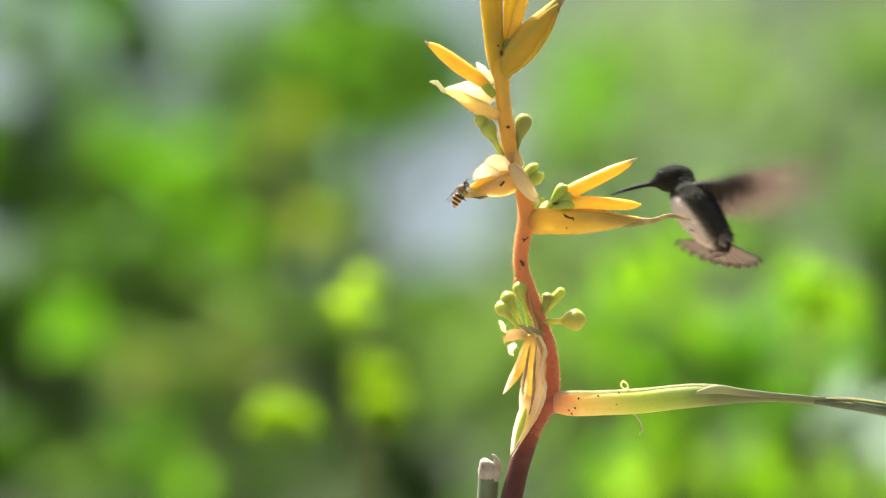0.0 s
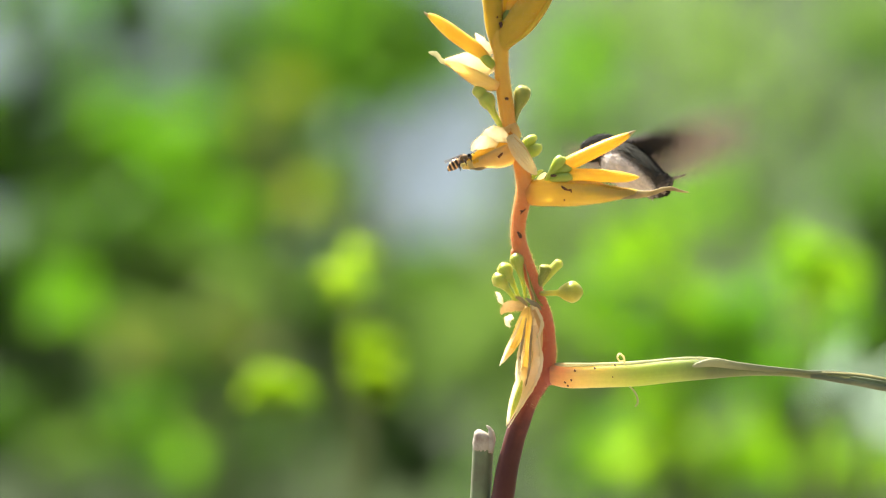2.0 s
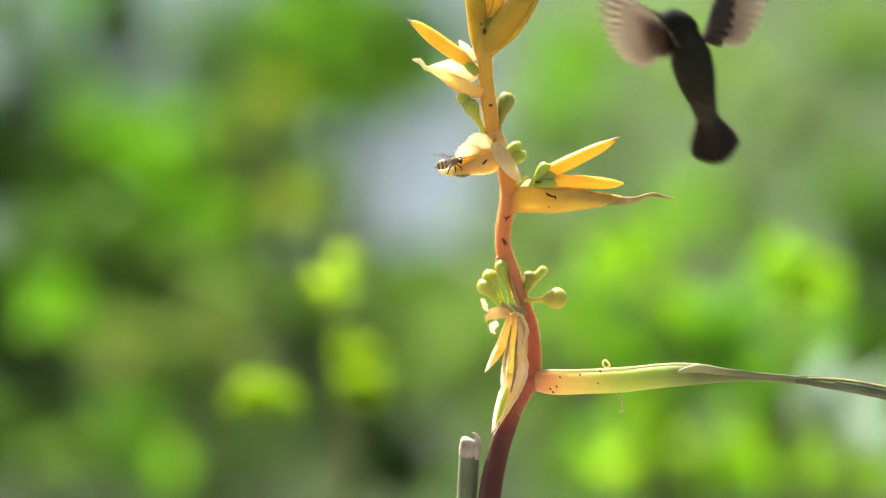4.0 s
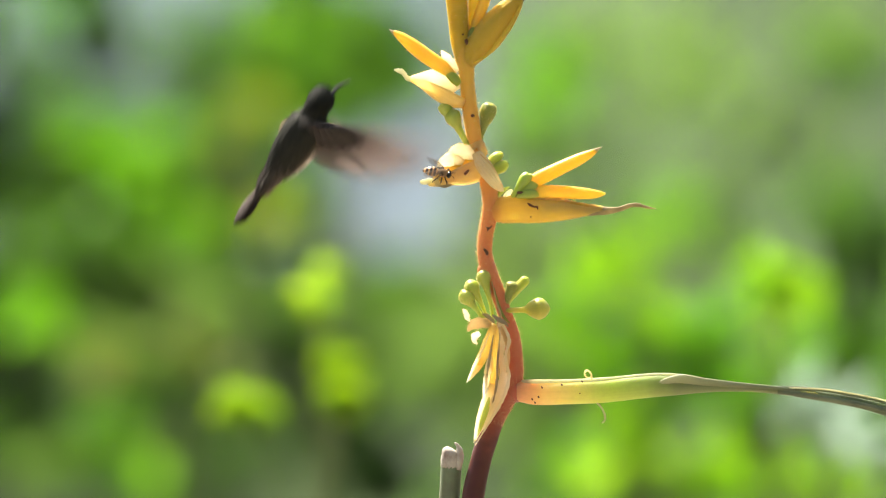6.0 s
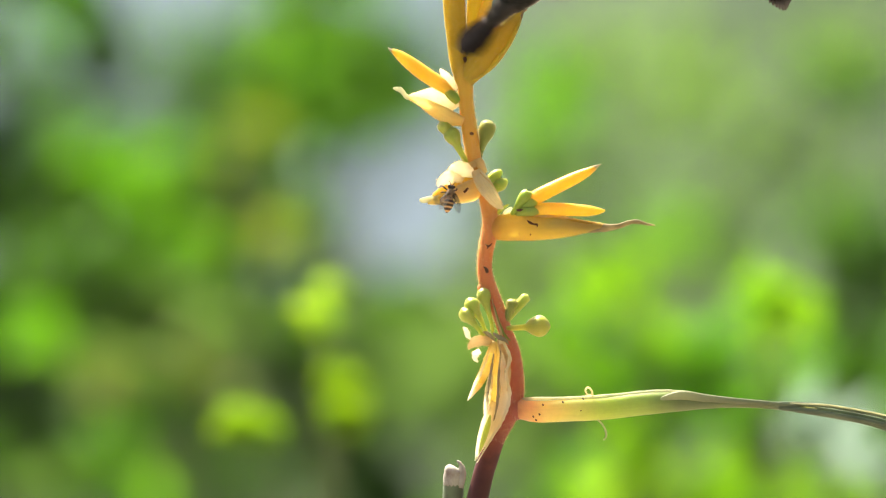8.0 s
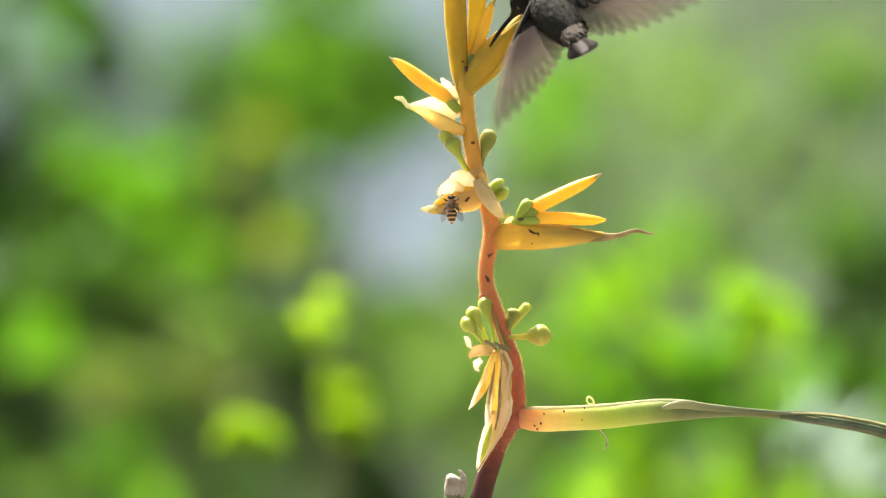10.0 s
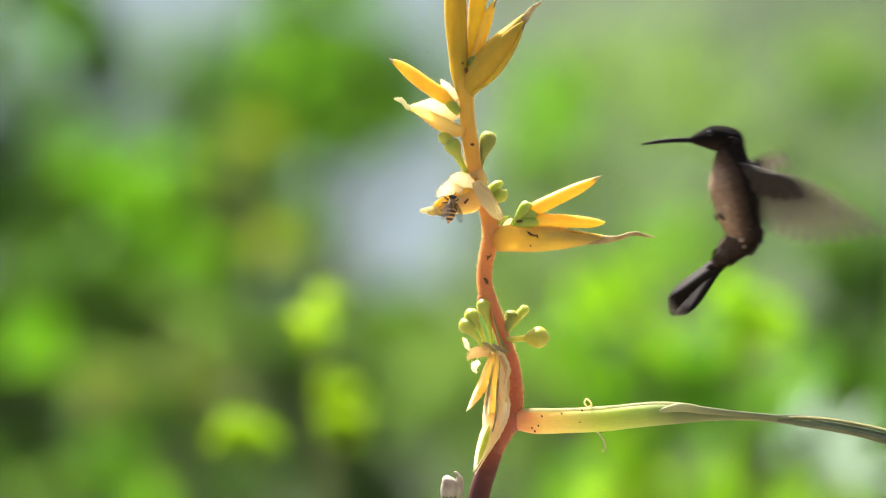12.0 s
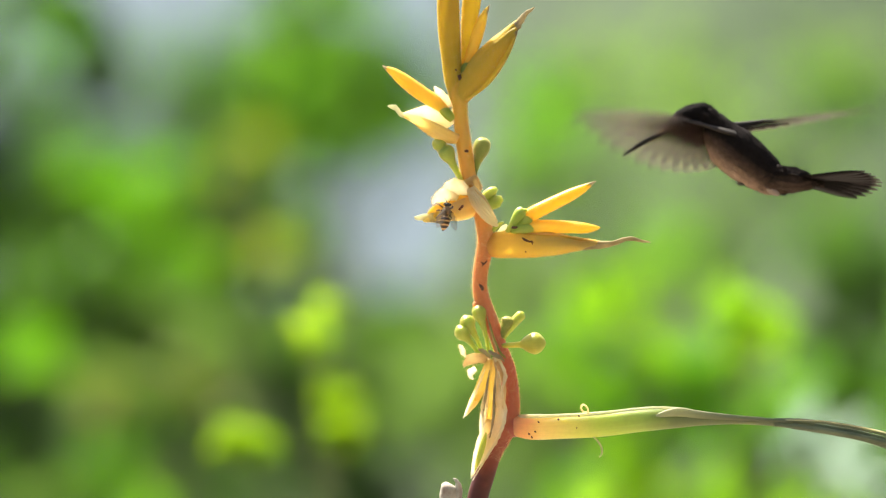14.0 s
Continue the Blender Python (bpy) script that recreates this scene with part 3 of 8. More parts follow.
shrub('shrub', 'fresh green shrub behind the lime one', 'shrub',
      [(0.261, 5.330, 1.370, 0.059, 0.011, 10), (0.263, 5.244, 1.354, 0.059, 0.011, 10), (0.265, 5.314, 1.335, 0.059, 0.011, 10), (0.201, 5.210, 1.356, 0.040, 0.013, 6), (0.205, 5.428, 1.330, 0.040, 0.013, 6), (0.208, 5.509, 1.307, 0.040, 0.013, 6), (0.242, 5.340, 1.294, 0.066, 0.013, 13), (0.223, 5.188, 1.277, 0.066, 0.013, 13), (0.225, 5.238, 1.255, 0.066, 0.013, 13), (0.342, 5.336, 1.320, 0.053, 0.009, 9), (0.347, 5.453, 1.303, 0.053, 0.009, 9), (0.350, 5.542, 1.287, 0.053, 0.009, 9), (0.144, 5.340, 1.218, 0.040, 0.011, 3), (0.146, 5.552, 1.193, 0.040, 0.011, 3), (0.136, 5.462, 1.179, 0.040, 0.011, 3), (0.442, 5.366, 1.208, 0.046, 0.009, 5), (0.438, 5.336, 1.195, 0.046, 0.009, 5), (0.441, 5.398, 1.178, 0.046, 0.009, 5), (0.147, 5.502, 1.411, 0.026, 0.013, 3), (0.147, 5.360, 1.391, 0.026, 0.013, 3), (0.148, 5.498, 1.368, 0.026, 0.013, 3)],
      0.06, 0.5, FRESH, 10, 0.3, 0.006)

shrub('shrub', 'dark leaves that paint the shade of a shrub', 'shrub',
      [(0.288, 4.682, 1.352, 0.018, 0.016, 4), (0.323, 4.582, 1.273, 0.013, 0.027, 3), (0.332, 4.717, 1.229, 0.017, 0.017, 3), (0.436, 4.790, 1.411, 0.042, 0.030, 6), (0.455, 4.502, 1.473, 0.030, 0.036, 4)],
      0.06, 0.5, SHADELEAF, 11, 0, 0.006)

shrub('shrub', 'vivid green leafy shrub', 'shrub',
      [(0.313, 4.947, 1.385, 0.025, 0.008, 3), (0.310, 4.876, 1.373, 0.025, 0.008, 3), (0.318, 4.981, 1.357, 0.025, 0.008, 3), (0.337, 4.937, 1.279, 0.037, 0.012, 5), (0.328, 4.878, 1.261, 0.037, 0.012, 5), (0.335, 4.909, 1.240, 0.037, 0.012, 5), (0.379, 4.830, 1.356, 0.031, 0.009, 3), (0.364, 4.614, 1.346, 0.031, 0.009, 3), (0.315, 4.841, 1.226, 0.037, 0.009, 3), (0.300, 4.568, 1.221, 0.037, 0.009, 3)],
      0.06, 0.55, FRESH, 34, 0.6, 0.006)

shrub('broad_leaf_plant', 'plant with wide bluish-green leaves, pale sky reflection painted in', 'plant',
      [(0.282, 2.676, 1.357, 0.015, 0.013, 6), (0.325, 2.895, 1.328, 0.016, 0.016, 7), (0.329, 2.641, 1.315, 0.014, 0.016, 5)],
      0.06, 0.26, BLUISH, 12, 0.9, 0.005)

shrub('shrub', 'low green shrub along the ground', 'shrub',
      [(0.167, 7.048, 1.100, 0.081, 0.032, 14), (0.325, 7.052, 1.100, 0.081, 0.032, 14), (0.507, 7.535, 1.081, 0.097, 0.032, 17), (0.597, 7.102, 1.162, 0.057, 0.057, 30), (0.576, 7.006, 1.307, 0.049, 0.049, 17), (0.009, 7.511, 1.082, 0.065, 0.024, 5)],
      0.075, 0.5, GREEN, 31, 0.4, 0.006)

shrub('shrub', 'fresh green shrub at the side', 'shrub',
      [(0.603, 7.907, 1.312, 0.060, 0.014, 3), (0.624, 8.041, 1.287, 0.060, 0.014, 3), (0.598, 7.643, 1.272, 0.060, 0.014, 3), (0.746, 8.063, 1.450, 0.051, 0.026, 5), (0.756, 8.184, 1.407, 0.051, 0.026, 5), (0.712, 7.613, 1.372, 0.051, 0.026, 5), (0.736, 7.785, 1.281, 0.060, 0.026, 8), (0.733, 7.942, 1.237, 0.060, 0.026, 8), (0.758, 8.115, 1.191, 0.060, 0.026, 8)],
      0.075, 0.5, FRESH, 30, 0, 0.006)


def build_fill_trees():
    """Unseen trees added to both sides and behind, to cut the fill light."""
    rng = random.Random(77)
    for i in range(15):
        a = radians(150 + 240 * i / 14 + rng.uniform(-4, 4))
        r = rng.uniform(8.5, 11)
        x, y = r * math.cos(a), -3 + r * math.sin(a)
        clumps = [(x + rng.uniform(-1, 1), y + rng.uniform(-1, 1), z, rng.uniform(1.5, 2.1), 1.3, 120) for z in (1.4, 2.4, 3.4)]
        shrub("tree", "unseen broad-leaved tree added to cut the sky's fill light", "tree", clumps, 0.5, 0.5, GREEN, 100 + i, 0.0, 0.12)


build_fill_trees()


# ---- the flowering stalk ----
def build_plant():
    """Upright inflorescence with zigzag rachis, boat-shaped bracts, tubular flowers and green buds. Its space starts at the pivot."""
    plant = new("flower_stalk")
    plant.location = PIVOT
    tagged(plant, "upright yellow and orange tropical inflorescence with boat-shaped bracts", "flower")
    rachis = organ("rachis", [
        (0.004, 0.03, -PIVOT[2] - 0.03, 0.00708), (-0.004, 0.02, -0.75, 0.00637), (-0.006, 0.004, -0.25, 0.00543), (0.0, 0, 0, 0.00496),
        (0.0026, 0, 0.04013, 0.00472), (0.00614, 0, 0.05901, 0.00437), (0.0085, 0, 0.06727, 0.00437), (0.01204, 0, 0.0779, 0.00425), (0.01652, 0, 0.08616, 0.00448), (0.01912, 0, 0.09324, 0.00425), (0.01959, 0, 0.1015, 0.00378), (0.01841, 0, 0.11212, 0.00342),
        (0.01582, 0, 0.12039, 0.00295), (0.01251, 0, 0.12983, 0.00307), (0.00897, 0, 0.13809, 0.00342), (0.00708, 0, 0.14517, 0.00307), (0.00708, 0, 0.15225, 0.00307), (0.00826, 0, 0.15933, 0.0033), (0.00968, 0, 0.16642, 0.00378), (0.00826, 0, 0.1735, 0.00319), (0.0059, 0, 0.18058, 0.0026),
        (0.00307, 0, 0.18884, 0.00283), (0.00189, 0, 0.19592, 0.00319), (0.00071, 0, 0.203, 0.00319), (-0.00047, 0, 0.21127, 0.00307), (-0.00118, 0, 0.21835, 0.00295), (-0.00165, 0, 0.22425, 0.0033), (-0.0033, 0, 0.23133, 0.00307), (-0.00378, 0, 0.24077, 0.00236), (-0.0033, 0, 0.25258, 0.00165)], RACHIS, plant,
        "hairy zigzag flower stalk, maroon below and orange above", steps=4, ring=20)
    part("node_swelling", ball(bmesh.new(), (0.00614, 0, 0.13903), (0.00236, 0.0026, 0.0026)), RACHIS, plant)
    part("node_swelling", ball(bmesh.new(), (0.0200, 0, 0.0888), (0.0060, 0.0049, 0.0050)), RACHIS, plant)

    # top of the stalk
    organ("bract", [(-0.0033, 0, 0.22472, 0.00236), (-0.00448, -0.00024, 0.23369, 0.00401), (-0.00543, -0.00047, 0.24431, 0.00448), (-0.00637, -0.00071, 0.25612, 0.00496), (-0.00661, -0.00071, 0.2691, 0.00472), (-0.0059, -0.00047, 0.2809, 0.0033), (-0.00472, 0, 0.29152, 0.00118), (-0.00378, 0, 0.29624, 0.00024)], GOLD, plant, "golden boat-shaped bract, still closed", deep=0.8, gap=28, side=-1)
    organ("bract", [(-0.00024, 0.00071, 0.23487, 0.00071), (0.00094, 0.00071, 0.24431, 0.00189), (0.00212, 0.00094, 0.25494, 0.00307), (0.00354, 0.00118, 0.26674, 0.00378), (0.00519, 0.00118, 0.27854, 0.00283), (0.00708, 0.00094, 0.28916, 0.00047)], GOLD, plant, deep=0.8)
    organ("flower", [(0.00047, -0.00024, 0.23369, 0.00118), (0.00212, -0.00047, 0.2403, 0.00212), (0.00448, -0.00047, 0.24785, 0.00236), (0.00708, -0.00047, 0.25612, 0.00224), (0.00897, -0.00047, 0.26107, 0.00118), (0.01039, -0.00047, 0.26391, 0.00028)], YELLOW, plant, "slim yellow tubular flower with brown tip")
    organ("flower_tip", [(0.00897, -0.00047, 0.2606, 0.00109), (0.00991, -0.00047, 0.26249, 0.00071), (0.01086, -0.00047, 0.26461, 0.00014)], DRYTIP, plant)
    organ("ovary", [(-0.00047, -0.00094, 0.23322, 0.00094), (0.00094, -0.00094, 0.23747, 0.00212), (0.00236, -0.00094, 0.2403, 0.00165), (0.00307, -0.00094, 0.24172, 0.00047)], OLIVE, plant)
    organ("bract", [(-0.00212, -0.00071, 0.22307, 0.00236), (0.00094, -0.00094, 0.22897, 0.00472), (0.00637, -0.00118, 0.23582, 0.00661), (0.01227, -0.00118, 0.24313, 0.00614), (0.01747, -0.00118, 0.24974, 0.00425), (0.02077, -0.00094, 0.25494, 0.00212), (0.0229, -0.00094, 0.25777, 0.00094)], GOLD, plant, "large golden bract with dried brown tip", deep=0.75, gap=16, side=1)
    organ("bract_tip", [(0.01818, -0.00132, 0.25069, 0.0033), (0.02124, -0.00118, 0.25446, 0.00212), (0.02408, -0.00118, 0.25824, 0.00142), (0.0262, -0.00118, 0.26107, 0.00094), (0.02833, -0.00094, 0.26249, 0.00057), (0.02974, -0.00094, 0.26367, 0.00024)], DRYTIP, plant, "shrivelled brown tip", deep=0.6, ripple=0.18, seed=3)

    organ("bract_fold", [(0.00047, -0.00401, 0.22708, 0.00047), (0.00378, -0.00472, 0.23558, 0.00094), (0.0085, -0.00496, 0.24243, 0.00118), (0.01416, -0.00425, 0.24785, 0.00142), (0.01888, -0.0033, 0.2521, 0.00118), (0.02219, -0.00283, 0.25494, 0.00047)], GOLD, plant, "paler inner fold along the open edge", deep=0.5)
    organ("bract_fold", [(0.00142, -0.00425, 0.22519, 0.00035), (0.00755, -0.00567, 0.22944, 0.00071), (0.01369, -0.0059, 0.237, 0.00071), (0.01841, -0.00472, 0.24502, 0.00059), (0.02124, -0.0033, 0.25116, 0.00024)], GOLD, plant, deep=0.5)

    # left flower and torn bract
    organ("flower", [(-0.00661, 0, 0.22024, 0.00189), (-0.01133, -0.00047, 0.22378, 0.00283), (-0.0177, -0.00071, 0.22779, 0.00307), (-0.02408, -0.00094, 0.23251, 0.00283), (-0.02903, -0.00094, 0.23629, 0.00189), (-0.0321, -0.00094, 0.23818, 0.00083)], YELLOW, plant, "curved orange-yellow flower with brown tip", side=1)
    organ("flower_tip", [(-0.03116, -0.00094, 0.23747, 0.00104), (-0.03281, -0.00094, 0.23841, 0.00057), (-0.03376, -0.00094, 0.23936, 0.00014)], DRYTIP, plant)
    organ("petal", [(-0.0059, -0.00071, 0.22142, 0.00165), (-0.0085, -0.00094, 0.22567, 0.00212), (-0.01062, -0.00094, 0.2285, 0.00142), (-0.01204, -0.00094, 0.23062, 0.00024)], WHITE, plant, "torn white petal", deep=0.35, ripple=0.15, seed=5)
    organ("ovary", [(-0.00425, -0.00047, 0.2167, 0.00165), (-0.00637, -0.00071, 0.21882, 0.00212), (-0.0085, -0.00071, 0.22094, 0.00189), (-0.01015, -0.00071, 0.22236, 0.00094)], BUD, plant)
    organ("bract", [(-0.00047, -0.00024, 0.20961, 0.00212), (-0.00401, -0.00047, 0.21056, 0.00425), (-0.00897, -0.00071, 0.21292, 0.00519), (-0.01487, -0.00094, 0.21575, 0.00448), (-0.02006, -0.00094, 0.21788, 0.00283), (-0.02455, -0.00094, 0.21882, 0.00142)], CREAMGOLD, plant, "orange bract torn open along its top", deep=0.8, gap=78, side=1)
    organ("petal", [(-0.00472, 0.0010, 0.2155, 0.0030), (-0.00873, 0.0010, 0.2182, 0.0042), (-0.01369, 0.0010, 0.2193, 0.0037), (-0.01936, 0.0010, 0.2193, 0.0024), (-0.02455, 0.0020, 0.21892, 0.00094), (-0.02644, 0.0010, 0.21929, 0.00024)], WHITE, plant, "white papery petal inside the bract", deep=0.3, ripple=0.06, seed=8)
    organ("petal", [(-0.00496, 0.0040, 0.21436, 0.00165), (-0.00779, 0.0050, 0.21831, 0.0026), (-0.01015, 0.0050, 0.2202, 0.00189), (-0.01251, 0.0050, 0.22044, 0.00047)], WHITE, plant, deep=0.3, ripple=0.15, seed=9)
    organ("bract_tip", [(-0.02313, -0.00106, 0.21811, 0.00118), (-0.02597, -0.00106, 0.21882, 0.00094), (-0.02809, -0.00106, 0.22142, 0.00106), (-0.03021, -0.00094, 0.22212, 0.00083), (-0.03163, -0.00094, 0.22236, 0.00024)], PALEEDGE, plant, deep=0.5, ripple=0.2, seed=10)

    # stalked green buds
    def bud(points, material=BUD):
        a, b = points[-2], points[-1]
        points = [*points, tuple(q + (q - p) * 0.35 for p, q in zip(a[:3], b[:3])) + (b[3] * 0.4,)]
        organ("bud", points, material, plant)
    bud([(0.00189, -0.00071, 0.18648, 0.00094), (-0.00071, -0.00094, 0.19191, 0.0009), (-0.00307, -0.00118, 0.19616, 0.00105), (-0.00460, -0.00118, 0.19880, 0.0015), (-0.00620, -0.00118, 0.2016, 0.0031), (-0.00750, -0.00118, 0.20390, 0.0032), (-0.0085, -0.00118, 0.2056, 0.00142)])
    bud([(0.00047, -0.00024, 0.18837, 0.00076), (-0.0033, -0.00047, 0.19498, 0.00076), (-0.00661, -0.00071, 0.20017, 0.00095), (-0.0083, -0.00071, 0.20310, 0.0014), (-0.00968, -0.00071, 0.20584, 0.0028), (-0.01062, -0.00071, 0.20749, 0.0027), (-0.01109, -0.00071, 0.20867, 0.00118)])
    bud([(0.00425, 0.00024, 0.19167, 0.00094), (0.00519, 0.00047, 0.19592, 0.00106), (0.00614, 0.00047, 0.1997, 0.00165), (0.00708, 0.00047, 0.203, 0.00295), (0.00779, 0.00047, 0.2056, 0.00342), (0.00826, 0.00047, 0.20773, 0.00283), (0.0085, 0.00047, 0.20867, 0.00165)], OLIVE)
    # cream flower remains in the middle
    organ("petal", [(0.00142, -0.00094, 0.18884, 0.00212), (0.00307, -0.00118, 0.19167, 0.0026), (0.00519, -0.00118, 0.18955, 0.00212), (0.00708, -0.00118, 0.18695, 0.00094)], PALE, plant, "shrivelled cream petal", deep=0.8, ripple=0.1, seed=11)
    organ("petal", [(0.00307, -0.00425, 0.18813, 0.00189), (0.00496, -0.00567, 0.18459, 0.00307), (0.00779, -0.00661, 0.18011, 0.00319), (0.01086, -0.00661, 0.17562, 0.00236), (0.01322, -0.0059, 0.17303, 0.00118), (0.01464, -0.0059, 0.17232, 0.00035)], WHITE, plant, "ridged cream petal with fringed edges", deep=0.3, ripple=0.05, seed=12)
    for k in range(5):
        u = (k - 2) * 4.2
        organ("petal_ridge", [QX(836+u*0.5,340-u*0.4,1.0,-25+abs(k-2)*0.8), QX(854+u,366-u*0.8,1.3,-36+abs(k-2)*1.5), QX(878+u*0.35,396-u*0.3,0.8,-30+abs(k-2)*0.6)], STRAW if k == 4 else WHITE, plant, ring=6)
    # bract under the bee
    organ("bract", [(0.00519, -0.00024, 0.18365, 0.0033), (0.00142, -0.00071, 0.18176, 0.00614), (-0.0033, -0.00094, 0.17987, 0.00567), (-0.00803, -0.00118, 0.17798, 0.00378), (-0.01322, -0.00118, 0.17586, 0.00212), (-0.017, -0.00118, 0.17539, 0.00142)], CREAMGOLD, plant, "short yellow bract with withered tip", deep=0.8, gap=66, side=1)
    organ("petal", [(0.0033, -0.00094, 0.18412, 0.00142), (0, -0.00142, 0.18365, 0.00307), (-0.0033, -0.00165, 0.18176, 0.00354), (-0.00826, -0.00189, 0.18034, 0.0026), (-0.01227, -0.00189, 0.17846, 0.00165), (-0.01487, -0.00189, 0.17727, 0.00047)], YELLOW, plant, deep=0.6, ripple=0.1, seed=13)
    organ("petal", [(0.0026, -0.00142, 0.1853, 0.00094), (-0.00047, -0.00189, 0.18766, 0.00307), (-0.00378, -0.00189, 0.18861, 0.0033), (-0.00637, -0.00189, 0.1879, 0.00236), (-0.00708, -0.00189, 0.18648, 0.00094)], WHITE, plant, "pale crumpled petal", deep=1.0, ripple=0.08, seed=14)
    organ("petal", [(-0.00236, -0.00212, 0.18365, 0.00189), (-0.0059, -0.00212, 0.1853, 0.00283), (-0.00968, -0.00212, 0.18436, 0.0026), (-0.01204, -0.00212, 0.18294, 0.00118), (-0.01275, -0.00212, 0.18129, 0.00024)], WHITE, plant, deep=1.0, ripple=0.1, seed=15)
    organ("petal", [(-0.00189, -0.00283, 0.18129, 0.00118), (-0.00519, -0.00307, 0.1794, 0.00189), (-0.00897, -0.00307, 0.17798, 0.00165), (-0.01227, -0.00283, 0.17633, 0.00071)], YELLOW, plant, deep=0.5, ripple=0.1, seed=16)
    organ("bract_tip", [(-0.00897, -0.00142, 0.17751, 0.00236), (-0.01298, -0.00165, 0.17609, 0.00212), (-0.01676, -0.00165, 0.17586, 0.00142), (-0.01936, -0.00165, 0.17562, 0.00094), (-0.0203, -0.00165, 0.17609, 0.00035)], PALEEDGE, plant, deep=0.6, ripple=0.16, seed=17)
    organ("bract_tip", [(-0.00708, -0.00189, 0.17515, 0.00094), (-0.00991, -0.00212, 0.17397, 0.00071), (-0.01275, -0.00212, 0.17397, 0.00024)], DRYTIP, plant, deep=0.6, ripple=0.2, seed=18)
    # small buds behind the cream petal
    bud([(0.00708, 0.00094, 0.18129, 0.00094), (0.00944, 0.00094, 0.18459, 0.00189), (0.0118, 0.00094, 0.18648, 0.00212), (0.01345, 0.00094, 0.18766, 0.00118)])
    bud([(0.00897, 0.00071, 0.17822, 0.00094), (0.01133, 0.00071, 0.18082, 0.00212), (0.01369, 0.00071, 0.18247, 0.0026), (0.01558, 0.00071, 0.18365, 0.00142)])

    # right-hand group: two flowers over a boat-shaped bract
    organ("flower", [(0.02006, -0.00118, 0.17279, 0.00118), (0.02408, -0.00165, 0.17491, 0.00236), (0.02951, -0.00189, 0.17775, 0.00295), (0.03659, -0.00212, 0.18129, 0.00283), (0.04485, -0.00236, 0.1853, 0.00248), (0.05004, -0.00236, 0.1879, 0.00165), (0.05288, -0.00236, 0.18955, 0.00085)], YELLOW, plant, "straight yellow tubular flower with brown tip", side=-1)
    organ("flower_tip", [(0.05193, -0.00236, 0.18908, 0.00104), (0.05358, -0.00236, 0.19002, 0.00066), (0.05547, -0.00236, 0.19097, 0.00012)], DRYTIP, plant)
    organ("flower", [(0.02172, -0.00142, 0.17043, 0.00189), (0.02715, -0.00189, 0.17161, 0.00283), (0.03423, -0.00212, 0.17208, 0.00271), (0.04249, -0.00236, 0.17185, 0.0026), (0.05075, -0.00236, 0.17137, 0.00212), (0.05476, -0.00236, 0.17137, 0.00118), (0.05712, -0.00236, 0.17161, 0.00024)], YELLOW, plant, side=-1)
    organ("ovary", [(0.01841, -0.00283, 0.16949, 0.00094), (0.0203, -0.0033, 0.17255, 0.00142), (0.02266, -0.00378, 0.17609, 0.00236), (0.02408, -0.00378, 0.17798, 0.00248), (0.02526, -0.00378, 0.17916, 0.00165)], BUD, plant)
    part("bud_cap", ball(bmesh.new(), (0.02526, -0.00378, 0.17846), (0.00142, 0.00142, 0.00118)), BUD, plant)
    organ("ovary", [(0.02077, -0.00212, 0.17137, 0.00118), (0.02408, -0.0026, 0.1735, 0.00236), (0.02691, -0.0026, 0.17491, 0.0026), (0.02856, -0.0026, 0.17586, 0.00118)], BUD, plant)
    organ("ovary", [(0.02006, -0.0033, 0.16949, 0.00094), (0.02313, -0.00401, 0.1709, 0.00189), (0.02691, -0.00401, 0.17114, 0.00201), (0.02927, -0.00378, 0.1709, 0.00094)], BUD, plant)
    organ("bract", [(0.0085, -0.00024, 0.16382, 0.00354), (0.01322, -0.00071, 0.16429, 0.00543), (0.02006, -0.00118, 0.16476, 0.0059), (0.02833, -0.00142, 0.16429, 0.00543), (0.03895, -0.00165, 0.16453, 0.00448), (0.04839, -0.00165, 0.16476, 0.00283), (0.05476, -0.00165, 0.165, 0.00165), (0.05712, -0.00165, 0.165, 0.00094)], BRACT, plant, "boat-shaped yellow bract with long withered tip", deep=0.8, gap=16, side=-1)
    organ("petal", [(0.01888, -0.00212, 0.16665, 0.00142), (0.02715, -0.0026, 0.16807, 0.00212), (0.03541, -0.0026, 0.16807, 0.00189), (0.04367, -0.0026, 0.16712, 0.00118), (0.04957, -0.0026, 0.16618, 0.00035)], PALE, plant, deep=0.5, side=-1)
    organ("petal", [(0.03069, -0.0033, 0.16476, 0.00094), (0.03895, -0.0033, 0.16618, 0.00189), (0.04721, -0.00283, 0.16547, 0.00189), (0.05382, -0.0026, 0.165, 0.00094), (0.05618, -0.0026, 0.165, 0.00024)], GOLD, plant, deep=0.5, side=-1)
    organ("bract_tip", [(0.04957, -0.00189, 0.16429, 0.00212), (0.05618, -0.00189, 0.16429, 0.00165), (0.06255, -0.00212, 0.165, 0.00118), (0.06727, -0.00212, 0.16665, 0.00094), (0.07082, -0.00212, 0.16689, 0.00085), (0.07459, -0.00212, 0.16594, 0.00061), (0.07813, -0.00212, 0.16547, 0.00019)], TAN, plant, "thin withered brown tip", deep=0.55, ripple=0.12, seed=21)
    organ("frill", [(0.01133, -0.00118, 0.16901, 0.00071), (0.01369, -0.00142, 0.17185, 0.00094), (0.01558, -0.00142, 0.17326, 0.00071), (0.017, -0.00142, 0.17397, 0.00024)], BUD, plant)
    organ("frill", [(0.01416, -0.00142, 0.16807, 0.00094), (0.01652, -0.00165, 0.17114, 0.00118), (0.01818, -0.00165, 0.17279, 0.00047)], PALE, plant)
    # dark scratches and specks
    def speck(points):
        organ("speck", points, MARK, plant, ring=6, deep=0.5)
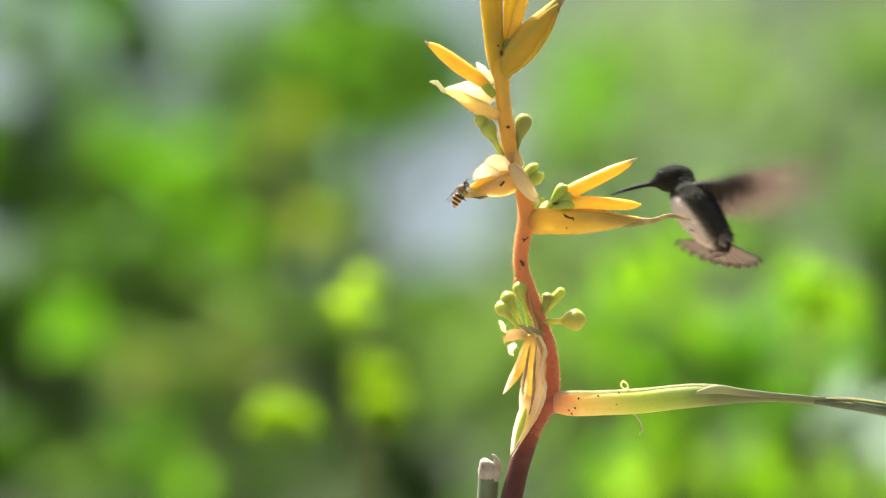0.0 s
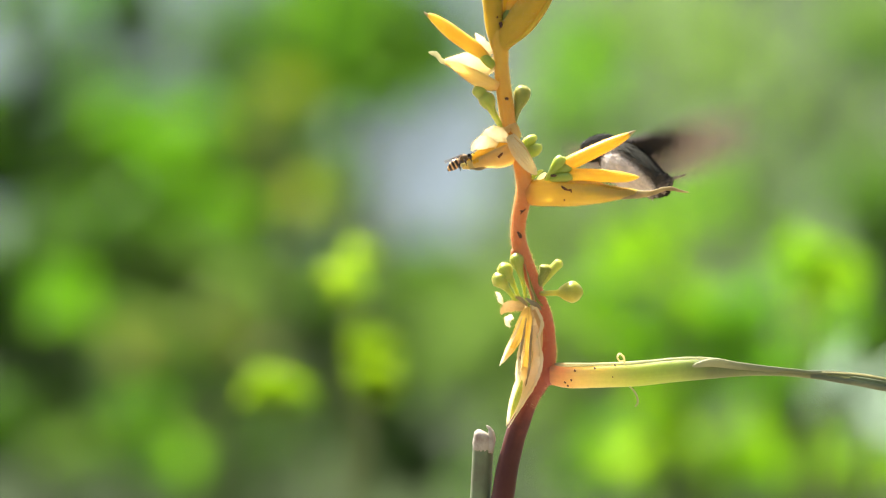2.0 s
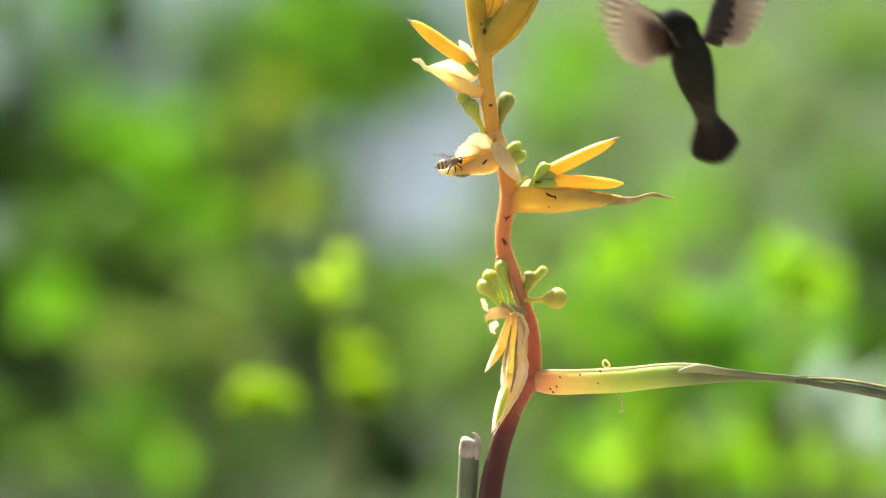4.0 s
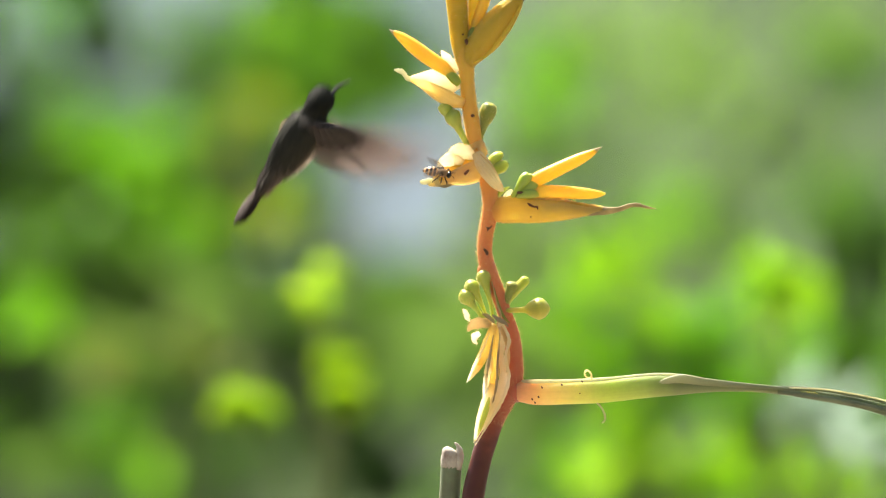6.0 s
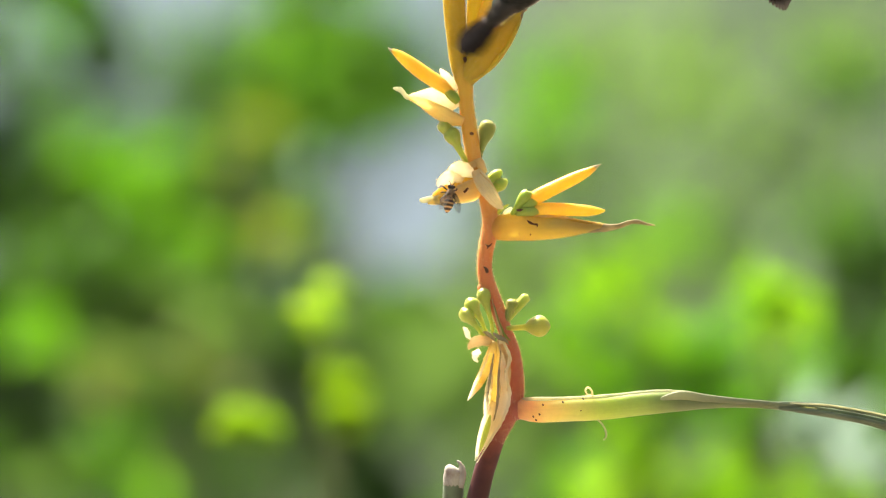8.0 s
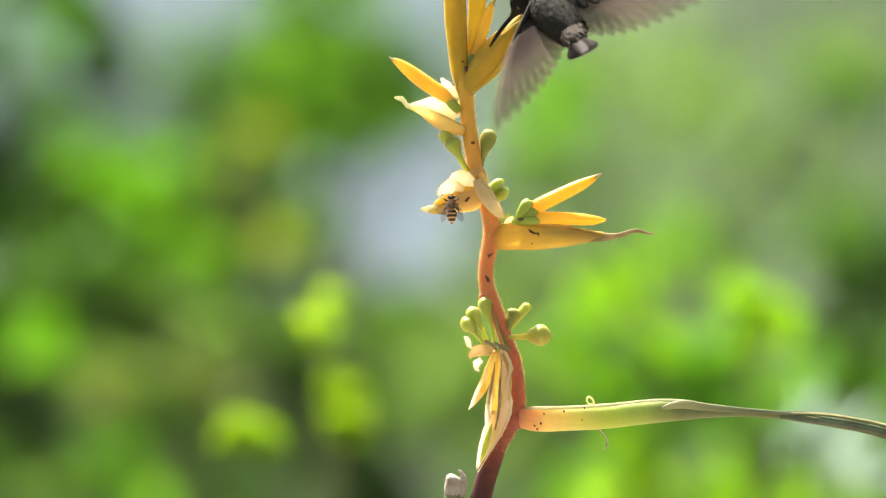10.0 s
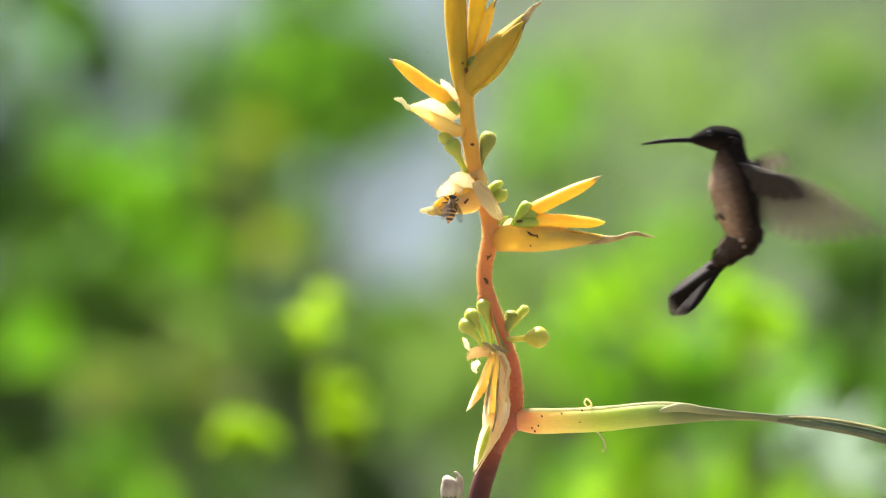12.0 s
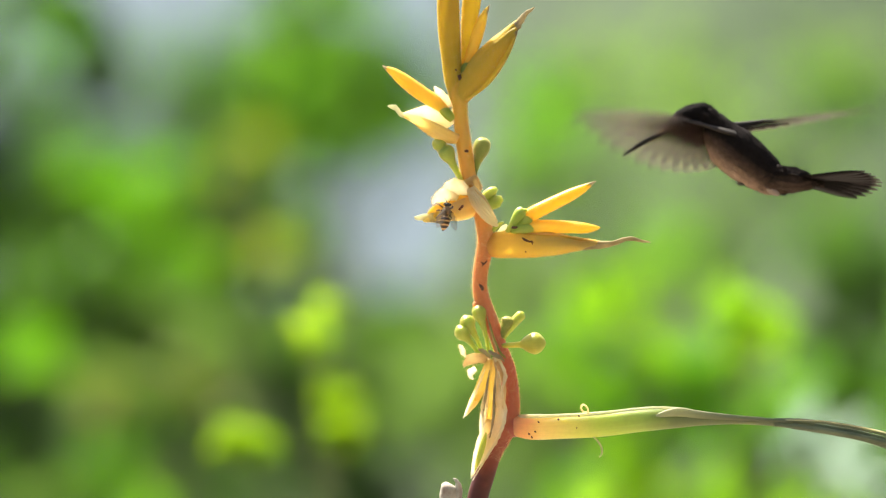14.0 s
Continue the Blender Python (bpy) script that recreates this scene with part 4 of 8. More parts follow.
    speck([(0.02455, -0.00567, 0.16736, 0.00019), (0.02573, -0.0059, 0.16642, 0.00052), (0.02738, -0.00602, 0.16571, 0.00038), (0.02856, -0.00602, 0.16571, 0.00042), (0.0288, -0.00602, 0.16453, 0.00019)])
    speck([(0.02573, -0.00543, 0.16146, 0.00033), (0.0262, -0.00543, 0.16146, 0.00042)])
    speck([(0.02006, -0.00543, 0.17161, 0.00047), (0.02148, -0.00543, 0.17161, 0.00057), (0.0229, -0.00543, 0.17161, 0.00038)])
    speck([(0.00708, -0.00295, 0.15745, 0.00028), (0.0085, -0.00319, 0.1565, 0.00038), (0.00991, -0.00307, 0.15768, 0.00024)])
    speck([(0.0085, -0.00326, 0.1565, 0.00033), (0.00779, -0.00319, 0.15532, 0.00019)])
    speck([(0.00661, -0.00307, 0.148, 0.00033), (0.00755, -0.00312, 0.14682, 0.00066), (0.00803, -0.00307, 0.14588, 0.00057), (0.00732, -0.00307, 0.14564, 0.00024)])
    speck([(0.00047, -0.00319, 0.20348, 0.00035), (0.00142, -0.00321, 0.20348, 0.00071), (0.00212, -0.00316, 0.20324, 0.00028)])
    speck([(-0.00189, -0.00543, 0.17893, 0.00052), (-0.00047, -0.00557, 0.18034, 0.00061), (0, -0.00557, 0.18129, 0.00024)])
    speck([(-0.0033, -0.00366, 0.2377, 0.00035), (-0.00283, -0.00366, 0.237, 0.00035)])
    speck([(-0.00189, -0.0033, 0.23534, 0.00071), (-0.00142, -0.0033, 0.23393, 0.00071), (-0.00165, -0.0033, 0.23298, 0.00024)])

    # lower group
    bud([(0.01086, -0.00189, 0.11567, 0.00066), (0.01015, -0.00236, 0.12227, 0.00071), (0.00897, -0.0026, 0.12794, 0.00097), (0.00779, -0.0026, 0.13219, 0.00161), (0.00685, -0.0026, 0.13549, 0.00295), (0.00637, -0.0026, 0.13762, 0.00271), (0.00614, -0.0026, 0.1388, 0.00142)])
    bud([(0.00991, -0.00118, 0.11567, 0.00066), (0.00755, -0.00142, 0.12086, 0.00071), (0.00543, -0.00142, 0.12558, 0.00097), (0.00354, -0.00142, 0.12888, 0.0017), (0.00212, -0.00142, 0.13124, 0.00307), (0.00094, -0.00142, 0.13313, 0.00283), (0.00024, -0.00142, 0.13431, 0.00142)])
    bud([(0.00944, -0.00212, 0.11567, 0.00066), (0.00661, -0.00236, 0.11897, 0.0008), (0.00378, -0.0026, 0.12275, 0.00106), (0.00165, -0.0026, 0.12534, 0.00179), (0, -0.0026, 0.12723, 0.00319), (-0.00142, -0.0026, 0.12912, 0.00271), (-0.00212, -0.0026, 0.1303, 0.00118)])
    bud([(0.01464, -0.00094, 0.12227, 0.00076), (0.01582, -0.00118, 0.12511, 0.00097), (0.017, -0.00118, 0.12841, 0.00177), (0.01818, -0.00118, 0.13124, 0.00229), (0.01865, -0.00118, 0.13313, 0.0026), (0.01888, -0.00118, 0.13408, 0.00142)], OLIVE)
    bud([(0.01558, -0.00024, 0.12369, 0.00076), (0.01818, -0.00047, 0.12747, 0.00106), (0.02077, -0.00047, 0.13148, 0.00186), (0.0229, -0.00047, 0.13384, 0.00196), (0.02431, -0.00047, 0.13526, 0.00189), (0.02502, -0.00047, 0.13597, 0.00071)])
    organ("fruit", [(0.01605, -0.00189, 0.12227, 0.00106), (0.02006, -0.00236, 0.12251, 0.00118), (0.02384, -0.0026, 0.12275, 0.00142), (0.02597, -0.00283, 0.12298, 0.00307), (0.02951, -0.00283, 0.12322, 0.0046), (0.0321, -0.00283, 0.12322, 0.00378), (0.03376, -0.00283, 0.12322, 0.00189), (0.03446, -0.00283, 0.12322, 0.00047)], tissue("fruit_skin", (0.60, 0.57, 0.10), (0.46, 0.48, 0.07), 0.15, 0.4, 300, 0.2, 0.8, 0.005), plant, "round yellow-green fruit on a short stalk", side=-1)
    organ("fibre", [(0.01086, -0.0033, 0.13172, 0.00033), (0.01275, -0.0033, 0.12558, 0.00042), (0.01511, -0.00354, 0.11991, 0.00057), (0.0177, -0.00354, 0.11708, 0.00028)], OLIVE, plant, ring=7)
    organ("fibre", [(0.00991, -0.0033, 0.13455, 0.00028), (0.01227, -0.00354, 0.12511, 0.00038), (0.01393, -0.00354, 0.12039, 0.00061), (0.01322, -0.00354, 0.11567, 0.00033)], STRAW, plant, ring=7)
    organ("petal", [(-0.00189, -0.00189, 0.12275, 0.00047), (-0.00047, -0.00212, 0.12086, 0.00118), (0, -0.00212, 0.11897, 0.00094), (0.00142, -0.00212, 0.11732, 0.00024)], WHITE, plant, "scrap of white petal", deep=0.4, ripple=0.3, seed=31)
    organ("petal", [(0.01133, -0.00307, 0.11567, 0.00118), (0.00708, -0.00354, 0.11708, 0.00212), (0.0033, -0.00354, 0.11661, 0.00212), (0.00094, -0.00354, 0.11472, 0.00118), (0.00047, -0.00354, 0.1133, 0.00024)], STRAW, plant, deep=0.6, ripple=0.12, seed=32)
    organ("petal", [(0.00519, -0.00283, 0.11283, 0.00094), (0.0033, -0.00307, 0.11142, 0.00142), (0.00307, -0.00307, 0.10953, 0.00094), (0.00425, -0.00307, 0.10811, 0.00024)], WHITE, plant, deep=0.5, ripple=0.2, seed=33)
    organ("flower", [QX(868, 636, 6, -16), QX(860, 662, 9.5, -19), QX(848, 692, 9.5, -20), QX(835, 716, 7, -20), QX(824, 734, 2, -19)], FADED, plant, "faded flower with pale downy tip", deep=0.7, ripple=0.05, seed=34)
    organ("flower_tip", [QX(846, 694, 7.5, -22), QX(836, 714, 7, -23), QX(823, 736, 2, -22)], WHITE, plant, deep=0.4, seed=44)
    organ("flower", [QX(875, 640, 8, -17), QX(872, 680, 8.5, -19), QX(867, 720, 9, -20), QX(863, 756, 7.5, -20), QX(858, 784, 3, -19)], FADED, plant, "withered yellow flower hanging down", deep=0.7, ripple=0.06, seed=35)
    organ("petal", [QX(862, 690, 3, -24), QX(857, 720, 6, -26), QX(853, 750, 5, -26), QX(850, 768, 1, -25)], WHITE, plant, deep=0.35, ripple=0.15, seed=36)
    organ("bract", [QX(876, 628, 4, -33), QX(885, 655, 7, -36), QX(880, 690, 5, -36), QX(886, 728, 8, -36), QX(876, 762, 9, -36), QX(855, 802, 6.5, -35), QX(833, 846, 1, -34)], WHITE, plant, "shrivelled pale bract hanging along the stalk", deep=0.3, ripple=0.1, seed=37)
    organ("bract", [QX(866, 742, 6, -26), QX(856, 778, 11, -28), QX(846, 810, 9, -28), QX(836, 842, 1.5, -28)], PALE, plant, "boat-shaped withered bract with greenish inside", deep=0.5, ripple=0.08, seed=39)
    organ("bract_fold", [QX(858, 748, 2, -33), QX(846, 782, 3, -34), QX(838, 815, 2.5, -34), QX(834, 844, 1, -33)], WHITE, plant, deep=0.5, ripple=0.15, seed=40)
    organ("petal", [QX(878, 640, 3, -38), QX(890, 668, 4, -40), QX(893, 700, 2.5, -40), QX(889, 722, 1, -39)], STRAW, plant, deep=0.35, ripple=0.2, seed=38)
    organ("fibre", [QX(872, 632, 1.5, -26), QX(880, 672, 1.8, -30), QX(876, 715, 1.5, -31), QX(880, 752, 1, -31)], STRAW, plant, ring=6, ripple=0.2, seed=42)

    # shrivelled scraps, torn margins, and brown strips painting shade between the withered flowers
    organ("dry_scrap", [QX(864, 620, 2, -32), QX(874, 627, 4, -36), QX(886, 633, 3, -36), QX(892, 640, 1, -35)], DRYTIP, plant, "brown shrivelled flower base", deep=0.6, ripple=0.25, seed=51)
    organ("dry_scrap", [QX(846, 618, 1.5, -24), QX(856, 622, 3.5, -26), QX(868, 633, 2.5, -27)], TAN, plant, deep=0.5, ripple=0.25, seed=52)
    organ("shade_slit", [QX(866, 655, 0.8, -33), QX(861, 688, 2.0, -34), QX(856, 722, 1.8, -35), QX(853, 742, 0.6, -34)], DRYTIP, plant, deep=0.4, ripple=0.3, seed=53)
    organ("shade_slit", [QX(878, 650, 0.8, -36), QX(874, 700, 2.0, -40), QX(872, 745, 1.8, -39), QX(864, 785, 0.6, -37)], DRYTIP, plant, deep=0.4, ripple=0.3, seed=54)
    organ("torn_margin", [QX(886, 640, 1.2, -42), QX(894, 664, 3.0, -44), QX(888, 692, 2.4, -44), QX(894, 732, 3.2, -44), QX(882, 772, 2.8, -44), QX(857, 814, 2.2, -42), QX(836, 850, 0.6, -40)], WHITE, plant, "torn white margin of the withered bract", deep=0.35, ripple=0.35, seed=55, steps=8)
    organ("torn_margin", [QX(859, 652, 0.8, -27), QX(846, 684, 2.6, -29), QX(832, 712, 2.6, -29), QX(820, 740, 0.8, -27)], WHITE, plant, deep=0.35, ripple=0.4, seed=56, steps=8)
    organ("torn_margin", [QX(858, 700, 0.8, -33), QX(853, 722, 2.6, -35), QX(855, 742, 2.2, -35), QX(850, 760, 0.6, -33)], WHITE, plant, deep=0.35, ripple=0.4, seed=57, steps=8)
    organ("pod", [QX(860, 765, 1.5, -38), QX(855, 785, 5.0, -40), QX(848, 808, 4.6, -40), QX(840, 834, 0.8, -38)], BUD, plant, "pale green pod in the withered bract", deep=0.5)
    # long sheathing bract with split blade
    organ("sheath", [(0.01723, -0.00047, 0.08923, 0.00378), (0.02242, -0.00118, 0.08876, 0.00448), (0.02951, -0.00142, 0.08805, 0.00508), (0.04249, -0.00165, 0.08852, 0.00508), (0.05665, -0.00189, 0.08923, 0.00508), (0.07082, -0.00212, 0.09088, 0.00496), (0.08144, -0.00212, 0.09182, 0.00472), (0.09088, -0.00212, 0.09182, 0.00378), (0.10032, -0.00212, 0.09159, 0.0026), (0.1133, -0.00212, 0.09135, 0.00189), (0.12511, -0.00189, 0.09064, 0.00165), (0.13691, -0.00189, 0.08923, 0.00142), (0.14635, -0.00189, 0.08828, 0.00094)], SHEATH, plant, "long pale green sheathing bract, salmon at its base", deep=0.85, side=-1, steps=6, ring=18)
    # pale margin made wider, painting the sunlit band along the sheath's top
    organ("sheath_edge", [(0.02242, -0.00189, 0.09277, 0.00047), (0.02597, -0.0030, 0.0925, 0.0011), (0.04249, -0.0030, 0.0926, 0.0013), (0.05665, -0.0030, 0.0934, 0.0014), (0.07082, -0.0030, 0.0950, 0.0013), (0.08144, -0.0031, 0.0960, 0.0010), (0.09088, -0.00307, 0.09584, 0.00057), (0.10032, -0.00307, 0.09418, 0.00052), (0.1133, -0.00283, 0.093, 0.00038), (0.12511, -0.00283, 0.09206, 0.00033)], PALEEDGE, plant, "pale upper margin of the sheath, widened to paint its sunlit band", deep=0.9, steps=4, ring=10, ripple=0.08, seed=41)
    organ("sheath_flap", [(0.07837, -0.00567, 0.09182, 0.00024), (0.08262, -0.00567, 0.09348, 0.00118), (0.0897, -0.00543, 0.09466, 0.0019), (0.09914, -0.00448, 0.09348, 0.0016), (0.1133, -0.00401, 0.0923, 0.0011), (0.12747, -0.00354, 0.09135, 0.00071), (0.13691, -0.0033, 0.09041, 0.00047)], FLAP, plant, "pale overlapping edge of the sheath", deep=0.5, steps=5)
    organ("blade", [(0.118, -0.0015, 0.0915, 0.0002), (0.13691, -0.00236, 0.09112, 0.00094), (0.14871, -0.00236, 0.09041, 0.00071), (0.16052, -0.00236, 0.08852, 0.00071), (0.17468, -0.00236, 0.08569, 0.00083), (0.19356, -0.00236, 0.07979, 0.00094), (0.22189, -0.00236, 0.06846, 0.00047)], SHEATHDRY, plant, "narrow dried leaf blade", deep=0.5, steps=5)
    organ("blade", [(0.118, -0.0012, 0.0912, 0.0003), (0.137, -0.0016, 0.0899, 0.0011), (0.150, -0.0018, 0.0884, 0.0010), (0.163, -0.0018, 0.0864, 0.0009), (0.178, -0.0018, 0.0828, 0.0009), (0.198, -0.0018, 0.0764, 0.0009), (0.220, -0.0018, 0.0672, 0.0005)], SHEATHDRY, plant, "folded dark green heart of the blade", deep=0.3, steps=5)
    organ("blade_edge", [(0.13455, -0.00307, 0.09135, 0.00028), (0.14871, -0.00307, 0.09088, 0.00035), (0.16052, -0.00307, 0.08923, 0.00033), (0.17468, -0.00307, 0.08639, 0.00033), (0.19356, -0.00307, 0.08049, 0.00024)], PALEEDGE, plant, ring=7)
    organ("blade", [(0.12983, -0.00283, 0.0897, 0.00094), (0.14163, -0.0033, 0.08828, 0.00106), (0.15579, -0.0033, 0.08616, 0.00106), (0.1676, -0.0033, 0.08403, 0.00094), (0.18176, -0.0033, 0.08026, 0.00118), (0.19828, -0.0033, 0.07436, 0.00094), (0.21717, -0.0033, 0.06609, 0.00024)], SHEATHDRY, plant, "second blade with pale margin", deep=0.5, steps=5)
    organ("blade", [(0.13691, -0.00212, 0.08828, 0.00071), (0.15343, -0.00212, 0.08592, 0.00094), (0.1676, -0.00212, 0.08333, 0.00118), (0.18176, -0.00212, 0.07884, 0.00142), (0.203, -0.00212, 0.07082, 0.00071)], SHEATHDRY, plant, deep=0.5, steps=5)
    organ("tendril", [(0.05217, -0.00378, 0.09395, 0.00038), (0.0517, -0.00401, 0.09631, 0.00042), (0.05004, -0.00425, 0.09773, 0.00042), (0.0491, -0.00448, 0.09631, 0.0004), (0.05028, -0.00472, 0.09466, 0.00035), (0.05217, -0.00472, 0.09513, 0.00028)], STRAW, plant, "dry curled fibre", ring=7)
    organ("tendril", [(0.05429, -0.00378, 0.08427, 0.00038), (0.05618, -0.00401, 0.08238, 0.00042), (0.0576, -0.00401, 0.07979, 0.00047), (0.05783, -0.00401, 0.07719, 0.00042), (0.05665, -0.00401, 0.07577, 0.00033)], PALEEDGE, plant, ring=7)
    for a, b in ((936,768), (941,774), (947,764), (953,747), (988,742), (1020,757), (1024,736)):
        speck([QX(a - 1.2, b - 2, 0.9, -24 if a < 1100 else -26), QX(a, b, 1.7, -25 if a < 1100 else -27), QX(a + 1.2, b + 1.5, 0.8, -24 if a < 1100 else -26)])

    # fine down along the stalk and its bracts
    rng = random.Random(7)
    verts, faces = [], []
    for ob in [o for o in plant.children if o.name.split(".")[0] in ("rachis", "bract", "petal", "flower", "bud")]:
        tall = 1.0 if ob.name.split(".")[0] in ("rachis", "petal") else 0.45
        for poly in ob.data.polygons:
            c = poly.center
            if c.z < mm(1130 - 815):
                continue
            corners = [ob.data.vertices[v].co for v in poly.vertices][:4]
            if len(poly.vertices) > 4:
                continue
            share = poly.area / (mm(5) ** 2)
            for h in range(int(share * 5.0 + rng.random())):
                n = (poly.normal + Vector((rng.uniform(-.5, .5), rng.uniform(-.5, .5), rng.uniform(-.5, .5)))).normalized()
                a, b = rng.random(), rng.random()
                q = corners[0].lerp(corners[1], a).lerp(corners[3].lerp(corners[2], a), b)
                s = n.orthogonal().normalized() * mm(0.28 if h % 3 == 0 else 0.36)
                k = len(verts)
                verts += [tuple(q + s - n * mm(0.5)), tuple(q - s - n * mm(0.5)), tuple(q + n.cross(s) - n * mm(0.5)), tuple(q + n * mm(tall * rng.uniform(2.5, 7.0) if h % 3 == 0 else rng.uniform(1.3, 2.6)))]
                faces += [(k, k + 1, k + 3), (k + 1, k + 2, k + 3), (k + 2, k, k + 3)]
    me = bpy.data.meshes.new("down")
    me.from_pydata(verts, [], faces)
    me.materials.append(HAIR)
    down = new("down", me)
    down.parent = plant
    tagged(down, kind="stuff")
    return plant


def build_stub():
    stub = new("cut_stalk")
    stub.location = (STUBX, 0.0, 0.0)
    tagged(stub, "grey-green cut leaf stalk with dry whitish end", "stalk")
    z = STUBZ
    organ("stem", [(0.02, 0.02, -0.03, 0.00567), (0.0, 0.015, 0.6, 0.00519), (-0.004, 0.008, z - 0.12, 0.00472), (-0.0015, 0.006, z - 0.04, 0.00437), (0.0, 0.006, z - 0.008, 0.00437), (0.0005, 0.006, z - 0.002, 0.0046)], STALK, stub, steps=5, ring=16)
    organ("cut_end", [(0.0, 0.006, z - 0.006, 0.00448), (0.0005, 0.0055, z - 0.002, 0.00484), (0.001, 0.005, z + 0.0004, 0.00448), (0.0015, 0.005, z + 0.0014, 0.00283)], CUT, stub, "dry torn rim of the cut", steps=3, ring=18, ripple=0.06, seed=4)
    organ("cut_end", [(0.0033, 0.002, z - 0.007, 0.00094), (0.00378, 0.002, z - 0.001, 0.00142), (0.00307, 0.002, z + 0.003, 0.00094), (0.00142, 0.002, z + 0.0045, 0.00024)], CUT, stub, steps=3, ring=9, ripple=0.2, seed=5)
    return stub


plant = build_plant()
stub = build_stub()
# ---- birds ----
def plumage(name, back, side, belly, edges, rough=0.55, hood=0.0, size=1.0):
    """Feathered skin: dark back, pale belly, with a broken edge between, and fine overlapping barbs."""
    m, t, bsdf, out = nodes_of(name)
    co = t.nodes.new("ShaderNodeTexCoord")
    sx = t.nodes.new("ShaderNodeSeparateXYZ")
    t.links.new(co.outputs["Object"], sx.inputs[0])
    n = noise_node(t, 900, 4, 0.7)
    ad = t.nodes.new("ShaderNodeMath")
    ad.operation = "MULTIPLY_ADD"
    ad.inputs[1].default_value = 0.004 * size
    t.links.new(n.outputs["Fac"], ad.inputs[0])
    fore = t.nodes.new("ShaderNodeMapRange")
    fore.inputs[1].default_value, fore.inputs[2].default_value = 0.010 * size, 0.022 * size
    fore.inputs[3].default_value, fore.inputs[4].default_value = 0.0, hood * size
    t.links.new(sx.outputs[0], fore.inputs[0])
    up = t.nodes.new("ShaderNodeMath")
    up.operation = "ADD"
    t.links.new(sx.outputs[2], up.inputs[0])
    t.links.new(fore.outputs[0], up.inputs[1])
    t.links.new(up.outputs[0], ad.inputs[2])
    mr = t.nodes.new("ShaderNodeMapRange")
    mr.inputs[1].default_value, mr.inputs[2].default_value = -0.0115 * size, 0.0105 * size
    t.links.new(ad.outputs[0], mr.inputs[0])
    rr = ramp_node(t, [(edges[0], belly), (edges[1], side), (edges[2], back)])
    t.links.new(mr.outputs[0], rr.inputs[0])
    fine = noise_node(t, 2600, 3, 0.8)
    vo = t.nodes.new("ShaderNodeTexVoronoi")
    vo.inputs["Scale"].default_value = 620
    t.links.new(co.outputs["Object"], vo.inputs["Vector"])
    r2 = ramp_node(t, [(0.0, (1.05, 1.05, 1.05)), (0.5, (1.0, 1.0, 1.0)), (0.9, (0.88, 0.88, 0.88))])
    t.links.new(vo.outputs["Distance"], r2.inputs[0])
    clump = noise_node(t, 330, 3, 0.6)
    r3 = ramp_node(t, [(0.32, (0.80, 0.80, 0.80)), (0.68, (1.06, 1.06, 1.06))])
    t.links.new(clump.outputs["Fac"], r3.inputs[0])
    c = mixed(t, rr.outputs[0], r3.outputs[0], 1.0, "MULTIPLY")
    c = mixed(t, c, r2.outputs[0], 1.0, "MULTIPLY")
    g = t.nodes.new("ShaderNodeNewGeometry")
    r4 = ramp_node(t, [(0.0, (0.88, 0.88, 0.88)), (1.0, (1.08, 1.08, 1.08))])
    t.links.new(g.outputs["Random Per Island"], r4.inputs[0])
    t.links.new(mixed(t, c, r4.outputs[0], 1.0, "MULTIPLY"), bsdf.inputs["Base Color"])
    bsdf.inputs["Roughness"].default_value = rough
    bsdf.inputs["Specular IOR Level"].default_value = 0.06
    bumped(t, bsdf, fine.outputs["Fac"], 0.5, 0.0004)
    return m


def feather_skin(name, stops, length, share, clear, above=None):
    """A flat feather: colour along its length (above: its upper face, where that differs), light through the vane, gaps between the barbs."""
    m, t, bsdf, out = nodes_of(name)
    co = t.nodes.new("ShaderNodeTexCoord")
    sx = t.nodes.new("ShaderNodeSeparateXYZ")
    t.links.new(co.outputs["Object"], sx.inputs[0])
    ab = t.nodes.new("ShaderNodeMath")
    ab.operation = "ABSOLUTE"
    t.links.new(sx.outputs[0], ab.inputs[0])
    mr = t.nodes.new("ShaderNodeMapRange")
    mr.inputs[1].default_value, mr.inputs[2].default_value = 0.0, length
    t.links.new(ab.outputs[0], mr.inputs[0])
    rr = ramp_node(t, stops)
    t.links.new(mr.outputs[0], rr.inputs[0])
    shade = rr.outputs[0]
    if above:
        ra = ramp_node(t, above)
        t.links.new(mr.outputs[0], ra.inputs[0])
        side = t.nodes.new("ShaderNodeMapRange")
        side.inputs[1].default_value, side.inputs[2].default_value = -0.00006, 0.00002
        t.links.new(sx.outputs[2], side.inputs[0])
        shade = mixed(t, rr.outputs[0], ra.outputs[0], side.outputs[0])
    w = t.nodes.new("ShaderNodeTexWave")
    w.inputs["Scale"].default_value, w.inputs["Distortion"].default_value = 700, 2.0
    t.links.new(co.outputs["Object"], w.inputs["Vector"])
    r2 = ramp_node(t, [(0.0, (0.75, 0.75, 0.75)), (1.0, (1.15, 1.15, 1.15))])
    t.links.new(w.outputs["Fac"], r2.inputs[0])
    c = mixed(t, shade, r2.outputs[0], 1.0, "MULTIPLY")
    t.links.new(c, bsdf.inputs["Base Color"])
    bsdf.inputs["Roughness"].default_value = 0.6
    bsdf.inputs["Specular IOR Level"].default_value = 0.12
    glow_through(t, bsdf, out, c, share)
    if clear:
        tp = t.nodes.new("ShaderNodeBsdfTransparent")
        mx = t.nodes.new("ShaderNodeMixShader")
        mx.inputs[0].default_value = clear
        src = out.inputs["Surface"].links[0].from_socket
        t.links.new(src, mx.inputs[1])
        t.links.new(tp.outputs[0], mx.inputs[2])
        t.links.new(mx.outputs[0], out.inputs["Surface"])
    return m


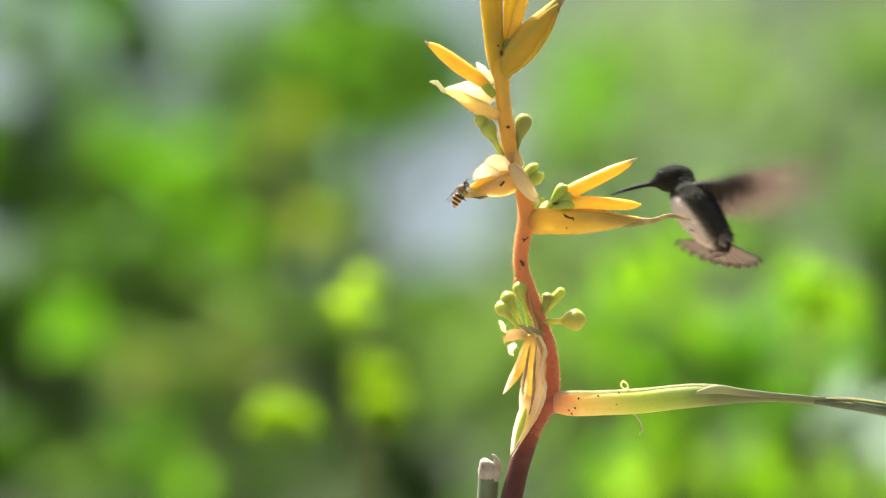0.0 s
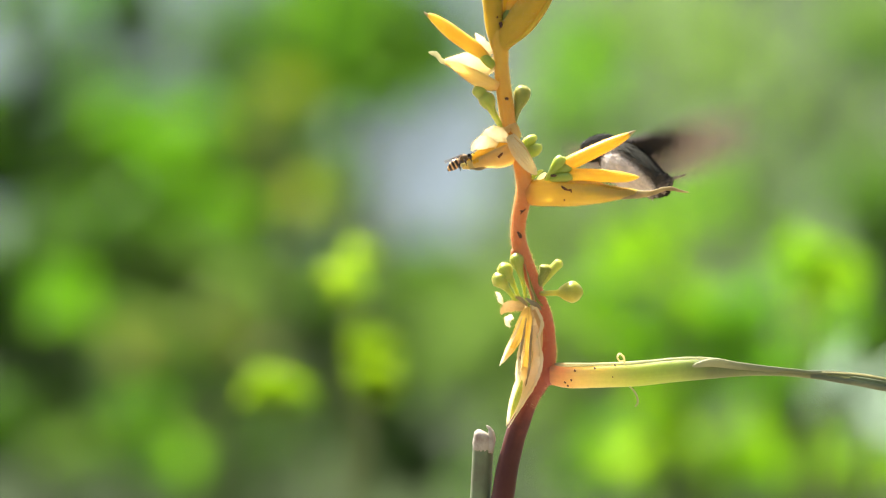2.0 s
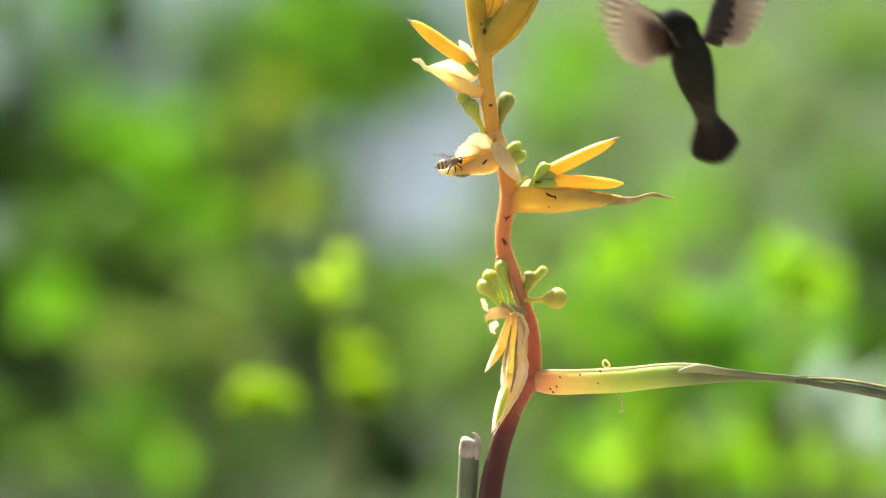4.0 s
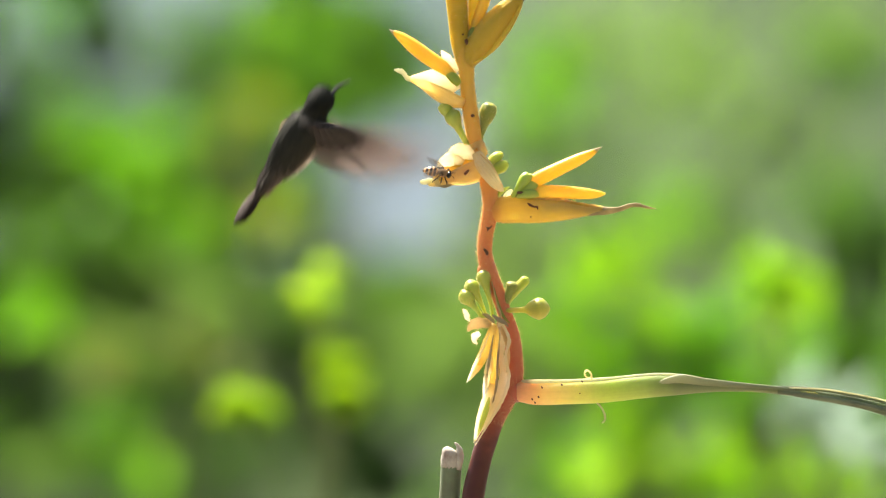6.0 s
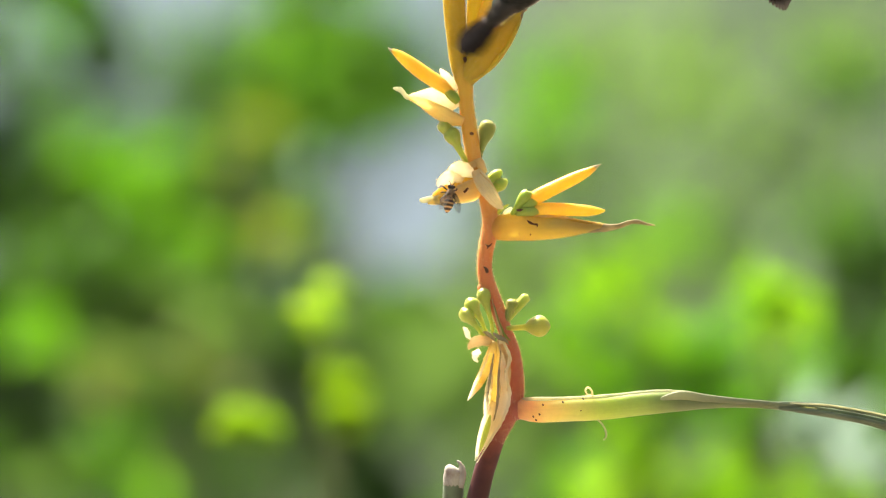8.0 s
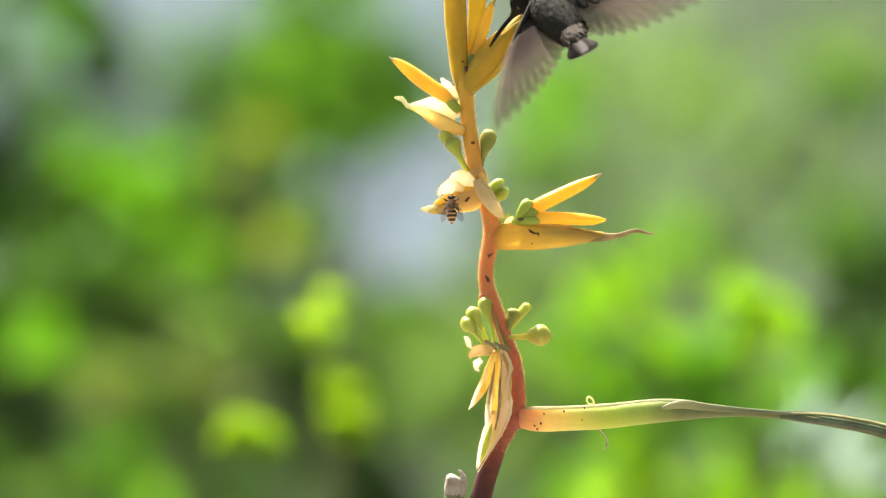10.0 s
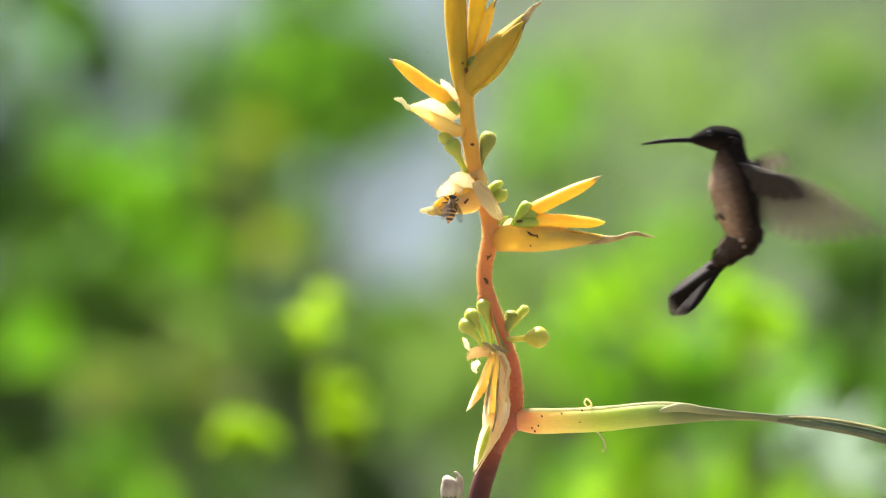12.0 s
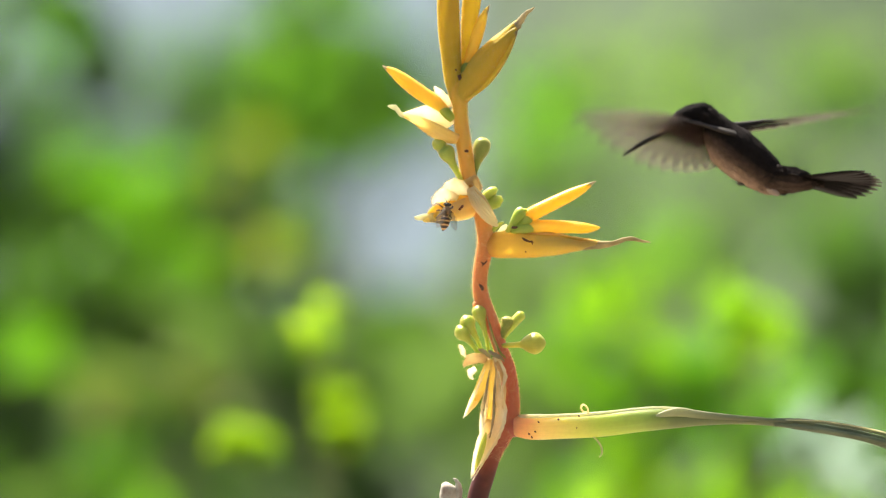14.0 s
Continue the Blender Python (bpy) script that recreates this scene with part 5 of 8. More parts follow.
def plain(name, colour, rough, metal=0.0):
    m, t, bsdf, out = nodes_of(name)
    n = noise_node(t, 1500, 3)
    r = ramp_node(t, [(0.3, tuple(c * 0.7 for c in colour)), (0.7, tuple(c * 1.2 for c in colour))])
    t.links.new(n.outputs["Fac"], r.inputs[0])
    t.links.new(r.outputs[0], bsdf.inputs["Base Color"])
    bsdf.inputs["Roughness"].default_value, bsdf.inputs["Metallic"].default_value = rough, metal
    return m


BEAK = plain("beak_horn", (0.009, 0.008, 0.008), 0.6)
BEAK.node_tree.nodes["Principled BSDF"].inputs["Specular IOR Level"].default_value = 0.1
EYE_BLACK = plain("eye_gloss", (0.006, 0.005, 0.005), 0.06)
ARM = plain("covert_brown", (0.036, 0.028, 0.022), 0.9)
FOOT = plain("foot_skin", (0.02, 0.016, 0.014), 0.6)


def k(*row):
    """Millimetres to metres."""
    return tuple(v * 0.001 for v in row)


def feather(bm, length, width, bend=0.0, lift=0.0):
    """A vane along x with a raised shaft, rounded at its end."""
    n = 8
    rows = []
    for i in range(n + 1):
        u = i / n
        w = width * min(1, 0.62 + 1.6 * u) * (1 - max(0, (u - 0.72) / 0.28) ** 2.2 * 0.85)
        x, y, z = length * u, bend * u * u, lift * u * u
        rows.append([bm.verts.new(p) for p in ((x, y - w, z), (x, y - w * 0.3, z + 0.0003), (x, y, z + 0.0006 * (1 - u)), (x, y + w, z), (x, y, z - 0.0004))])
    for a, b in zip(rows, rows[1:]):
        for i in range(5):
            bm.faces.new((a[i], a[(i + 1) % 5], b[(i + 1) % 5], b[i]))
    bm.faces.new(rows[0])
    bm.faces.new(rows[-1][::-1])
    bmesh.ops.recalc_face_normals(bm, faces=bm.faces)
    return bm


HEAD_AT, TAIL_AT = k(19, 0, 3.0), k(-18.5, 0, -0.7)
WING_AT = (k(10, 7.0, 4.5), k(10, -7.0, 4.5))


def feathered(ob, count, length, seed, ahead=0.03):
    """Small body feathers that lie backwards over the skin of a part, tips a little raised."""
    rng = random.Random(seed)
    polys = [p for p in ob.data.polygons if len(p.vertices) == 4 and p.area > 1e-9 and p.center.x < ahead]
    total = sum(p.area for p in polys)
    verts, faces = [], []
    for p in polys:
        corners = [ob.data.vertices[v].co for v in p.vertices]
        for _ in range(int(count * p.area / total + rng.random())):
            a, b = rng.random(), rng.random()
            q = corners[0].lerp(corners[1], a).lerp(corners[3].lerp(corners[2], a), b)
            n = p.normal
            back = Vector((-1, rng.uniform(-0.35, 0.35), rng.uniform(-0.35, 0.35)))
            back = (back - n * back.dot(n)).normalized()
            side = n.cross(back)
            size = length * rng.uniform(0.7, 1.3)
            lift = rng.uniform(0.0, 0.03)
            i = len(verts)
            for u, w, h in ((0.0, 0.08, -0.02), (0.45, 0.18, 0.03 + lift * 0.3), (0.8, 0.13, lift * 0.8), (1.0, 0.02, lift)):
                m = q + back * (u * size) + n * (h * size)
                verts += [tuple(m - side * (w * size)), tuple(m + side * (w * size))]
            faces += [(i + 2 * j, i + 2 * j + 1, i + 2 * j + 3, i + 2 * j + 2) for j in range(3)]
    me = bpy.data.meshes.new("plumage")
    me.from_pydata(verts, [], faces)
    me.materials.append(ob.data.materials[0])
    me.shade_smooth()
    down = new("plumage", me)
    down.parent = ob
    tagged(down, kind="stuff")


def build_bird(label, body_skin, head_skin, wing_skin, tail_skin, rump_skin, tail_length, vane, size, neck, q, g):
    """A hummingbird (neck: its extra length in millimetres, q: the size of its head, g: its girth); it looks along x, its back is up. The head, tail, wings and tail feathers are parts of their own."""
    bird = new("hummingbird")
    skull = 1.4 * q
    tagged(bird, label, "bird", "hummingbirds at the flower")
    body = organ("body", [k(-26, 0, -0.8, 0.8), k(-24.8, 0, -0.8, 3.2), k(-21, 0, -0.9, 5.6 * g), k(-15, 0, -1.2, 7.6 * g), k(-6, 0, -1.2, 9.2 * g), k(4, 0, -0.8, 9.4 * g), k(11, 0, 0.4, 7.6 * g), k(15 + neck * 0.6, 0, 1.7, 5.0 + skull), k(19 + neck, 0, 2.9, 3.3 + skull), k(21.5 + neck, 0, 3.3, 2.6), k(22.6 + neck, 0, 3.4, 0.8)], body_skin, bird, steps=4, ring=22, deep=0.95)
    head = organ("head", [k(-4.8 * q, 0, -0.4, 0.8), k(-3.9 * q, 0, -0.3, 3.0 * q), k(-1, 0, 0.1, 4.9 * q), k(3.5, 0, 0.7, 5.6 * q), k(8, 0, 1.0, 5.3 * q), k(11.5, 0, 0.8, 4.1 * q), k(14.2, 0, 0.5, 2.7), k(17, 0, 0.2, 1.4)], head_skin, bird, steps=4, ring=20, deep=0.92)
    nape = (HEAD_AT[0] + 0.001 * neck, *HEAD_AT[1:])
    head.location = nape
    organ("beak", [k(13.5, 0, 0.3, 1.6), k(17, 0, 0.2, 1.25), k(24, 0, 0.1, 1.1), k(31, 0, -0.5, 0.9), k(38, 0, -1.6, 0.4)], BEAK, head, "long slim dark beak", steps=4, ring=10)
    for s in (1, -1):
        part("eye", ball(bmesh.new(), k(9.0, 4.25 * q * s, 1.9), k(1.5, 0.9, 1.5)), EYE_BLACK, head)
    for s in (1, -1):
        foot = organ("foot", [k(-9, 3 * s, -6.5, 1.2), k(-10, 3.2 * s, -9, 0.9), k(-8.5, 3.4 * s, -10.8, 0.7), k(-6.8, 3.4 * s, -11.0, 0.35)], FOOT, bird, steps=3, ring=8)
    tail = organ("tail", [k(7.0, 0, 0.2, 0.8), k(6.0, 0, 0.2, 4.0), k(3, 0, 0.2, 5.4), k(-3, 0, 0, 5.4), k(-11, 0, -0.2, 4.4), k(-18, 0, -0.3, 1.4)], rump_skin, bird, steps=3, ring=14, deep=1.25)
    tail.location = TAIL_AT
    vanes = []
    for i in range(10):
        j = i - 4.5
        bm = feather(bmesh.new(), -0.001 * (tail_length - abs(j) * 0.7), vane, 0.0004 * j, 0)
        f = part("tail_feather", bm, tail_skin, tail)
        f.location = k(-4, -0.62 * j, 0.9 - 0.25 * abs(j) + 0.05 * i)
        vanes.append((f, -j))
    wings = []
    reach, broad, spread = (53, 3.0, 64) if size < 1 else (50, 3.7, 78)
    for s in (0, 1):
        wing = organ("wing", [k(-5, 0, 0, 0.5), k(-3.5, 0, 0, 1.5), k(2, 0, 0.2, 1.7), k(9, 0.4, 0.2, 1.2), k(15, 0.6, 0, 0.8), k(20, 0.4, 0, 0.3)], ARM, bird, steps=3, ring=10, deep=0.6)
        wing.location = WING_AT[s]
        for i in range(13):
            u = i / 12
            bm = feather(bmesh.new(), 0.001 * (reach - 34 * u ** 0.85), 0.001 * (broad + 0.6 * u), -0.001 * (7 - 5 * u))
            f = part("flight_feather", bm, wing_skin, wing)
            f.location = k(16 - 15 * u, -0.4 - 1.6 * u, 0.12 * i)
            f.rotation_euler = (0, 0, radians(-4 - spread * u ** 1.1))
        for i in range(6):
            u = i / 5
            bm = feather(bmesh.new(), 0.001 * (16 - 7 * u), 0.0026, -0.002)
            f = part("covert", bm, ARM, wing)
            f.location = k(12 - 11 * u, -0.2, 1.8)
            f.rotation_euler = (0, 0, radians(-14 - 62 * u))
        wings.append(wing)
    feathered(body, 3400, 0.0036, 31)
    feathered(head, 1100, 0.0022, 32, 0.0125)
    feathered(tail, 520, 0.0048, 33)
    for ob in bird.children_recursive:
        grown = size * (1.12 if size < 1 and (ob in wings or ob.parent in wings) else 1.0)
        ob.data.transform(Matrix.Scale(grown, 4))
        ob.location = ob.location * grown
    return bird, head, tail, vanes, wings, size, nape


DARKBACK = (0.034, 0.034, 0.026)
skin_a = plumage("white_bellied_plumage", DARKBACK, (0.10, 0.084, 0.066), (0.80, 0.72, 0.65), (0.24, 0.35, 0.47), 0.75, hood=0.014, size=0.82)
head_a = plumage("dark_crown", (0.020, 0.021, 0.016), (0.055, 0.052, 0.044), (0.42, 0.37, 0.33), (0.02, 0.20, 0.46), 0.75, size=0.82)
wing_a = feather_skin("grey_wing", [(0.0, (0.09, 0.068, 0.054)), (0.30, (0.24, 0.175, 0.14)), (0.6, (0.29, 0.21, 0.17)), (1.0, (0.17, 0.125, 0.10))], 0.041, 0.45, 0.58)
tail_a = feather_skin("tail_white_tips", [(0.0, (0.66, 0.58, 0.53)), (0.69, (0.62, 0.54, 0.49)), (0.77, (0.26, 0.20, 0.17)), (0.84, (0.22, 0.165, 0.14)), (0.91, (0.70, 0.62, 0.57))], 0.030, 0.45, 0.0,
                      [(0.0, (0.12, 0.097, 0.078)), (0.5, (0.068, 0.052, 0.041)), (0.90, (0.045, 0.034, 0.027)), (0.98, (0.42, 0.37, 0.33))])
skin_b = plumage("brown_plumage", (0.016, 0.012, 0.010), (0.105, 0.068, 0.049), (0.44, 0.31, 0.225), (0.20, 0.46, 0.70), 0.85, hood=0.004)
rump_a = plumage("grey_rump", (0.07, 0.060, 0.048), (0.20, 0.16, 0.135), (0.62, 0.55, 0.50), (0.15, 0.45, 0.65), 0.8, size=0.82)
rump_b = plumage("brown_rump", (0.018, 0.013, 0.010), (0.080, 0.055, 0.042), (0.34, 0.27, 0.22), (0.12, 0.40, 0.60), 0.8)
head_b = plumage("dusky_head", (0.010, 0.008, 0.007), (0.046, 0.031, 0.023), (0.24, 0.16, 0.115), (0.10, 0.36, 0.58), 0.85)
wing_b = feather_skin("dusky_wing", [(0.0, (0.05, 0.038, 0.032)), (0.30, (0.14, 0.105, 0.09)), (0.6, (0.19, 0.15, 0.13)), (1.0, (0.11, 0.088, 0.08))], 0.045, 0.45, 0.68)
tail_b = feather_skin("dark_tail", [(0.0, (0.050, 0.034, 0.027)), (0.35, (0.013, 0.010, 0.009)), (0.9, (0.009, 0.007, 0.007)), (0.98, (0.18, 0.16, 0.145))], 0.042, 0.02, 0.0)
TUFT = plain("white_tuft", (0.34, 0.26, 0.21), 0.9)
bird_a = build_bird("small hovering hummingbird with dark back and whitish belly", skin_a, head_a, wing_a, tail_a, rump_a, 34, 0.0043, 0.82, 0.0, 1.28, 1.18)
bird_b = build_bird("dusky brown hovering hummingbird with long dark tail", skin_b, head_b, wing_b, tail_b, rump_b, 43, 0.0040, 1.0, 3.0, 0.96, 1.04)

for s in (1, -1):
    part("flank_tuft", ball(bmesh.new(), k(-19, 4.0 * s, -4.2), k(6.0, 1.7, 1.8)), TUFT, bird_b[0], "small whitish tuft on the flank")


# ---- bee ----
def build_bee():
    bee = new("bee")
    tagged(bee, "small brown and black striped bee on the bract", "bee")
    m, t, bsdf, out = nodes_of("bee_bands")
    co = t.nodes.new("ShaderNodeTexCoord")
    w = t.nodes.new("ShaderNodeTexWave")
    w.bands_direction = "X"
    w.inputs["Scale"].default_value, w.inputs["Distortion"].default_value, w.inputs["Detail"].default_value = 185, 0.6, 1
    t.links.new(co.outputs["Object"], w.inputs["Vector"])
    r = ramp_node(t, [(0.0, (0.020, 0.011, 0.006)), (0.5, (0.06, 0.025, 0.010)), (0.66, (0.50, 0.22, 0.06)), (1.0, (0.78, 0.50, 0.22))])
    t.links.new(w.outputs["Fac"], r.inputs[0])
    t.links.new(r.outputs[0], bsdf.inputs["Base Color"])
    bsdf.inputs["Roughness"].default_value = 0.35
    fur = plain("bee_fur", (0.26, 0.16, 0.07), 0.8)
    dark = plain("bee_shell", (0.02, 0.013, 0.01), 0.35)
    clear = feather_skin("bee_wing", [(0.0, (0.14, 0.10, 0.07)), (1.0, (0.22, 0.18, 0.14))], 0.008, 0.3, 0.75)
    organ("abdomen", [k(-0.2, 0, 0, 0.7), k(-1.2, 0, 0, 1.8), k(-2.8, 0, -0.1, 2.1), k(-4.4, 0, -0.4, 1.8), k(-5.8, 0, -0.8, 1.0), k(-6.6, 0, -1.1, 0.3)], m, bee, "striped abdomen", steps=4, ring=16)
    part("thorax", ball(bmesh.new(), k(1.7, 0, 0.25), k(2.0, 1.75, 1.75)), fur, bee, "furry brown thorax")
    head = part("head", ball(bmesh.new(), k(4.3, 0, -0.2), k(1.0, 1.5, 1.25)), dark, bee)
    for s in (1, -1):
        part("eye", ball(bmesh.new(), k(4.4, 1.15 * s, 0.1), k(0.6, 0.5, 0.9)), EYE_BLACK, head)
        organ("antenna", [k(5.0, 0.4 * s, 0.3, 0.13), k(6.0, 0.9 * s, 0.5, 0.11), k(6.8, 1.4 * s, -0.4, 0.09)], dark, head, ring=6, steps=3)
        for x, x2, dz in ((2.8, 4.2, -2.9), (1.7, 1.6, -3.3), (0.7, -1.6, -3.4)):
            organ("leg", [k(x, 1.0 * s, -0.9, 0.28), k((x + x2) / 2, 2.7 * s, -0.7, 0.30), k(x2, 3.1 * s, dz * 0.7, 0.24), k(x2 - 0.3, 3.3 * s, dz, 0.12)], dark, bee, ring=7, steps=3)
        for length, width, turn, z in ((8.4, 1.5, 158, 1.7), (5.8, 1.1, 144, 1.5)):
            wing = part("wing", feather(bmesh.new(), 0.001 * length, 0.001 * width), clear, bee, "clear brownish wing")
            wing.location = k(1.6, 1.1 * s, z)
            wing.rotation_euler = (radians(12 * s), radians(-8), radians(turn * s))
    rng = random.Random(5)
    bm = bmesh.new()
    for _ in range(260):
        n = Vector((rng.gauss(0, 1), rng.gauss(0, 1), rng.gauss(0, 1))).normalized()
        if n.z < -0.4:
            continue
        q = Vector(k(1.7 + n.x * 1.9, n.y * 1.65, 0.25 + n.z * 1.65))
        e = q + n * 0.0007 + Vector((-0.0003, 0, 0))
        s = n.orthogonal().normalized() * 0.00005
        bm.faces.new([bm.verts.new(p) for p in (q + s, q - s, e)])
    tagged(part("fur", bm, plain("bee_hair", (0.40, 0.28, 0.14), 0.8), bee), kind="stuff")
    return bee


bee = build_bee()


# ---- what moves ----
SWAY = [
    (0, 0.363), (0.5, 0.611), (1, 0.369), (1.5, 0.337), (2, 0.834), (2.5, 0.478), (3, 0.677), (5.5, 0.394),
    (6, 0.582), (6.5, 0.111), (7, 0.529), (7.5, 0.279), (8, 0.193), (10.5, 0.185), (11, 0.711), (11.5, 0.065),
    (12, 0.562), (12.5, 0.332), (13, 0.192), (13.5, 0.737), (14, 0.000),
]
BEE_WAY = [
    (0, -0.0088, -0.0010, 1.5135, -10, -59, -0), (0.5, -0.0081, -0.0010, 1.5138, -10, -55, -0), (1, -0.0084, -0.0010, 1.5143, -10, -48, -0),
    (1.5, -0.0083, -0.0020, 1.5148, -8, -35, -0), (2, -0.0065, -0.0040, 1.5148, -5, -29, -0), (2.5, -0.0058, -0.0050, 1.5157, 0, -22, -0),
    (3, -0.0045, -0.0070, 1.5161, 10, -17, -0), (4.2, -0.0051, -0.0090, 1.5171, 40, -10, -0), (5.5, -0.0038, -0.0100, 1.5176, 60, 5, -0),
    (6, -0.0022, -0.0100, 1.5171, 60, 11, -0), (6.5, -0.0032, -0.0100, 1.5165, 55, 11, -0), (6.8, -0.0017, -0.0110, 1.5159, 60, -5, 20),
    (7, -0.0003, -0.0110, 1.5168, 65, -22, 56), (7.5, 0.0009, -0.0110, 1.5145, 75, -63, 49), (8, 0.0013, -0.0100, 1.5143, 78, -80, 29),
    (9, 0.0013, -0.0100, 1.5138, 78, -81, 33), (10.5, 0.0021, -0.0100, 1.5137, -44, -83, 131), (11, 0.0041, -0.0100, 1.5140, 42, -85, 73),
    (11.5, 0.0016, -0.0100, 1.5148, 40, -84, 58), (12, 0.0030, -0.0100, 1.5146, 78, -81, 32), (12.5, 0.0022, -0.0100, 1.5142, 45, -83, 47),
    (13, 0.0023, -0.0100, 1.5151, 45, -83, 46), (13.5, 0.0039, -0.0100, 1.5150, 45, -83, 46), (14, 0.0012, -0.0100, 1.5142, 78, -81, 32),
]
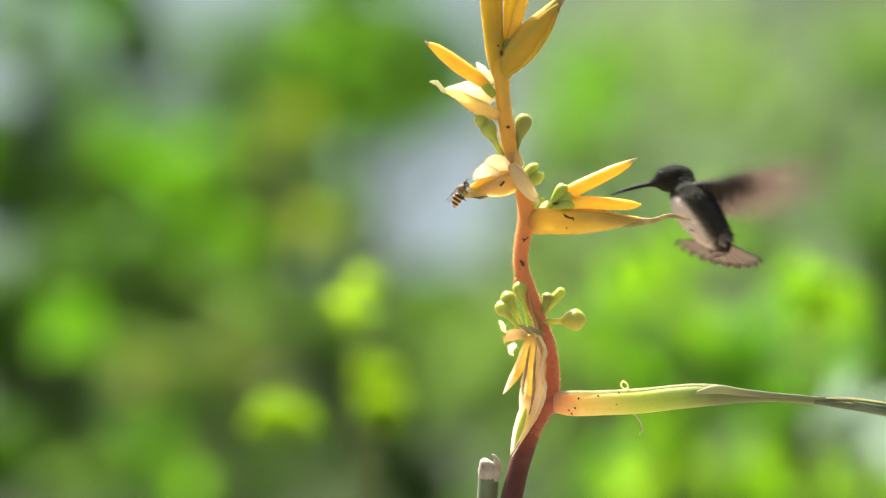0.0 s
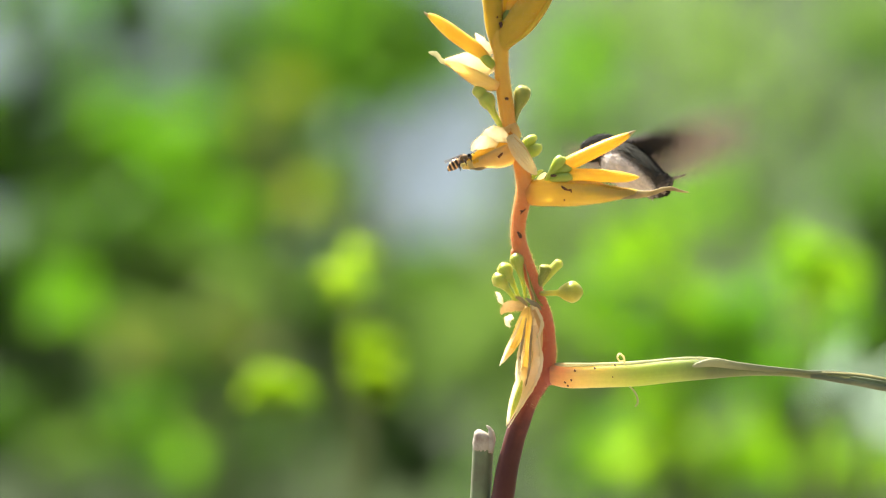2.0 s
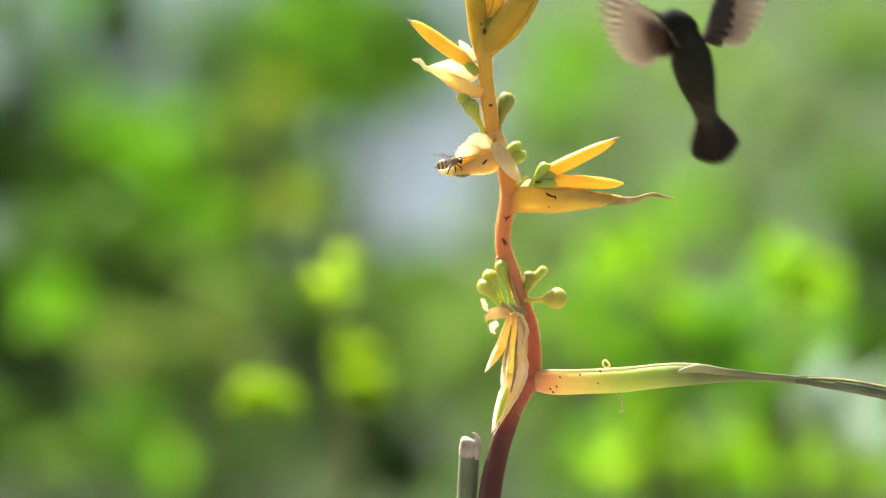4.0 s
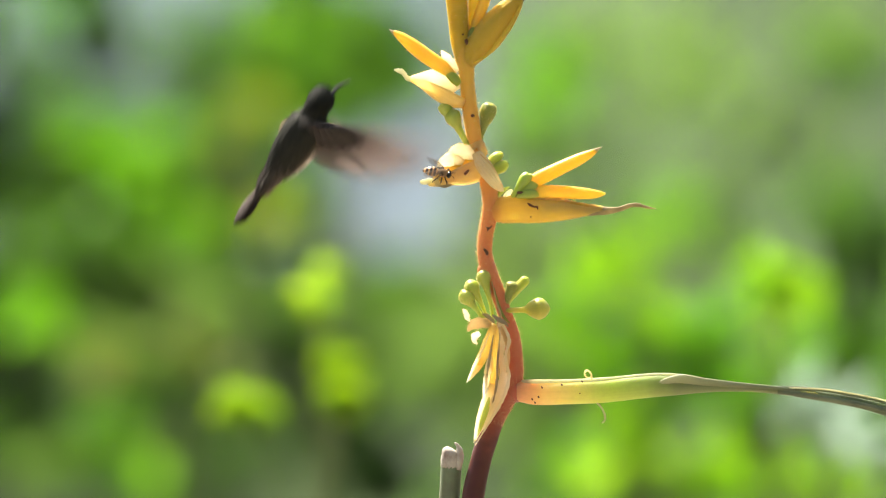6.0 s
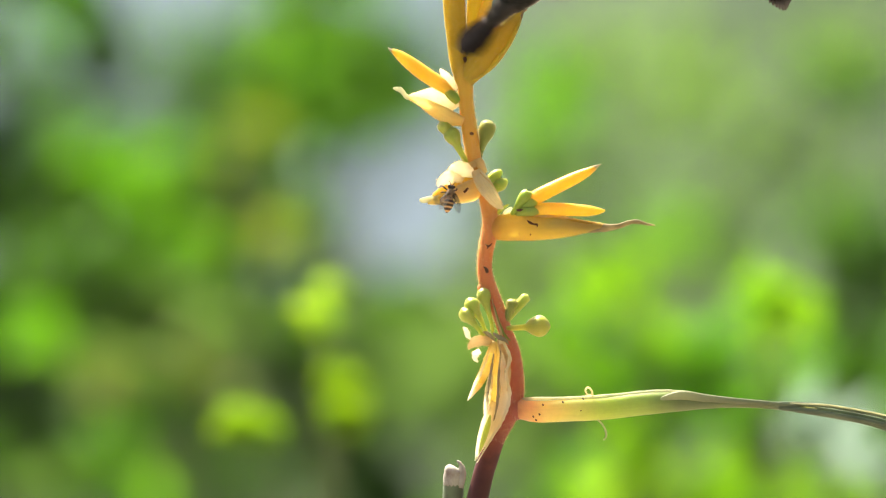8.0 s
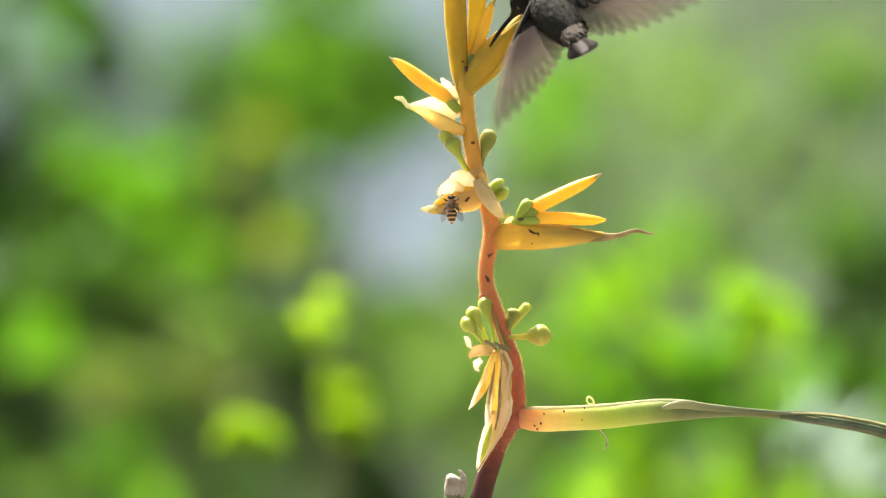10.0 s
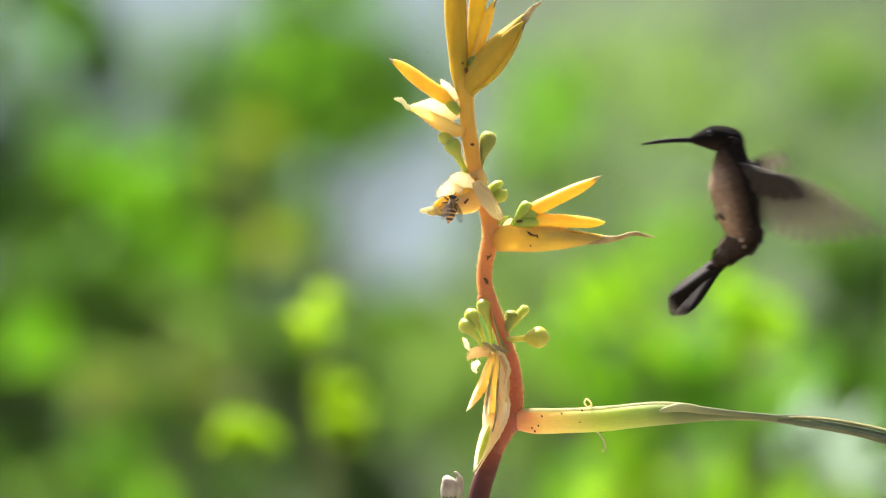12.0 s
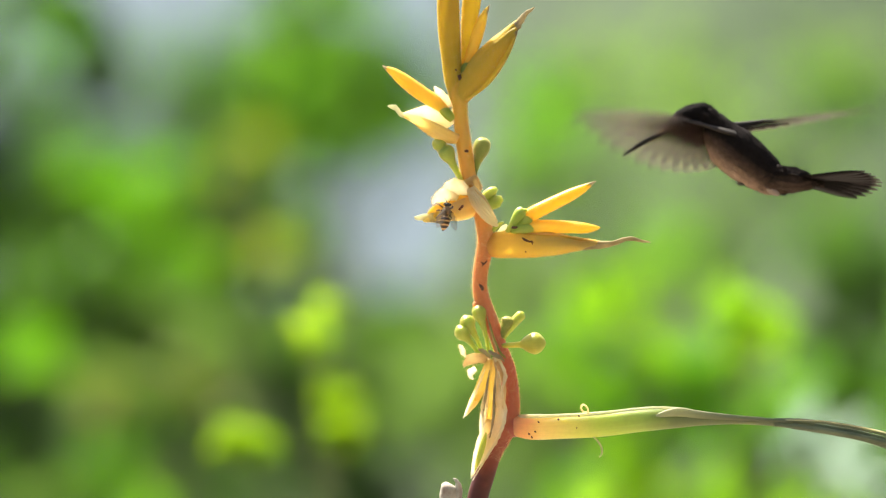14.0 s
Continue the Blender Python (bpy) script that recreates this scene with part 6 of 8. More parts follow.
A_BODY = [
    (0, 0.0924, 0.0600, 1.5068, 35, -50, 156), (0.1, 0.0822, 0.0600, 1.5078, 45, -55, 153), (0.2, 0.0719, 0.0600, 1.5083, 55, -61, 148),
    (0.3, 0.0687, 0.0600, 1.5088, 65, -70, 142), (0.4, 0.0664, 0.0600, 1.5088, 75, -75, 137), (0.5, 0.0636, 0.0600, 1.5116, 78, -75, 137),
    (0.6, 0.0667, 0.0600, 1.5110, 68, -53, 140), (0.7, 0.0673, 0.0600, 1.5132, 63, -43, 148), (0.8, 0.0687, 0.0600, 1.5150, 58, -34, 152),
    (0.9, 0.0682, 0.0600, 1.5148, 58, -34, 152), (1, 0.0681, 0.0600, 1.5141, 58, -35, 151), (1.1, 0.0671, 0.0600, 1.5133, 63, -43, 148),
    (1.2, 0.0664, 0.0600, 1.5129, 63, -49, 143), (1.3, 0.0654, 0.0600, 1.5130, 63, -49, 143), (1.4, 0.0644, 0.0600, 1.5132, 63, -47, 145),
    (1.5, 0.0656, 0.0600, 1.5147, 60, -45, 147), (1.6, 0.0670, 0.0600, 1.5167, 58, -38, 150), (1.7, 0.0679, 0.0600, 1.5160, 58, -32, 153),
    (1.8, 0.0679, 0.0600, 1.5151, 58, -28, 154), (1.9, 0.0664, 0.0600, 1.5139, 58, -29, 153), (2, 0.0654, 0.0600, 1.5130, 58, -30, 153),
    (2.1, 0.0659, 0.0600, 1.5130, 58, -36, 151), (2.2, 0.0657, 0.0600, 1.5130, 60, -42, 148), (2.3, 0.0646, 0.0600, 1.5126, 60, -42, 148),
    (2.4, 0.0642, 0.0600, 1.5121, 60, -41, 149), (2.5, 0.0647, 0.0600, 1.5121, 60, -36, 151), (2.6, 0.0650, 0.0600, 1.5128, 60, -38, 150),
    (2.7, 0.0657, 0.0600, 1.5128, 63, -50, 143), (2.8, 0.0664, 0.0600, 1.5130, 68, -58, 133), (2.9, 0.0685, 0.0600, 1.5144, 60, -51, 141),
    (3, 0.0702, 0.0600, 1.5162, 56, -44, 147), (3.1, 0.0723, 0.0600, 1.5176, 56, -32, 153), (3.2, 0.0740, 0.0600, 1.5183, 53, -21, 155),
    (3.4, 0.0893, 0.0600, 1.5158, 30, -29, 166), (3.6, 0.1091, 0.0500, 1.5185, 20, -40, -180), (3.9, 0.1071, 0.0900, 1.5485, -50, -70, -180),
    (4.2, 0.0657, 0.1400, 1.5795, -85, -83, -180), (4.5, 0.0029, 0.1400, 1.5850, 85, -83, -0), (4.8, -0.0542, 0.0900, 1.5550, 35, -63, -23),
    (5, -0.0766, 0.0500, 1.5211, 0, -60, -0), (5.2, -0.0823, 0.0300, 1.5094, -5, -62, -0), (5.3, -0.0821, 0.0300, 1.5086, 10, -62, -0),
    (5.4, -0.0781, 0.0300, 1.5088, 10, -60, -0), (5.5, -0.0757, 0.0300, 1.5081, 15, -61, -0), (5.6, -0.0732, 0.0300, 1.5074, 15, -60, -0),
    (5.7, -0.0730, 0.0300, 1.5053, 20, -62, -0), (5.8, -0.0704, 0.0300, 1.5061, 25, -62, -0), (5.9, -0.0636, 0.0300, 1.5122, 45, -70, -0),
    (6, -0.0610, 0.0300, 1.5322, 40, -52, -13), (6.1, -0.0487, 0.0300, 1.5495, 50, -62, -0), (6.2, -0.0411, 0.0300, 1.5690, 80, -89, -0),
    (6.3, -0.0392, 0.0300, 1.5913, 60, -82, -0), (6.4, -0.0359, 0.0300, 1.6084, 40, -62, -0), (6.5, -0.0359, 0.0300, 1.6070, 40, -62, -0),
    (6.6, -0.0420, 0.0300, 1.6163, 40, -55, -0), (6.7, -0.0342, 0.0300, 1.6169, 40, -48, -0), (6.8, -0.0317, 0.0300, 1.6135, 40, -45, -0),
    (6.9, -0.0259, 0.0300, 1.6068, 40, -50, -0), (7, -0.0277, 0.0300, 1.6093, 40, -48, -0), (7.1, -0.0098, 0.0300, 1.6047, 50, -72, -0),
    (7.2, 0.0023, 0.0300, 1.6157, 50, -85, -0), (7.3, -0.0094, 0.0300, 1.6342, 50, -80, -0), (7.4, -0.0046, 0.0100, 1.6423, 40, -75, -0),
    (7.6, 0.0094, -0.0140, 1.6348, 30, -45, -0), (7.7, 0.0094, -0.0140, 1.6201, 30, -38, -0), (7.8, 0.0094, -0.0140, 1.6161, 30, -36, -0),
    (7.9, 0.0187, -0.0140, 1.6026, 30, -30, -0), (8, 0.0371, -0.0140, 1.6081, 45, -48, -0), (8.1, 0.0364, -0.0120, 1.6094, 80, -86, -0),
    (8.2, 0.0457, -0.0100, 1.6053, 85, -89, -0), (8.5, 0.0390, -0.0300, 1.6048, -72, -70, 134), (9, 0.0404, -0.0350, 1.5974, -60, -55, 132),
    (9.6, 0.0422, -0.0350, 1.5937, -48, -37, 126), (10.2, 0.0440, -0.0300, 1.5928, -38, -29, 122), (10.3, 0.0434, -0.0300, 1.5923, -38, -29, 122),
    (10.4, 0.0429, -0.0300, 1.5924, -38, -29, 122), (10.5, 0.0424, -0.0300, 1.5933, -38, -27, 121), (10.6, 0.0428, -0.0300, 1.5941, -38, -29, 126),
    (10.65, 0.0414, -0.0300, 1.6035, -57, -49, 126), (10.7, 0.0397, -0.0300, 1.6131, -75, -69, 111), (10.8, 0.0403, -0.0300, 1.6156, -75, -69, 109),
    (10.9, 0.0388, -0.0300, 1.6215, -58, -71, 125), (10.95, 0.0341, -0.0300, 1.6249, -32, -67, 148), (11, 0.0280, -0.0300, 1.6268, 8, -59, 161),
    (11.1, 0.0303, -0.0300, 1.6147, 0, -52, -180), (11.2, 0.0153, -0.0300, 1.6300, 20, -68, -153), (11.3, -0.0253, -0.0500, 1.5944, -20, -63, -157),
    (11.4, -0.0633, 0.0000, 1.5748, -20, -10, 170), (11.5, -0.0881, 0.0500, 1.5557, -20, 49, 165), (11.6, -0.1627, 0.1200, 1.4788, -10, 25, 169),
    (11.7, -0.2356, 0.1200, 1.4291, 0, 35, -180), (11.9, -0.2939, 0.1200, 1.3650, 0, 29, -132), (12.1, -0.2937, 0.1200, 1.3305, 0, 30, -90),
    (12.3, -0.2425, 0.1200, 1.3553, 0, 28, -23), (12.4, -0.2157, 0.1200, 1.3739, 0, -25, -0), (12.5, -0.1863, 0.1200, 1.3990, 0, -35, -0),
    (12.6, -0.1397, 0.1200, 1.4159, 10, -38, -0), (12.7, -0.0832, 0.1200, 1.4381, 10, -32, -0), (12.8, -0.0363, 0.1200, 1.4609, 10, -30, 23),
    (12.9, 0.0163, 0.1200, 1.4888, 10, -28, 47), (13, 0.0700, 0.1200, 1.5297, 10, -24, 55), (13.1, 0.1413, 0.1200, 1.5755, 10, -30, 42),
    (13.2, 0.1793, 0.1200, 1.6017, 10, -36, -0), (13.3, 0.2332, 0.1200, 1.6341, 10, -36, -0), (13.6, 0.3413, 0.1200, 1.7009, 10, -36, -0),
    (14, 0.4532, 0.1200, 1.7801, 10, -36, -0),
]
A_HEAD = [
    (0, -17, 58, -31), (0.1, -33, 59, -54), (0.2, -50, 57, -81), (0.3, -63, 52, -102), (0.4, -65, 47, -112), (0.5, -59, 45, -108),
    (0.6, -42, 45, -86), (0.7, -31, 42, -72), (0.8, -20, 40, -52), (0.9, -20, 40, -52), (1, -22, 42, -54), (1.1, -28, 43, -65),
    (1.2, -36, 47, -73), (1.3, -36, 47, -73), (1.4, -33, 46, -70), (1.5, -31, 47, -66), (1.6, -24, 43, -57), (1.7, -19, 39, -50),
    (1.8, -16, 37, -46), (1.9, -17, 38, -47), (2, -17, 38, -48), (2.1, -22, 42, -55), (2.2, -28, 45, -63), (2.3, -28, 45, -63),
    (2.4, -27, 44, -62), (2.5, -25, 41, -62), (2.6, -24, 42, -58), (2.7, -45, 44, -91), (2.8, -59, 43, -111), (2.9, -54, 46, -100),
    (3, -45, 46, -89), (3.1, -19, 41, -49), (3.2, -15, 37, -42), (3.4, -10, 45, -23), (3.6, -7, 42, -19), (3.9, 17, 34, 53),
    (4.2, 0, 2, 23), (4.5, -0, 2, -23), (4.8, -2, 35, -6), (5, 0, 50, 0), (5.2, 4, 57, 8), (5.3, -8, 56, -15),
    (5.4, -7, 53, -13), (5.5, -9, 50, -19), (5.6, -9, 50, -18), (5.7, -10, 47, -23), (5.8, 17, 36, 51), (5.9, 21, 47, 46),
    (6, 18, 32, 58), (6.1, 20, 49, 43), (6.2, -0, 2, -9), (6.3, -1, 6, -10), (6.4, -1, 9, -8), (6.5, -2, 17, -15),
    (6.6, -3, 19, -17), (6.7, -4, 21, -19), (6.8, -3, 19, -17), (6.9, -4, 23, -20), (7, -4, 21, -19), (7.1, -13, 30, -44),
    (7.2, -20, 36, -59), (7.3, -17, 34, -53), (7.4, -16, 39, -43), (7.6, -5, 30, -19), (7.7, -3, 24, -15), (7.8, -3, 22, -14),
    (7.9, -2, 17, -10), (8, -1, 13, -13), (8.1, -0, -2, 14), (8.2, -1, -3, 31), (8.5, -11, -22, 52), (9, -5, -6, 71),
    (9.6, 15, 19, 78), (10.2, 26, 34, 73), (10.3, 26, 35, 74), (10.4, 27, 35, 75), (10.5, 27, 37, 72), (10.6, 29, 37, 75),
    (10.65, 12, 11, 97), (10.7, -45, -27, 119), (10.8, -48, -29, 120), (10.9, -10, -7, 110), (10.95, 43, 36, 102), (11, 44, 84, 49),
    (11.1, 0, 62, 0), (11.2, -26, 42, -62), (11.3, -1, 35, -4), (11.4, 3, 21, 14), (11.5, 0, 1, 5), (11.6, 0, 9, 6),
    (11.7, 0, -0, 0), (11.9, -1, 9, -18), (12.1, -0, 30, -0), (12.3, 0, 2, 10), (12.4, 0, 5, 0), (12.5, 0, 5, 0),
    (12.6, -0, 6, -1), (12.7, -0, 4, -1), (12.8, 0, -0, -11), (12.9, 1, -6, -20), (13, 0, 0, 2), (13.1, 1, -4, -18),
    (13.2, -0, 5, -1), (13.3, -0, 5, -1), (13.6, -0, 5, -1), (14, -0, 5, -1),
]
A_TAIL = [
    (0, 38, 3, 83), (0.1, 68, 14, 72), (0.2, 60, 14, 72), (0.3, 55, 14, 69), (0.4, 56, 17, 66), (0.5, 53, 17, 65),
    (0.6, 37, 34, 96), (0.7, 43, 39, 96), (0.8, 45, 40, 97), (0.9, 44, 40, 97), (1, 42, 37, 97), (1.1, 40, 36, 97),
    (1.2, 36, 33, 96), (1.3, 36, 33, 96), (1.4, 37, 34, 96), (1.5, 37, 33, 96), (1.6, 43, 39, 96), (1.7, 48, 43, 97),
    (1.8, 52, 46, 97), (1.9, 64, 53, 103), (2, 70, 55, 107), (2.1, 46, 41, 97), (2.2, 33, 29, 98), (2.3, 35, 32, 97),
    (2.4, 37, 33, 97), (2.5, 44, 39, 97), (2.6, 46, 42, 97), (2.7, 36, 33, 96), (2.8, 29, 27, 96), (2.9, 32, 29, 96),
    (3, 37, 34, 96), (3.1, 45, 41, 97), (3.2, 48, 43, 97), (3.4, 5, 12, 43), (3.6, -0, -9, 3), (3.9, -0, 0, 0),
    (4.2, 0, -0, -2), (4.5, -0, 1, -8), (4.8, -0, 5, -1), (5, 0, -0, 0), (5.2, 0, 2, 0), (5.3, -0, 2, -0),
    (5.4, -0, 2, -0), (5.5, 25, 5, -1), (5.6, -0, 5, -1), (5.7, -0, 6, -2), (5.8, -0, 9, -4), (5.9, -0, 3, -3),
    (6, 0, 0, 0), (6.1, -0, 4, -5), (6.2, -0, -2, 9), (6.3, -0, 2, -4), (6.4, -0, -1, 1), (6.5, -0, -1, 1),
    (6.6, -0, 2, -1), (6.7, -0, 2, -1), (6.8, -0, 1, -1), (6.9, -0, 2, -1), (7, 0, -0, 0), (7.1, -0, 1, -2),
    (7.2, -0, 6, -7), (7.3, -0, 1, -2), (7.4, 0, 0, -0), (7.6, 0, -0, 0), (7.7, 0, -0, 0), (7.8, -0, 0, 0),
    (7.9, -0, -2, 1), (8, -0, 1, -1), (8.1, -0, -0, 2), (8.2, -0, -1, 11), (8.5, -0, -0, 1), (9, 0, -0, -0),
    (9.6, -0, 10, -3), (10.2, -2, 22, -12), (10.3, -2, 22, -12), (10.4, -2, 22, -12), (10.5, -2, 20, -12), (10.6, -3, 24, -15),
    (10.65, -0, 16, -4), (10.7, -0, 3, -2), (10.8, -0, 3, -2), (10.9, 0, -10, -1), (10.95, -0, -2, 1), (11, 75, -0, -5),
    (11.1, 0, 10, 0), (11.2, -0, 1, -1), (11.3, -0, -20, 1), (11.4, 1, -18, -8), (11.5, 0, 0, 0), (11.6, 0, -0, -0),
    (11.7, 0, -0, 0), (11.9, 0, 0, 0), (12.1, 0, -0, 0), (12.3, 0, -0, 0), (12.4, 0, -0, 0), (12.5, 0, -0, 0),
    (12.6, 0, -0, 0), (12.7, 0, 0, 0), (12.8, -0, -0, 0), (12.9, 0, -6, -8), (13, 0, -0, -0), (13.1, 1, -6, -14),
    (13.2, -0, -0, -0), (13.3, -0, -0, -0), (13.6, -0, -0, -0), (14, -0, -0, -0),
]
A_FAN = [
    (0, 25), (0.1, 26), (0.2, 28), (0.3, 29), (0.4, 35), (0.5, 38), (0.6, 14), (0.7, 10), (0.8, 8), (0.9, 8),
    (1, 8), (1.1, 10), (1.2, 12), (1.3, 10), (1.4, 10), (1.5, 10), (1.6, 8), (1.7, 8), (1.8, 8), (1.9, 8),
    (2, 6), (2.1, 8), (2.2, 8), (2.3, 8), (2.4, 8), (2.5, 10), (2.6, 8), (2.7, 8), (2.8, 10), (2.9, 8),
    (3, 6), (3.1, 6), (3.2, 6), (3.4, 8), (3.6, 10), (3.9, 12), (4.2, 14), (4.5, 12), (4.8, 10), (5, 8),
    (5.2, 5), (5.3, 5), (5.4, 5), (5.5, 4), (5.6, 4), (5.7, 4), (5.8, 12), (5.9, 12), (6, 5), (6.1, 6),
    (6.2, 12), (6.3, 14), (6.4, 16), (6.5, 10), (6.6, 10), (6.7, 9), (6.8, 9), (6.9, 8), (7, 8), (7.1, 26),
    (7.2, 11), (7.3, 11), (7.4, 6), (7.6, 6), (7.7, 5), (7.8, 8), (7.9, 8), (8, 8), (8.1, 22), (8.2, 19),
    (8.5, 8), (9, 8), (9.6, 8), (10.2, 6), (10.3, 6), (10.4, 6), (10.5, 6), (10.6, 9), (10.65, 12), (10.7, 16),
    (10.8, 5), (10.9, 6), (10.95, 9), (11, 17), (11.1, 8), (11.2, 8), (11.3, 10), (11.4, 14), (11.5, 8), (11.6, 10),
    (11.7, 8), (11.9, 8), (12.1, 8), (12.3, 8), (12.4, 8), (12.5, 6), (12.6, 6), (12.7, 6), (12.8, 6), (12.9, 6),
    (13, 6), (13.1, 6), (13.2, 6), (13.3, 6), (13.6, 6), (14, 6),
]
